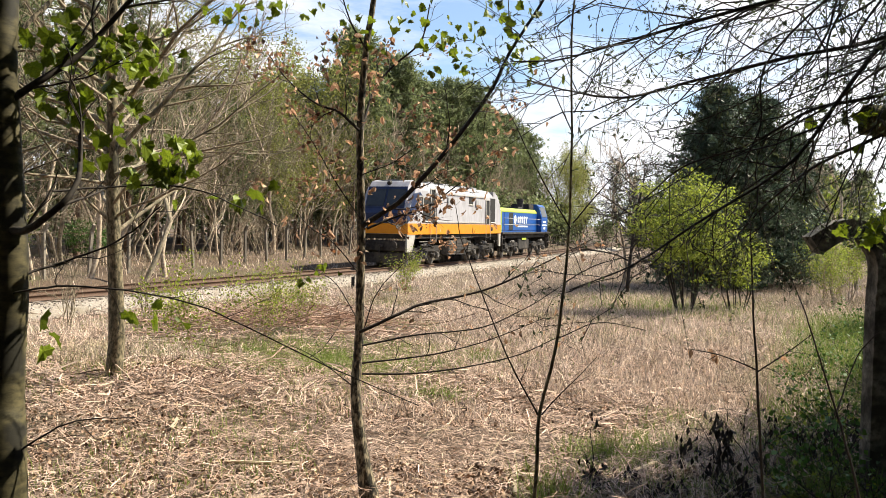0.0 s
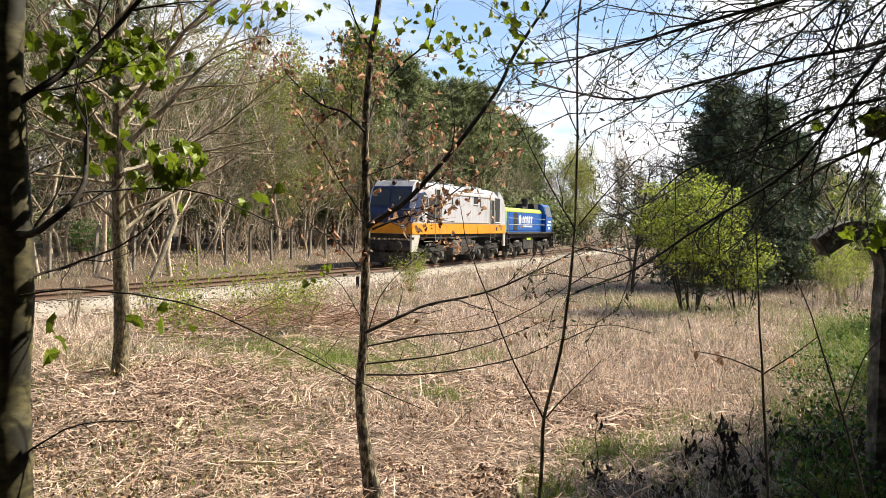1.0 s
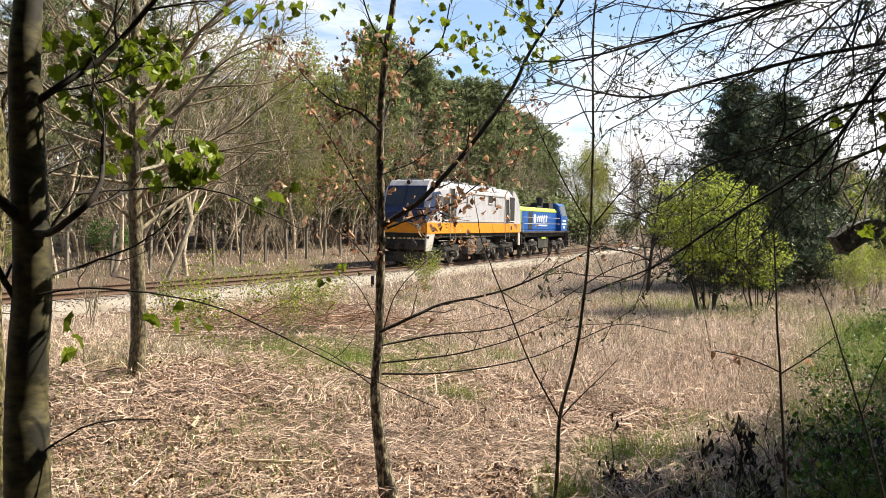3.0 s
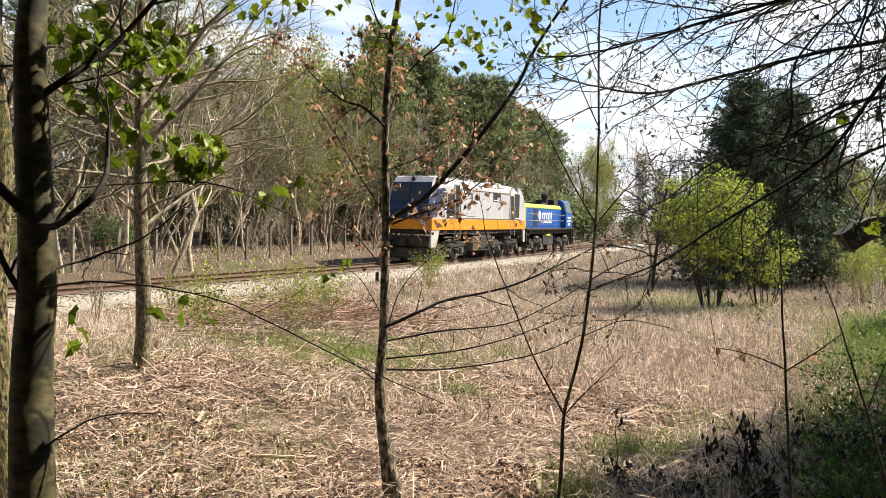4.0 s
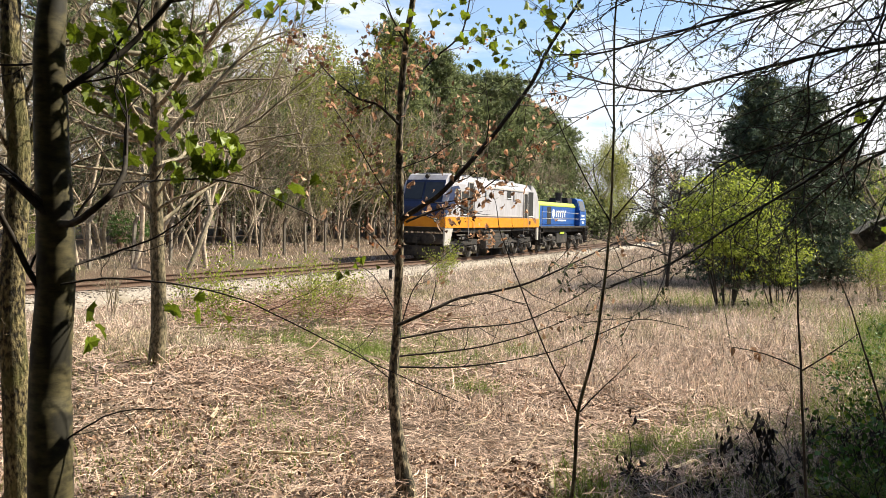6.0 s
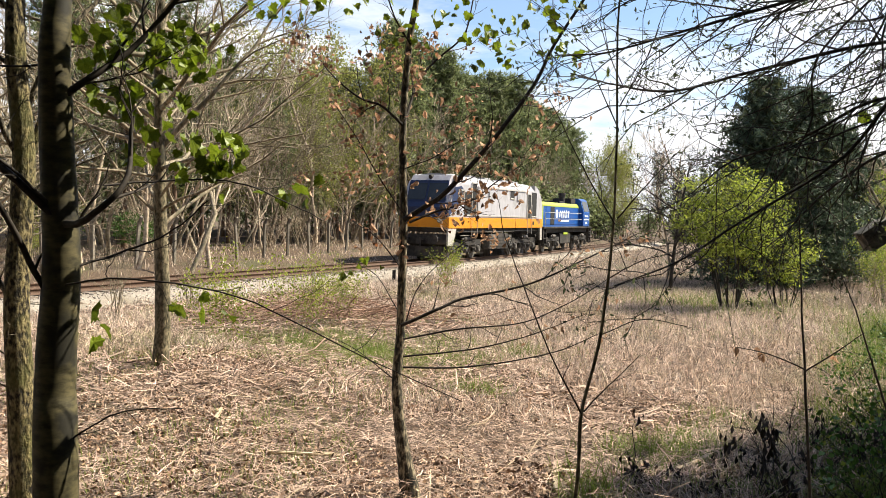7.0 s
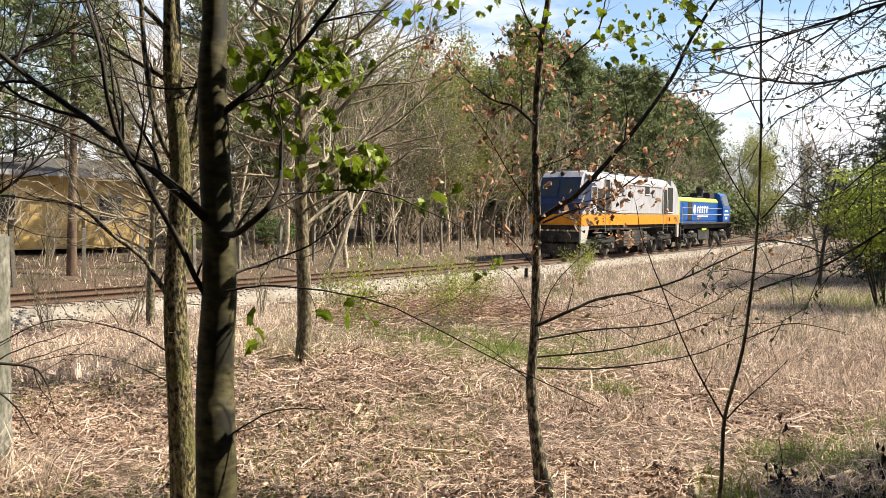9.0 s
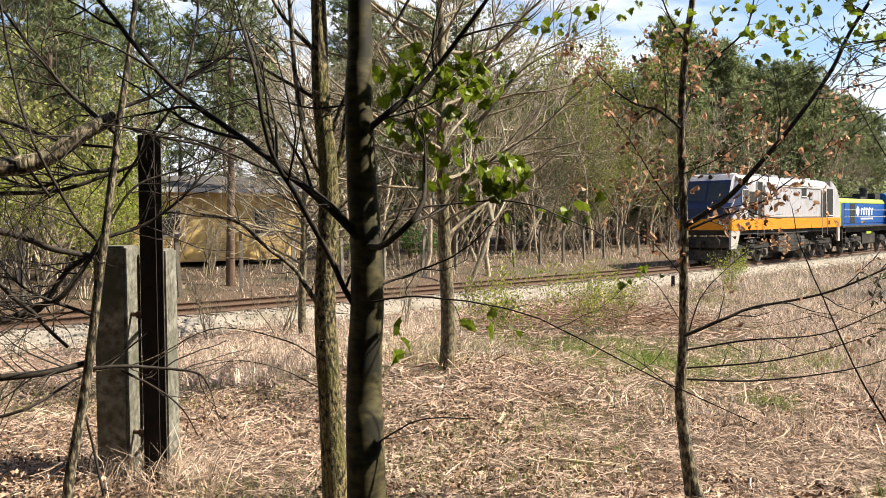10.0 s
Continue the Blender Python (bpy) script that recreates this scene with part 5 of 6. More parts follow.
def buffers(loco, x, d, z=1.05):
    for s in (-1, 1):
        bm = B()
        rod(bm, (x, s * 0.87, z), (x + d * 0.35, s * 0.87, z), 0.11, 14)
        rod(bm, (x + d * 0.3, s * 0.87, z), (x + d * 0.55, s * 0.87, z), 0.075, 14)
        rod(bm, (x + d * 0.55, s * 0.87, z), (x + d * 0.6, s * 0.87, z), 0.24, 20)
        part("buffer", bm, M_BLACK, loco)
    bm = B()
    box(bm, (x + d * 0.2, 0, z), (0.4, 0.16, 0.12), 0.02)
    box(bm, (x + d * 0.42, 0, z - 0.15), (0.08, 0.1, 0.45), 0.02)
    part("coupling_hook", bm, M_BLACK, loco)


def big_loco():
    loco = thing("diesel_locomotive", Matrix(), "white diesel locomotive with orange band and navy cab", "locomotive")
    H = 1.43
    arc = [(H * math.cos(a), 3.78 + 0.5 * math.sin(a)) for a in np.linspace(0.12, math.pi - 0.12, 13)]
    bm = B()
    prism(bm, [(-H, 1.62), (H, 1.62), (H, 3.78)] + arc + [(-H, 3.78)], "x", -5.6, 6.1)
    prism(bm, [(-7.25, 1.62), (-5.58, 1.62), (-5.58, 4.18), (-5.9, 4.16), (-6.5, 3.92), (-7.0, 3.45), (-7.25, 2.95)], "y", -H, H, 0.03)
    part("body", bm, M_WHITE, loco, "white painted ribbed steel body")
    bm = B()
    prism(bm, [(6.08, 1.62), (7.35, 1.62), (7.38, 2.62), (7.15, 2.85), (6.72, 3.92), (6.45, 4.2), (6.08, 4.28)], "y", -H, H)
    top_edges = [e for e in bm.edges if e.verts[0].co.y == e.verts[1].co.y and min(v.co.z for v in e.verts) > 2.7]
    bmesh.ops.bevel(bm, geom=top_edges, offset=0.3, segments=4, affect="EDGES")
    part("cab", bm, M_WHITE, loco)
    bm = B()
    arc2 = [(1.3 * math.cos(a), 3.98 + 0.325 * math.sin(a)) for a in np.linspace(0.0, math.pi, 13)]
    prism(bm, arc2, "x", -5.5, 6.3)
    for x in (-4.2, -2.4, 0.4, 2.6):
        box(bm, (x, 0, 4.31), (0.9, 1.2, 0.1), 0.02)
    part("roof", bm, M_GREY, loco, "grey roof with low vents")
    for s in (-1, 1):
        bm = B()
        box(bm, (0.05, s * (H + 0.012), 1.87), (14.62, 0.03, 0.54))
        part("orange_band", bm, M_ORANGE, loco, "bright orange side band")
        bm = B()
        prism(bm, [(7.36, 2.16), (5.75, 3.02), (5.5, 3.5), (5.85, 3.7), (6.7, 3.6), (7.05, 2.87), (7.36, 2.64)], "y", s * (H + 0.001), s * (H + 0.012))
        part("blue_flash", bm, M_NAVY, loco, "navy blue cab flash")
        # cab side window
        bm = B()
        for c, z in (((6.22, 3.2), (0.06, 0.66)), ((5.52, 3.2), (0.06, 0.66)), ((5.87, 3.5), (0.76, 0.06)), ((5.87, 2.9), (0.76, 0.06))):
            box(bm, (c[0], s * (H + 0.02), c[1]), (z[0], 0.05, z[1]))
        win = part("window", bm, M_PALEGREY, loco, "pale framed cab window")
        bm = B()
        box(bm, (5.87, s * (H + 0.014), 3.2), (0.66, 0.012, 0.56))
        part("pane", bm, M_GLASS, win)
        # grille behind the cab, then the doorway
        for x, wd, z0, z1, nn in ((5.0, 0.95, 2.2, 3.42, 12), (-5.55, 0.95, 2.2, 3.75, 14), (-1.6, 0.7, 3.2, 3.7, 5)):
            bm = B()
            box(bm, (x, s * (H + 0.004), (z0 + z1) / 2), (wd, 0.012, z1 - z0))
            gr = part("grille", bm, M_INSIDE, loco, "dark ventilation grille")
            bm = B()
            box(bm, (0, 0, 0), (wd, 0.05, 0.055), 0.0, Matrix.Rotation(0.6 * s, 4, "X"))
            sl = part("slat", bm, M_PALEGREY, gr)
            dz = (z1 - z0) / nn
            sl.matrix_local = Matrix.Translation((x, s * (H + 0.022), z0 + dz / 2))
            repeat(sl, gr, [(0, 0, dz * k) for k in range(1, nn)])
        for x, wd, z0, z1 in ((4.2, 0.55, 2.16, 3.88), (-4.55, 0.6, 2.16, 3.6)):
            bm = B()
            box(bm, (x, s * (H + 0.004), (z0 + z1) / 2), (wd, 0.014, z1 - z0))
            dr = part("doorway", bm, M_INSIDE, loco, "dark open doorway")
            bm = B()
            box(bm, (x - wd / 2 - 0.03, s * (H + 0.02), (z0 + z1) / 2), (0.06, 0.05, z1 - z0))
            box(bm, (x + wd / 2 + 0.03, s * (H + 0.02), (z0 + z1) / 2), (0.06, 0.05, z1 - z0))
            box(bm, (x, s * (H + 0.02), z1 + 0.03), (wd + 0.12, 0.05, 0.06))
            part("door_frame", bm, M_PALEGREY, dr)
            bm = B()
            for e in (-1, 1):
                rod(bm, (x + e * (wd / 2 + 0.1), s * (H + 0.09), 1.2), (x + e * (wd / 2 + 0.1), s * (H + 0.09), 3.0), 0.016, 6)
            part("grab_rail", bm, M_PALEGREY, dr)
            for q in range(3):
                bm = B()
                box(bm, (x, s * (H - 0.02), 0.62 + q * 0.36), (0.5, 0.22, 0.04))
                part("step", bm, M_BLACK, dr)
        bm = B()
        box(bm, (0, 0, 0), (0.05, 0.09, 1.5), 0.01)
        rb = part("rib", bm, M_WHITE, loco)
        rb.matrix_local = Matrix.Translation((3.7, s * (H + 0.012), 2.98))
        repeat(rb, loco, [(-0.245 * k, 0, 0) for k in range(1, 32)])
        bm = B()
        box(bm, (-0.2, s * (H + 0.02), 2.24), (7.7, 0.05, 0.06))
        box(bm, (-0.2, s * (H + 0.02), 3.74), (7.7, 0.05, 0.05))
        part("panel_rail", bm, M_PALEGREY, loco)
        for x in (1.9, -2.6):
            bm = B()
            box(bm, (x, s * (H + 0.03), 3.35), (0.5, 0.06, 0.42), 0.02)
            part("side_hatch", bm, M_GREY, loco)
        bm = B()
        box(bm, (-5.4, s * (H + 0.03), 1.87), (0.26, 0.02, 0.22))
        part("filler_recess", bm, M_INSIDE, loco)
        bm = B()
        prism(bm, [(7.35, 1.6), (6.35, 1.6), (6.5, 1.25), (6.75, 0.75), (7.35, 0.75)], "y", s * H - s * 0.09, s * H)
        part("corner_skirt", bm, M_PALEGREY, loco, "pale grey dented corner skirt")
        bm = B()
        prism(bm, [(-7.25, 1.6), (-6.85, 1.6), (-6.95, 0.8), (-7.25, 0.8)], "y", s * H - s * 0.09, s * H)
        part("corner_skirt", bm, M_PALEGREY, loco)
        # what hangs under the frame between the bogies
        for x, wd, z0, z1, mt in ((1.15, 1.1, 0.45, 1.25, M_DUSTY), (-0.35, 1.7, 0.42, 1.3, M_BLACK), (-1.6, 0.6, 0.55, 1.2, M_DUSTY)):
            bm = B()
            box(bm, (x, s * 1.12, (z0 + z1) / 2), (wd, 0.5, z1 - z0), 0.04)
            bx = part("equipment_box", bm, mt, loco)
            bm = B()
            for q in range(4):
                box(bm, (x, s * 1.375, z0 + 0.15 + q * (z1 - z0 - 0.2) / 4), (wd * 0.8, 0.02, 0.03))
            part("slot", bm, M_INSIDE, bx)
        bm = B()
        for x0, x1, z in ((6.3, 2.0, 1.42), (2.0, -2.4, 1.4), (-2.2, -6.6, 1.44), (5.6, 3.9, 1.22)):
            rod(bm, (x0, s * 1.3, z), (x1, s * 1.3, z), 0.03, 8)
        part("pipe", bm, M_DUSTY, loco)
    bm = B()
    box(bm, (0, 0, 1.5), (14.4, 2.5, 0.22))
    box(bm, (-0.3, 0, 0.85), (3.4, 1.6, 0.8), 0.1)
    part("underframe", bm, M_BLACK, loco, "black underframe and tank")
    # front end: blue nose, screens, lamps, beam
    bm = B()
    prism(bm, [(7.36, 2.14), (7.40, 2.14), (7.405, 2.63), (7.36, 2.63)], "y", -1.38, 1.38)
    prism(bm, [(7.385, 2.63), (7.405, 2.63), (7.17, 2.87), (7.14, 2.85)], "y", -1.38, 1.38)
    part("nose_panel", bm, M_NAVY, loco, "navy blue nose")
    bm = B()
    prism(bm, [(7.15, 2.86), (7.175, 2.87), (6.745, 3.94), (6.72, 3.92)], "y", -1.14, 1.14)
    part("screen_surround", bm, M_NAVY, loco)
    for s in (-1, 1):
        bm = B()
        prism(bm, [(7.12, 2.98), (7.14, 2.985), (6.81, 3.81), (6.79, 3.805)], "y", min(s * 0.06, s * 1.08), max(s * 0.06, s * 1.08))
        for v in bm.verts:
            v.co.x += 0.012
        part("windscreen", bm, M_GLASS, loco, "dark windscreen")
        bm = B()
        rod(bm, (7.36, s * 0.95, 1.98), (7.46, s * 0.95, 1.98), 0.13, 16)
        hl = part("headlight", bm, M_BLACK, loco)
        bm = B()
        rod(bm, (7.455, s * 0.95, 1.98), (7.475, s * 0.95, 1.98), 0.10, 16)
        part("lens", bm, M_LAMP, hl)
    bm = B()
    box(bm, (7.37, 0, 1.88), (0.05, 2.84, 0.5))
    part("front_band", bm, M_ORANGE, loco)
    bm = B()
    box(bm, (7.25, 0, 1.05), (0.2, 2.7, 0.5), 0.03)
    box(bm, (7.3, 0, 0.45), (0.08, 2.3, 0.5), 0.02)
    part("buffer_beam", bm, M_BLACK, loco, "black buffer beam and rail guard")
    bm = B()
    rod(bm, (6.5, 0, 4.16), (6.68, 0, 4.1), 0.11, 14)
    part("roof_lamp", bm, M_BLACK, loco)
    bogie(loco, 4.55, 3, 1.65)
    bogie(loco, -4.55, 3, 1.65)
    buffers(loco, 7.3, 1)
    buffers(loco, -7.25, -1)
    return loco


def blue_loco():
    loco = thing("shunting_locomotive", Matrix(), "bright blue shunting locomotive with lime yellow trim behind the first", "locomotive")
    bm = B()
    box(bm, (0, 0, 1.62), (12.6, 2.7, 0.12), 0.02)
    box(bm, (0, 0, 1.42), (12.4, 1.9, 0.3))
    box(bm, (0.4, 0, 0.85), (2.8, 2.2, 0.75), 0.06)
    part("underframe", bm, M_BLACK, loco, "black footplate and frame")
    W = 0.98
    bm = B()
    prism(bm, [(-W, 1.68), (W, 1.68), (W, 3.1), (W - 0.16, 3.3), (-W + 0.16, 3.3), (-W, 3.1)], "x", -3.6, 5.55)
    part("hood", bm, M_BLUE, loco, "bright blue engine hood")
    bm = B()
    prism(bm, [(-W - 0.015, 1.68), (W + 0.015, 1.68), (W + 0.015, 3.12), (W - 0.15, 3.32), (-W + 0.15, 3.32), (-W - 0.015, 3.12)], "x", 5.5, 5.75, 0.02)
    part("hood_end", bm, M_LIME, loco, "lime yellow hood end")
    for s in (-1, 1):
        bm = B()
        prism(bm, [(s * (W + 0.012), 3.04), (s * (W + 0.012), 3.11), (s * (W - 0.155), 3.318), (s * (W - 0.155), 3.29)], "x", -3.55, 5.52)
        part("lime_edge", bm, M_LIME, loco)
        bm = B()
        box(bm, (3.35, s * (W + 0.004), 2.4), (0.95, 0.012, 1.2))
        part("open_door", bm, M_INSIDE, loco, "dark open hood door")
        bm = B()
        box(bm, (0, 0, 0), (0.03, 0.02, 1.25), 0.004)
        sm = part("hood_seam", bm, M_NAVY, loco)
        sm.matrix_local = Matrix.Translation((4.9, s * (W + 0.006), 2.4))
        repeat(sm, loco, [(-0.95 * k, 0, 0) for k in range(2, 9)])
        # white lettering on the hood, as plain shapes
        for k, (x, wd, ht) in enumerate(((2.3, 0.5, 0.62), (1.55, 0.3, 0.45), (1.05, 0.42, 0.5), (0.5, 0.34, 0.5), (-0.05, 0.4, 0.55), (-0.65, 0.34, 0.5))):
            bm = B()
            if k == 0:
                rod(bm, (x, s * (W + 0.004), 2.55), (x, s * (W + 0.014), 2.55), 0.3, 20)
            else:
                box(bm, (x - 0.12 * wd, s * (W + 0.01), 2.55), (0.1, 0.012, ht))
                box(bm, (x - 0.3 * wd - 0.08, s * (W + 0.01), 2.55 + ht * 0.3), (wd * 0.5, 0.012, 0.09))
                box(bm, (x + 0.3 * wd, s * (W + 0.01), 2.55 - ht * 0.1), (0.09, 0.012, ht * 0.8))
            part("white_mark", bm, M_LETTER, loco)
        bm = B()
        box(bm, (0.4, s * (W + 0.01), 2.08), (2.6, 0.012, 0.10))
        part("small_line", bm, M_LETTER, loco)
        # railing
        bm = B()
        for z in (2.2, 2.62):
            rod(bm, (5.9, s * 1.28, z), (-3.5, s * 1.28, z), 0.016, 6)
        rl = part("handrail", bm, M_PALEGREY, loco)
        bm = B()
        rod(bm, (0, 0, 0), (0, 0, 0.95), 0.018, 6)
        st = part("stanchion", bm, M_PALEGREY, rl)
        st.matrix_local = Matrix.Translation((5.9, s * 1.28, 1.68))
        repeat(st, rl, [(-1.34 * k, 0, 0) for k in range(1, 8)])
        # steps
        for x in (5.9, -5.9):
            bm = B()
            for q in range(3):
                box(bm, (x, s * 1.2, 0.55 + q * 0.36), (0.5, 0.24, 0.04))
            box(bm, (x - 0.26, s * 1.2, 1.0), (0.03, 0.2, 1.1))
            box(bm, (x + 0.26, s * 1.2, 1.0), (0.03, 0.2, 1.1))
            part("steps", bm, M_BLACK, loco)
        bm = B()
        box(bm, (0.4, s * 1.12, 1.2), (1.2, 0.06, 0.14))
        hz = part("warning_strip", bm, M_LIME, loco, "yellow and black warning strip")
        bm = B()
        box(bm, (0, 0, 0), (0.07, 0.012, 0.19), 0, Matrix.Rotation(0.6, 4, "Y"))
        bar = part("black_bar", bm, M_INSIDE, hz)
        bar.matrix_local = Matrix.Translation((-0.1, s * 1.155, 1.2))
        repeat(bar, hz, [(0.14 * k, 0, 0) for k in range(1, 8)])
    # cab with sloping upper sides
    bm = B()
    C = 1.36
    prism(bm, [(-C, 1.68), (C, 1.68), (C, 2.75), (C - 0.28, 3.62), (C - 0.5, 3.75), (-C + 0.5, 3.75), (-C + 0.28, 3.62), (-C, 2.75)], "x", -5.5, -3.6, 0.03)
    cab = part("cab", bm, M_BLUE, loco, "blue cab with wide windows")
    for s in (-1, 1):
        bm = B()
        prism(bm, [(s * (C - 0.005), 2.80), (s * (C + 0.01), 2.80), (s * (C - 0.24), 3.56), (s * (C - 0.255), 3.56)], "x", -5.3, -3.8)
        part("side_window", bm, M_GLASS, cab, "pale reflecting cab window")
        for z, wd, ht in ((2.45, 0.9, 0.12), (2.2, 1.3, 0.09), (1.95, 0.5, 0.16)):
            bm = B()
            box(bm, (-4.5, s * (C + 0.01), z), (wd, 0.012, ht))
            part("small_line", bm, M_LETTER, cab)
    bm = B()
    prism(bm, [(-5.515, 2.85), (-5.5, 2.85), (-5.5, 3.5), (-5.515, 3.5)], "y", -1.0, 1.0)
    part("end_window", bm, M_GLASS, cab)
    # exhaust and fan housings
    bm = B()
    rod(bm, (-1.3, 0.25, 3.25), (-1.3, 0.25, 4.02), 0.24, 16)
    rod(bm, (-1.3, 0.25, 3.95), (-1.3, 0.25, 4.1), 0.31, 16)
    part("exhaust", bm, M_BLACK, loco, "black exhaust stack")
    bm = B()
    box(bm, (-2.7, 0, 3.5), (1.3, 1.5, 0.45), 0.05)
    box(bm, (-0.1, 0, 3.38), (1.2, 1.2, 0.2), 0.03)
    part("fan_housing", bm, M_BLACK, loco)
    for x, d in ((6.25, 1), (-6.25, -1)):
        bm = B()
        box(bm, (x, 0, 1.15), (0.16, 2.6, 0.6), 0.03)
        part("buffer_beam", bm, M_BLACK, loco)
        buffers(loco, x, d)
    bogie(loco, 3.7, 2, 2.2)
    bogie(loco, -3.9, 2, 2.2)
    return loco


big_loco().matrix_world = along(50.5)
blue_loco().matrix_world = along(64.3)


# ---- posts, fence, house
stub_post = thing("mast_footing", pose(-4.1, 4.62, 0, 0, 0, 41), "old concrete stubs strapped to a rusty steel mast", "post")
gz = float(ground(-4.1, 4.62))
for x, y, wd, dp, top in ((-0.265, 0.0, 0.22, 0.30, 1.93), (0.015, 0.12, 0.18, 0.26, 1.9)):
    bm = B()
    prism(bm, [(-wd / 2, -dp / 2), (wd / 2, -dp / 2), (wd / 2, dp / 2), (-wd / 2, dp / 2)], "z", gz - 0.3, top, 0.015)
    ob = part("stub", bm, M_CONCRETE, stub_post, "mossy weathered concrete stub")
    ob.matrix_local = pose(x, y, 0, 0, 0, -20)
bm = B()
prism(bm, [(-0.055, -0.065), (0.055, -0.065), (0.055, -0.053), (0.008, -0.05), (0.008, 0.05), (0.055, 0.053), (0.055, 0.065), (-0.055, 0.065), (-0.055, 0.053), (-0.008, 0.05), (-0.008, -0.05), (-0.055, -0.053)], "z", gz - 0.3, 2.68)
ob = part("mast", bm, M_OLDSTEEL, stub_post, "rust-flaked steel beam")
ob.matrix_local = pose(-0.035, -0.27, 0, 0, 0, -22)
for z in (1.45, 0.62):
    bm = B()
    rod(bm, (-0.265, 0.02, z), (-0.025, -0.25, z), 0.016, 8)
    rod(bm, (-0.025, -0.25, z), (0.015, 0.12, z), 0.014, 8)
    box(bm, (-0.08, -0.18, z), (0.16, 0.012, 0.05), 0.003, Matrix.Rotation(-0.69, 4, "Z"))
    part("strap", bm, M_RUST, stub_post)

q = np.random.default_rng(78)
spot = np.column_stack([q.normal(-4.0, 0.3, 420), q.normal(4.45, 0.22, 420)])
v, f = blades(q, spot, ground(spot[:, 0], spot[:, 1]) - 0.01, 0.42, 0.0035, 0.6, 0.9)
tagged(make("dry_tuft", v, f, M_DRYGRASS), "dry grass clump round the foot of the posts", "grass", "", "stuff")

hook = thing("curved_fence_post", pose(2.93, 5.42, 0), "weathered concrete fence post with a curved overhanging top", "post")
gz = float(ground(2.93, 5.42))
mid = curve_through([(0.05, gz - 0.3), (0.05, 1.0), (0.05, 1.62), (0.03, 1.87), (-0.05, 2.01), (-0.18, 2.075), (-0.31, 2.055), (-0.45, 1.965)], 36)
bm = B()
rings = []
for i, (a, z) in enumerate(mid):
    t = mid[min(i + 1, 35)] - mid[max(i - 1, 0)]
    t = t / np.linalg.norm(t)
    nx, nz = -t[1], t[0]
    hw = 0.098 - 0.030 * float(step(1.5, 2.0, z) if i < 30 else 1.0)
    rings.append([bm.verts.new((a + nx * p, q, z + nz * p)) for p, q in ((-hw, -0.07), (hw, -0.07), (hw, 0.07), (-hw, 0.07))])
for a, b in zip(rings, rings[1:]):
    for k in range(4):
        bm.faces.new((a[k], a[(k + 1) % 4], b[(k + 1) % 4], b[k]))
bm.faces.new(rings[0])
bm.faces.new(rings[-1][::-1])
bmesh.ops.recalc_face_normals(bm, faces=bm.faces)
# the shaft's shaded look comes from this dark base colour
part("shaft", bm, M_SHADECONC, hook, "grey concrete shaft coloured dark as if in shade")

fence = thing("fence", Matrix(), "old fence of pale concrete posts along the wood", "fence")
bm = B()
prism(bm, [(-0.06, -0.06), (0.06, -0.06), (0.06, 0.06), (-0.06, 0.06)], "z", -0.3, 1.75, 0.008)
prism(bm, [(-0.06, 1.7), (0.06, 1.74), (-0.14, 2.02), (-0.22, 1.96)], "y", -0.055, 0.055)
first_post = part("post", bm, M_FENCE, fence)
rng = np.random.default_rng(77)
y, i, tops = 9.0, 0, []
while y < 92:
    x, yy = beyond(y, 4.0 + max(0.0, y - 20) * 0.11)
    ob = first_post if i == 0 else new("post", first_post.data)
    ob.parent = fence
    ob.matrix_local = pose(x, yy, float(ground(x, yy)), rng.normal(0, 2), rng.normal(0, 2), rng.normal(150, 12))
    tops.append((x, yy, float(ground(x, yy))))
    y += 2.1
    i += 1
for z in (0.5, 1.1, 1.65):
    v, f = tubes([(np.array([(a, b, c + z) for a, b, c in tops]), np.full(len(tops), 0.006), 4)])
    make("wire", v, f, M_RUST, fence)

house = thing("house", Matrix(), "low house with yellow rendered wall and dark roof behind the fence", "house")
hm = Matrix.Translation((-23.2, 31.5, 0.3)) @ Matrix.Rotation(radians(56), 4, "Z")
house.matrix_world = hm
bm = B()
box(bm, (0, 3.5, 1.6), (8, 7, 3.2))
part("wall", bm, M_YELLOW, house, "warm yellow rendered wall")
bm = B()
prism(bm, [(-0.6, 3.1), (7.6, 3.1), (7.6, 3.25), (3.5, 4.0), (-0.6, 3.25)], "x", -4.5, 4.5)
part("roof", bm, M_ROOF, house, "dark felt roof")
bm = B()
box(bm, (0, -0.62, 3.17), (9, 0.04, 0.2))
part("eave_board", bm, M_EAVE, house, "grey eave board")
for x in (-2.4, 2.0):
    bm = B()
    box(bm, (x, -0.01, 1.75), (1.1, 0.06, 1.2))
    wn_ob = part("window", bm, M_PALEGREY, house)
    bm = B()
    box(bm, (x, -0.045, 1.75), (0.95, 0.02, 1.05))
    part("pane", bm, M_GLASS, wn_ob)

for x, y, h, mt, lab in ((-6.05, 29.6, 0.6, M_STAKE, "short white-painted stake beside the track"), (-3.6, 33.6, 0.5, M_BLACK, "short dark stake beside the track")):
    gz = float(ground(x, y))
    st = thing("track_stake", pose(x, y, gz), lab, "stake")
    bm = B()
    box(bm, (0, 0, h / 2 - 0.1), (0.13, 0.1, h + 0.2), 0.01)
    part("shaft", bm, mt, st)

# ---- brush pile, poles and litter
pile = thing("brush_pile", Matrix(), "heap of cut reddish-brown brushwood in the grass", "brushwood")
rng = np.random.default_rng(8)
paths = []
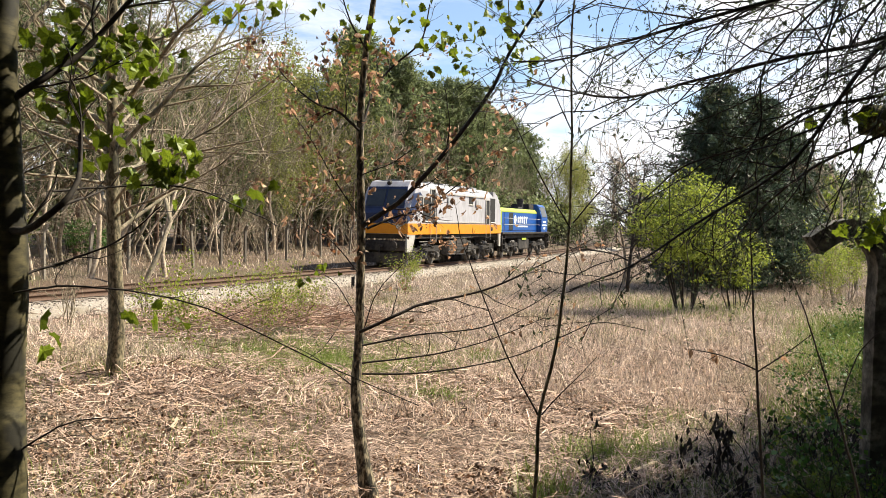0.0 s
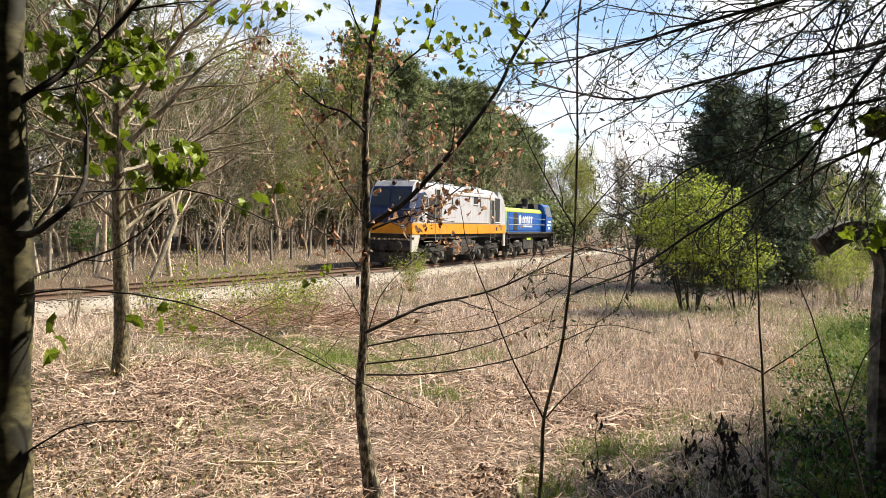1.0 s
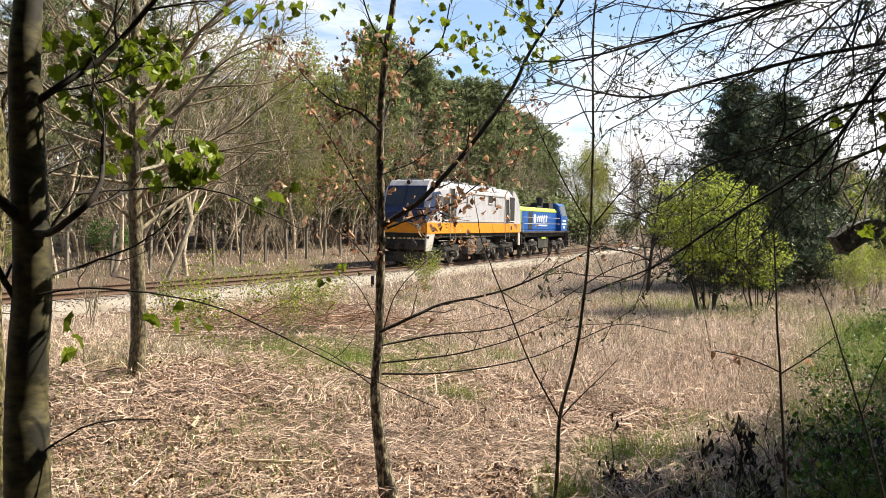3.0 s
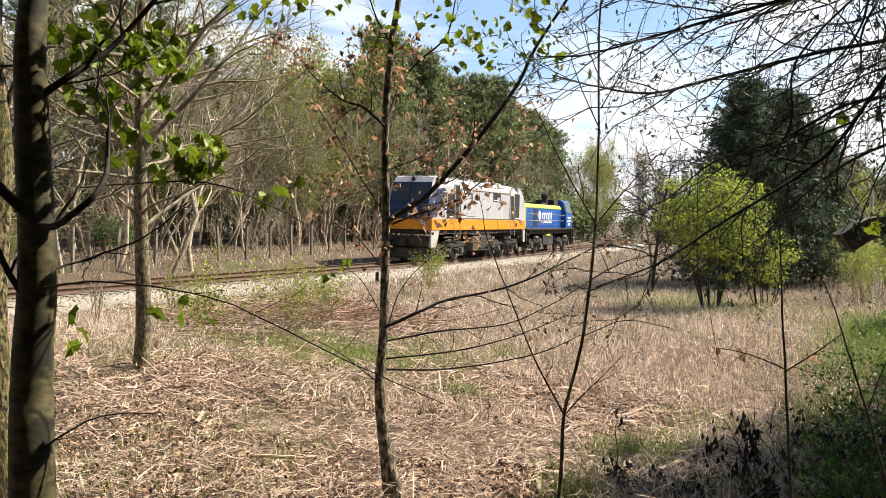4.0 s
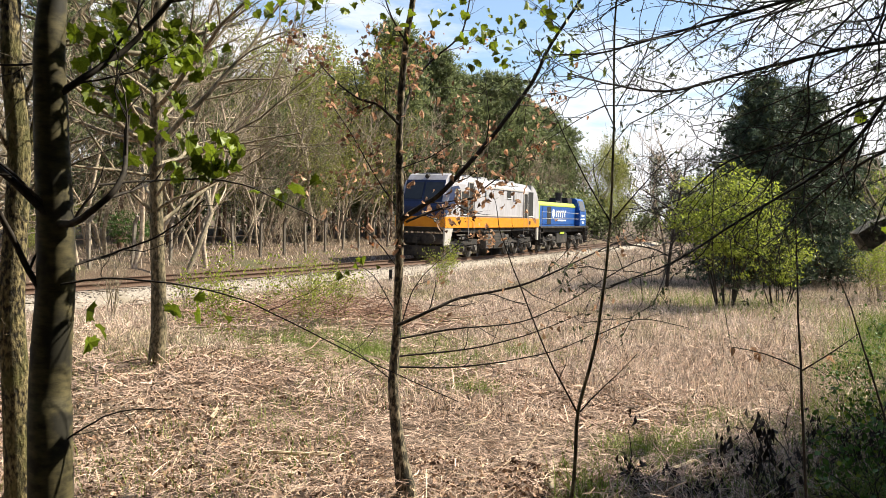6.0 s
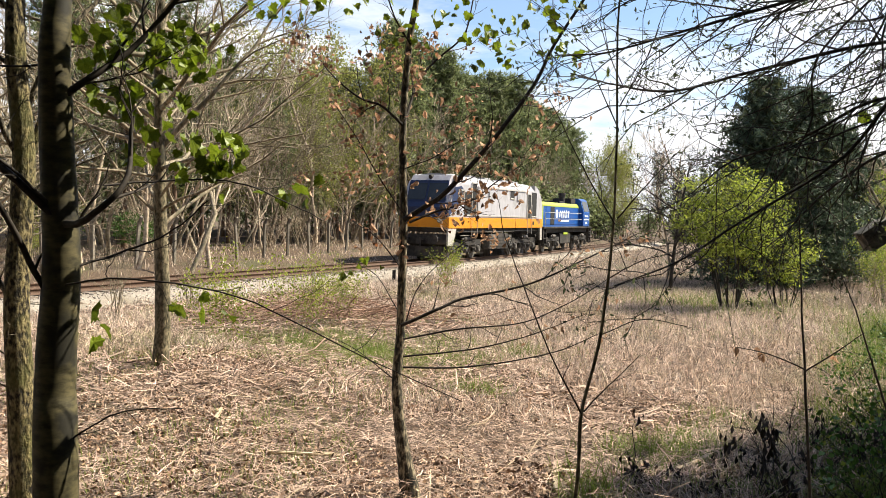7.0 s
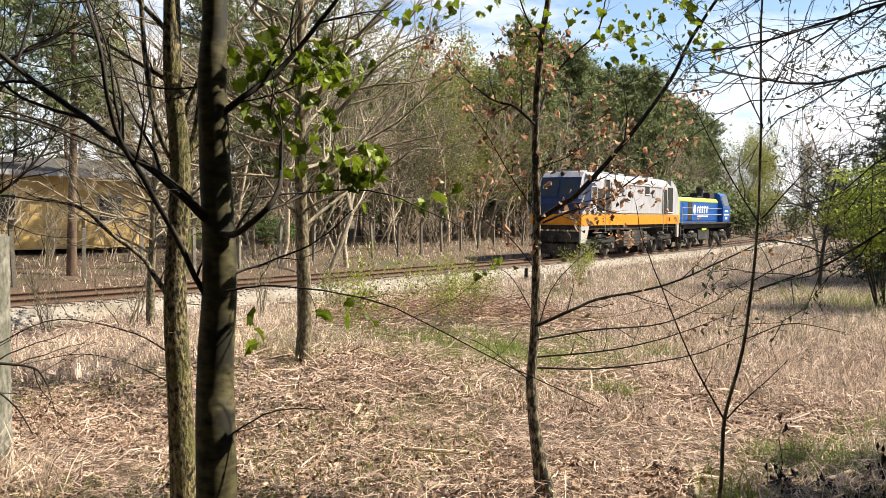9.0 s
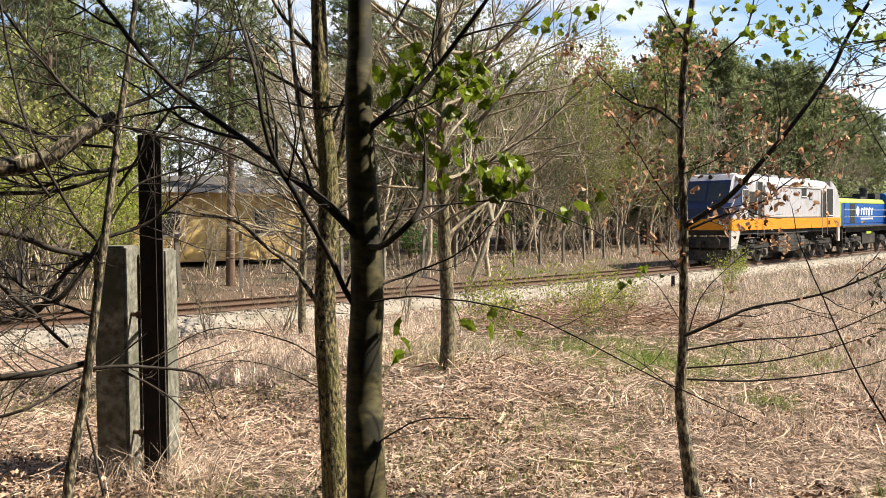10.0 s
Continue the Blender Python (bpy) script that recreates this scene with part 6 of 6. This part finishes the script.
for k in range(420):
    a, q = rng.uniform(0, 6.28), rng.normal(0, 1, 2)
    c = np.array((-3.2 + q[0] * 1.5, 17.0 + q[1] * 0.8))
    L = rng.uniform(0.6, 2.2)
    z0 = float(ground(*c)) + 0.5 * math.exp(-(q @ q) / 2) * rng.uniform(0.1, 1.0)
    d = np.array((math.cos(a), math.sin(a) * 0.6, rng.normal(0.05, 0.2)))
    p = np.array((*c, z0)) + np.linspace(-0.5, 0.5, 4)[:, None] * d * L + rng.normal(0, 0.03, (4, 3))
    p[:, 2] = np.maximum(p[:, 2], ground(p[:, 0], p[:, 1]) + 0.01)
    paths.append((p, np.linspace(0.0075, 0.003, 4) * rng.uniform(0.6, 1.5), 4))
for p in paths[:90]:
    put_tubes("stick", [p], M_REDTWIG, pile)
tagged(put_tubes("brush", paths[90:], M_REDTWIG, pile), kind="stuff")

for k in range(16):
    x, y, a, L = rng.uniform(-10, -4), rng.uniform(10.5, 15.5), rng.normal(0.2, 0.5), rng.uniform(0.5, 1.6)
    p = np.array([(x + math.cos(a) * s * L, y + math.sin(a) * s * L, 0) for s in np.linspace(-0.5, 0.5, 6)])
    p[:, 2] = ground(p[:, 0], p[:, 1]) + 0.06 + rng.uniform(0, 0.08)
    pole = put_tubes("fallen_pole", [(p, np.linspace(0.02, 0.01, 6), 7)], M_WOODPALE, None)
    tagged(pole, "pale fallen pole lying in the litter", "wood", "fallen poles")
for x, y, a, L in ((-2.26, 6.95, 1.75, 0.5), (-1.3, 6.0, 0.15, 0.55), (0.55, 5.6, 1.5, 0.28), (2.2, 11.2, 0.05, 0.9), (1.75, 6.6, 0.95, 0.7), (4.06, 11.5, 1.5, 0.4)):
    bm = B()
    box(bm, (0, 0, 0), (L, 0.035, 0.02), 0.006)
    box(bm, (L * 0.3, 0.012, 0.004), (L * 0.4, 0.02, 0.022), 0.004)
    me = bpy.data.meshes.new("splinter")
    bm.to_mesh(me)
    bm.free()
    me.materials.append(M_WOODPALE)
    ob = new("splinter", me)
    ob.matrix_world = Matrix.Translation((x, y, float(ground(x, y)) + 0.07)) @ Matrix.Rotation(a, 4, "Z") @ Matrix.Rotation(0.06, 4, "Y")
    tagged(ob, "pale split piece of wood on the ground", "wood", "split wood")


def field(rng, n, x0, x1, y0, y1, power=1.0):
    """Places spread over a stretch of field, denser toward y0."""
    y = y0 + (y1 - y0) * rng.uniform(0, 1, n) ** power
    lo, hi = np.maximum(x0, -1.15 * y - 1.5), np.minimum(x1, 0.62 * y + 1.2)
    return np.column_stack([lo + (hi - lo) * rng.uniform(0, 1, n), y])


def patchy(xy, scale, seed):
    """A soft patch pattern from 0 to 1."""
    return np.array([noise.noise(Vector((a * scale, b * scale, seed))) for a, b in xy]) * 0.5 + 0.5


def lay(name, xy, v, f, material, label, category):
    return tagged(make(name, v, f, material), label, category, kind="stuff")


def lying(rng, xy, length, width, lift):
    """Stalks that lie about, each a bent flat strip."""
    n = len(xy)
    a = rng.uniform(0, 6.28, n)
    L = length * rng.uniform(0.4, 1.4, n)
    b = a + rng.normal(0, 0.35, n)
    x, y = xy.T
    lump = np.clip(np.sin(5.3 * x + 2.2 * np.sin(1.9 * y)) * np.sin(4.4 * y + 1.7 * np.sin(2.7 * x)) + 0.5 * np.sin(13 * x + 4 * y) * np.sin(11 * y - 5 * x), 0, 1.3)
    z = ground(x, y) + lift * (0.45 + 1.1 * lump) * rng.uniform(0, 1, n) ** 2
    t1, t2 = rng.normal(0.05, 0.3, n), rng.normal(-0.1, 0.33, n)
    p1 = np.column_stack([xy, z])
    p0 = p1 - np.column_stack([np.cos(a) * L / 2, np.sin(a) * L / 2, t1 * L / 2])
    p2 = p1 + np.column_stack([np.cos(b) * L / 2, np.sin(b) * L / 2, t2 * L / 2])
    for p in (p0, p2):
        p[:, 2] = np.maximum(p[:, 2], ground(p[:, 0], p[:, 1]) + 0.004)
    w = width * rng.uniform(0.5, 1.5, n)
    roll = rng.uniform(-0.9, 0.9, n)
    s = np.column_stack([-np.sin(a) * np.cos(roll), np.cos(a) * np.cos(roll), np.sin(roll)]) * w[:, None]
    v = np.stack([p0 - s, p0 + s, p1 + s, p1 - s, p2 + s * 0.4, p2 - s * 0.4], 1)
    f = np.array([(0, 1, 2, 3), (3, 2, 4, 5)])[None] + (np.arange(n) * 6)[:, None, None]
    return v.reshape(-1, 3), f.reshape(-1, 4)


rng = np.random.default_rng(21)
xy = field(rng, 185000, -11, 6, 2.4, 14, 1.15)
xy = xy[rng.uniform(0, 1, len(xy)) < step(2.2, 5.0, xy[:, 1] + 0.5 * np.sin(1.7 * xy[:, 0]))]
dim = step(-0.2, 1.2, xy[:, 0]) * (1 - step(4.2, 6.2, xy[:, 1] - 0.25 * xy[:, 0]))
xy = xy[rng.uniform(0, 1, len(xy)) > dim * 0.5]
v, f = lying(rng, xy, 0.165, 0.0027, 0.17)
lay("straw_litter", xy, v, f, M_STRAW, "thick layer of dry broken straw and reed", "straw")
xy = field(rng, 52000, -16, 14, 8, 26, 1.0)
v, f = lying(rng, xy, 0.32, 0.0065, 0.16)
lay("straw_litter", xy, v, f, M_STRAW, "matted dry straw over the field", "straw")
xy = field(rng, 1500, -12, 5, 2.5, 15, 1.2)
xy = xy[(xy[:, 0] < 0.3) | (xy[:, 1] > 6)]
v, f = lying(rng, xy, 0.45, 0.0035, 0.13)
lay("reed_litter", xy, v, f, M_REED, "pale dry reed stalks lying about", "reed")
xy = field(rng, 66000, -9, 5, 2.4, 11, 1.1)
keep = (patchy(xy, 0.5, 3.0) > 0.42) & ((xy[:, 1] < 7.6) | (rng.uniform(0, 1, len(xy)) < 0.4))
xy = xy[keep]
v, f = scatter(LEAF_V, LEAF_F, np.column_stack([xy, ground(xy[:, 0], xy[:, 1]) + rng.uniform(0.01, 0.09, len(xy))]), rng.uniform(0.02, 0.05, len(xy)), turns(rng, len(xy), 0.2))
lay("leaf_litter", xy, v, f, M_LITTER, "fallen brown leaves among the straw", "leaves")
xy = field(rng, 14000, -9, 5, 2.2, 11, 1.2)
xy = xy[patchy(xy, 0.9, 5.0) > 0.5]
v, f = scatter(LEAF_V * (1.2, 1, 1), LEAF_F, np.column_stack([xy, ground(xy[:, 0], xy[:, 1]) + rng.uniform(0.03, 0.12, len(xy))]), rng.uniform(0.014, 0.034, len(xy)), turns(rng, len(xy), 0.2))
lay("leaf_litter", xy, v, f, M_CRUMB, "dark rotting leaf crumbs among the straw", "leaves")
# dark leaf litter; its dark colour also stands in for shade missing here
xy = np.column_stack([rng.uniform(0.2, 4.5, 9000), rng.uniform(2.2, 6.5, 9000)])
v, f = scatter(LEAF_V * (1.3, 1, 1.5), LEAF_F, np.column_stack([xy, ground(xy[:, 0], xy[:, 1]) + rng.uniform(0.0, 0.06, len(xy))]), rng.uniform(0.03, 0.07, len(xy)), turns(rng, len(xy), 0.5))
lay("leaf_litter", xy, v, f, M_CRUMB, "dark leaf litter that also deepens the shade on the bank", "leaves")
xy = np.column_stack([rng.uniform(-9, 6, 16000), rng.uniform(-7, 2.4, 16000)])
v, f = scatter(LEAF_V * (1.3, 1, 1.2), LEAF_F, np.column_stack([xy, ground(xy[:, 0], xy[:, 1]) + rng.uniform(0.0, 0.05, len(xy))]), rng.uniform(0.03, 0.08, len(xy)), turns(rng, len(xy), 0.5))
lay("leaf_litter", xy, v, f, M_LITTER, "brown leaf litter on the path under the trees", "leaves")
# standing dry grass in the field's middle
xy = field(rng, 120000, -13, 15, 8, 34, 1.1)
keep = (patchy(xy, 0.22, 9.0) + 0.35 * step(-3, 3, xy[:, 0]) * step(8, 13, xy[:, 1]) > 0.55) & (behind(xy[:, 0], xy[:, 1]) < -2.1)
xy = xy[keep]
v, f = blades(rng, xy, ground(xy[:, 0], xy[:, 1]) - 0.01, 0.30, 0.005, 0.45, 0.7)
lay("dry_grass", xy, v, f, M_DRYGRASS, "standing tan dry grass in the field", "grass")
xy = np.column_stack([rng.uniform(-22, 40, 60000), rng.uniform(12, 90, 60000)])
o = behind(xy[:, 0], xy[:, 1])
xy = xy[((o > 2.1) & (o < 12)) | ((o < -2.1) & (xy[:, 1] > 26))]
v, f = blades(rng, xy, ground(xy[:, 0], xy[:, 1]) - 0.01, 0.34, 0.010, 0.5, 0.7)
lay("dry_grass", xy, v, f, M_DRYGRASS, "tan dry grass along the railway", "grass")
xy = np.column_stack([rng.uniform(-22, 14, 60000), rng.uniform(10, 75, 60000)])
o = behind(xy[:, 0], xy[:, 1])
xy = xy[(o < -1.55) & (o > -3.4) & (patchy(xy, 0.5, 4.0) > 0.42)]
v, f = blades(rng, xy, ground(xy[:, 0], xy[:, 1]) - 0.01, 0.3, 0.007, 0.45, 0.7)
lay("dry_grass", xy, v, f, M_DRYGRASS, "dry grass growing over the ballast's edge", "grass")
# green grass: tufts and a haze
xy = field(rng, 60000, -9, 14, 4, 30, 1.1)
keep = patchy(xy, 0.33, 17.0) > 0.565
xy = xy[keep]
v, f = blades(rng, xy, ground(xy[:, 0], xy[:, 1]) - 0.01, 0.15, 0.0035, 0.35, 0.5)
lay("green_grass", xy, v, f, M_GRASS, "thin fresh grass coming through the straw", "grass")


xy = np.column_stack([rng.normal(6.4, 1.5, 2600), rng.normal(22.6, 2.0, 2600)])
v, f = blades(rng, xy, ground(xy[:, 0], xy[:, 1]) - 0.01, 0.26, 0.008, 0.4, 0.6)
lay("green_grass", xy, v, f, M_GRASS, "rough green grass under the bush and little tree", "grass")


xy = np.column_stack([rng.normal(-2.4, 1.5, 5500), rng.normal(12.2, 1.0, 5500)])
xy = xy[patchy(xy, 0.8, 6.0) > 0.45]
v, f = blades(rng, xy, ground(xy[:, 0], xy[:, 1]) - 0.01, 0.2, 0.0042, 0.4, 0.6)
lay("green_grass", xy, v, f, M_GRASS, "patch of yellow-green grass behind the straw heap", "grass")


def tuft(x, y, n, spread, h):
    q = np.column_stack([rng.normal(x, spread, n), rng.normal(y, spread, n)])
    v, f = blades(rng, q, ground(q[:, 0], q[:, 1]) - 0.01, h, 0.0035, 0.4, 0.6)
    tagged(make("grass_tuft", v, f, M_GRASS), "tuft of fresh green grass in the straw", "grass", "green tufts", "stuff")


for x, y, n, s, h in ((0.59, 12.4, 260, 0.14, 0.3), (0.0, 9.4, 260, 0.18, 0.22), (0.75, 5.2, 160, 0.1, 0.35), (2.6, 8.6, 300, 0.3, 0.2), (-1.9, 12.6, 300, 0.35, 0.25), (1.5, 7.2, 260, 0.25, 0.22),
                      (5.5, 9.6, 700, 0.4, 0.55), (6.2, 10.4, 700, 0.45, 0.6), (3.1, 5.0, 260, 0.3, 0.3), (2.7, 4.2, 260, 0.3, 0.3), (-0.8, 11.5, 500, 0.6, 0.2), (-2.3, 11.9, 500, 0.6, 0.2), (0.9, 12.6, 400, 0.7, 0.2), (-2.6, 13.5, 600, 0.6, 0.25), (-1.5, 12.8, 600, 0.6, 0.22), (-3.8, 13.2, 500, 0.6, 0.25), (-0.3, 13.6, 400, 0.5, 0.22), (2.2, 3.8, 300, 0.2, 0.35)) + ((2.5, 5.5, 260, 0.16, 0.3), (2.85, 5.7, 300, 0.16, 0.34), (1.85, 5.55, 160, 0.16, 0.22), (3.2, 7.4, 260, 0.2, 0.28), (3.6, 8.3, 260, 0.2, 0.28), (1.6, 6.9, 200, 0.22, 0.2), (2.0, 7.6, 220, 0.25, 0.2), (4.6, 7.6, 500, 0.4, 0.4), (4.2, 9.0, 350, 0.3, 0.35), (5.2, 10.9, 500, 0.35, 0.45), (5.9, 12.0, 600, 0.4, 0.5), (6.7, 13.4, 700, 0.45, 0.55), (7.4, 14.8, 800, 0.5, 0.6), (8.3, 16.4, 800, 0.5, 0.6), (9.3, 18.4, 700, 0.6, 0.5)):
    tuft(x, y, n, s, h)


# brambles and low green growth on the bank
def low_shrub(name, x, y, r, h, leaves, size, leaf, seed, label, stems=14, bark=M_TWIG, shape=LEAF_V * (1.3, 1, 1), hang=False):
    g = np.random.default_rng(seed)
    t = thing(name, Matrix(), label, "shrub", "low growth")
    out = []
    for k in range(stems):
        a = g.uniform(0, 6.28)
        p = np.array((x + g.normal(0, r * 0.4), y + g.normal(0, r * 0.4), 0))
        p[2] = ground(p[0], p[1]) - 0.03
        grow(g, p, (math.cos(a) * 0.7, math.sin(a) * 0.7, 0.8), h * g.uniform(0.7, 1.4), 0.006, 2, 3, out, kids=6, shrink=0.6, rise=-0.05, wander=0.25)
    tagged(put_tubes("stem_tangle", out, bark, t), kind="stuff")
    tips = np.vstack([p[0][1:] for p in out])
    q = tips[g.integers(0, len(tips), leaves)] + g.normal(0, size, (leaves, 3))
    rot = turns(g, leaves, 0.3)
    if hang:
        tips = tips[g.integers(0, len(tips), 15)]
        q = tips[g.integers(0, 15, leaves)] + g.normal(0, 0.035, (leaves, 3))
        a, e = g.uniform(0, 6.28, leaves), g.normal(0.5, 0.35, leaves)
        down = np.stack([np.cos(a) * np.sin(e), np.sin(a) * np.sin(e), -np.cos(e)], 1)
        side = np.stack([-np.sin(a), np.cos(a), np.zeros(leaves)], 1)
        rot = np.stack([side, down, np.cross(side, down)], 2)
    v, f = scatter(shape, LEAF_F, q, g.uniform(0.4, 1.4, leaves) * size, rot)
    tagged(make("foliage", v, f, leaf, t), kind="stuff")


xy = np.column_stack([rng.uniform(0.4, 6.5, 26000), rng.uniform(3.0, 11.0, 26000)])
xy = xy[(xy[:, 0] > 0.42 * xy[:, 1] - 1.2 + rng.normal(0, 0.25, len(xy))) & (patchy(xy, 0.9, 2.0) > 0.4)]
v, f = blades(rng, xy, ground(xy[:, 0], xy[:, 1]) - 0.01, 0.26, 0.0032, 0.65, 0.9)
lay("dry_grass", xy, v, f, M_DRYGRASS, "tangled dry grass on the overgrown bank", "grass")
for k, (x, y, r, h, n, sz, mt) in enumerate((
        (3.2, 5.8, 0.5, 0.6, 900, 0.05, M_BRAMBLE), (3.9, 7.0, 0.6, 0.6, 900, 0.05, M_BRAMBLE), (4.8, 8.6, 0.6, 0.6, 800, 0.05, M_BRAMBLE), (3.4, 6.8, 0.5, 0.5, 600, 0.05, M_LEAF), (2.6, 5.4, 0.35, 0.35, 400, 0.04, M_LEAF),
        (2.9, 5.2, 0.4, 0.45, 900, 0.05, M_BRAMBLE), (3.0, 6.2, 0.4, 0.35, 800, 0.045, M_BRAMBLE), (3.5, 7.5, 0.45, 0.4, 800, 0.045, M_BRAMBLE), (2.7, 5.0, 0.35, 0.35, 800, 0.045, M_BRAMBLE), (4.0, 8.1, 0.4, 0.3, 600, 0.045, M_BRAMBLE),
        (4.6, 9.6, 0.5, 0.45, 800, 0.05, M_BRAMBLE), (5.4, 10.8, 0.5, 0.5, 800, 0.055, M_BRAMBLE), (6.4, 12.3, 0.6, 0.55, 900, 0.06, M_BRAMBLE), (7.3, 14.0, 0.6, 0.6, 900, 0.065, M_BRAMBLE), (8.2, 15.6, 0.7, 0.65, 900, 0.07, M_BRAMBLE))):
    low_shrub("bramble", x, y, r, h, int(n * (0.42 if y < 9 else 0.8)), sz * (0.9 if y < 9 else 0.75), mt, 200 + k, "low tangled bramble with small green leaves")
slab = part("bank_slab", B(), M_SHADECONC, None)
bm = B()
prism(bm, [(-0.2, -0.12), (0.17, -0.14), (0.2, 0.11), (-0.16, 0.13)], "z", -0.2, 0.12, 0.012)
bm.to_mesh(slab.data)
bm.free()
slab.matrix_world = pose(6.1, 12.9, float(ground(6.1, 12.9)) + 0.05, 4, 3, 20)
tagged(slab, "dark broken concrete slab half sunk in the bank", "slab")
for k, (x, y, r, h, n) in enumerate(((1.05, 5.8, 0.10, 0.42, 70), (2.1, 5.6, 0.12, 0.6, 80), (2.25, 5.9, 0.12, 0.55, 80), (2.5, 6.2, 0.12, 0.5, 70), (2.75, 6.0, 0.15, 0.5, 70),
                                     (3.0, 6.6, 0.15, 0.5, 60), (1.6, 5.4, 0.2, 0.22, 50), (1.9, 5.4, 0.15, 0.35, 60), (1.3, 5.4, 0.25, 0.16, 40), (2.9, 7.2, 0.15, 0.4, 40))):
    low_shrub("withered_plant", x, y, r, h, n, 0.075, M_DARKLEAF, 230 + k, "withered plant with shrivelled blackish leaves", stems=4, shape=LEAF_V * (0.62, 1, 2.6), hang=True)
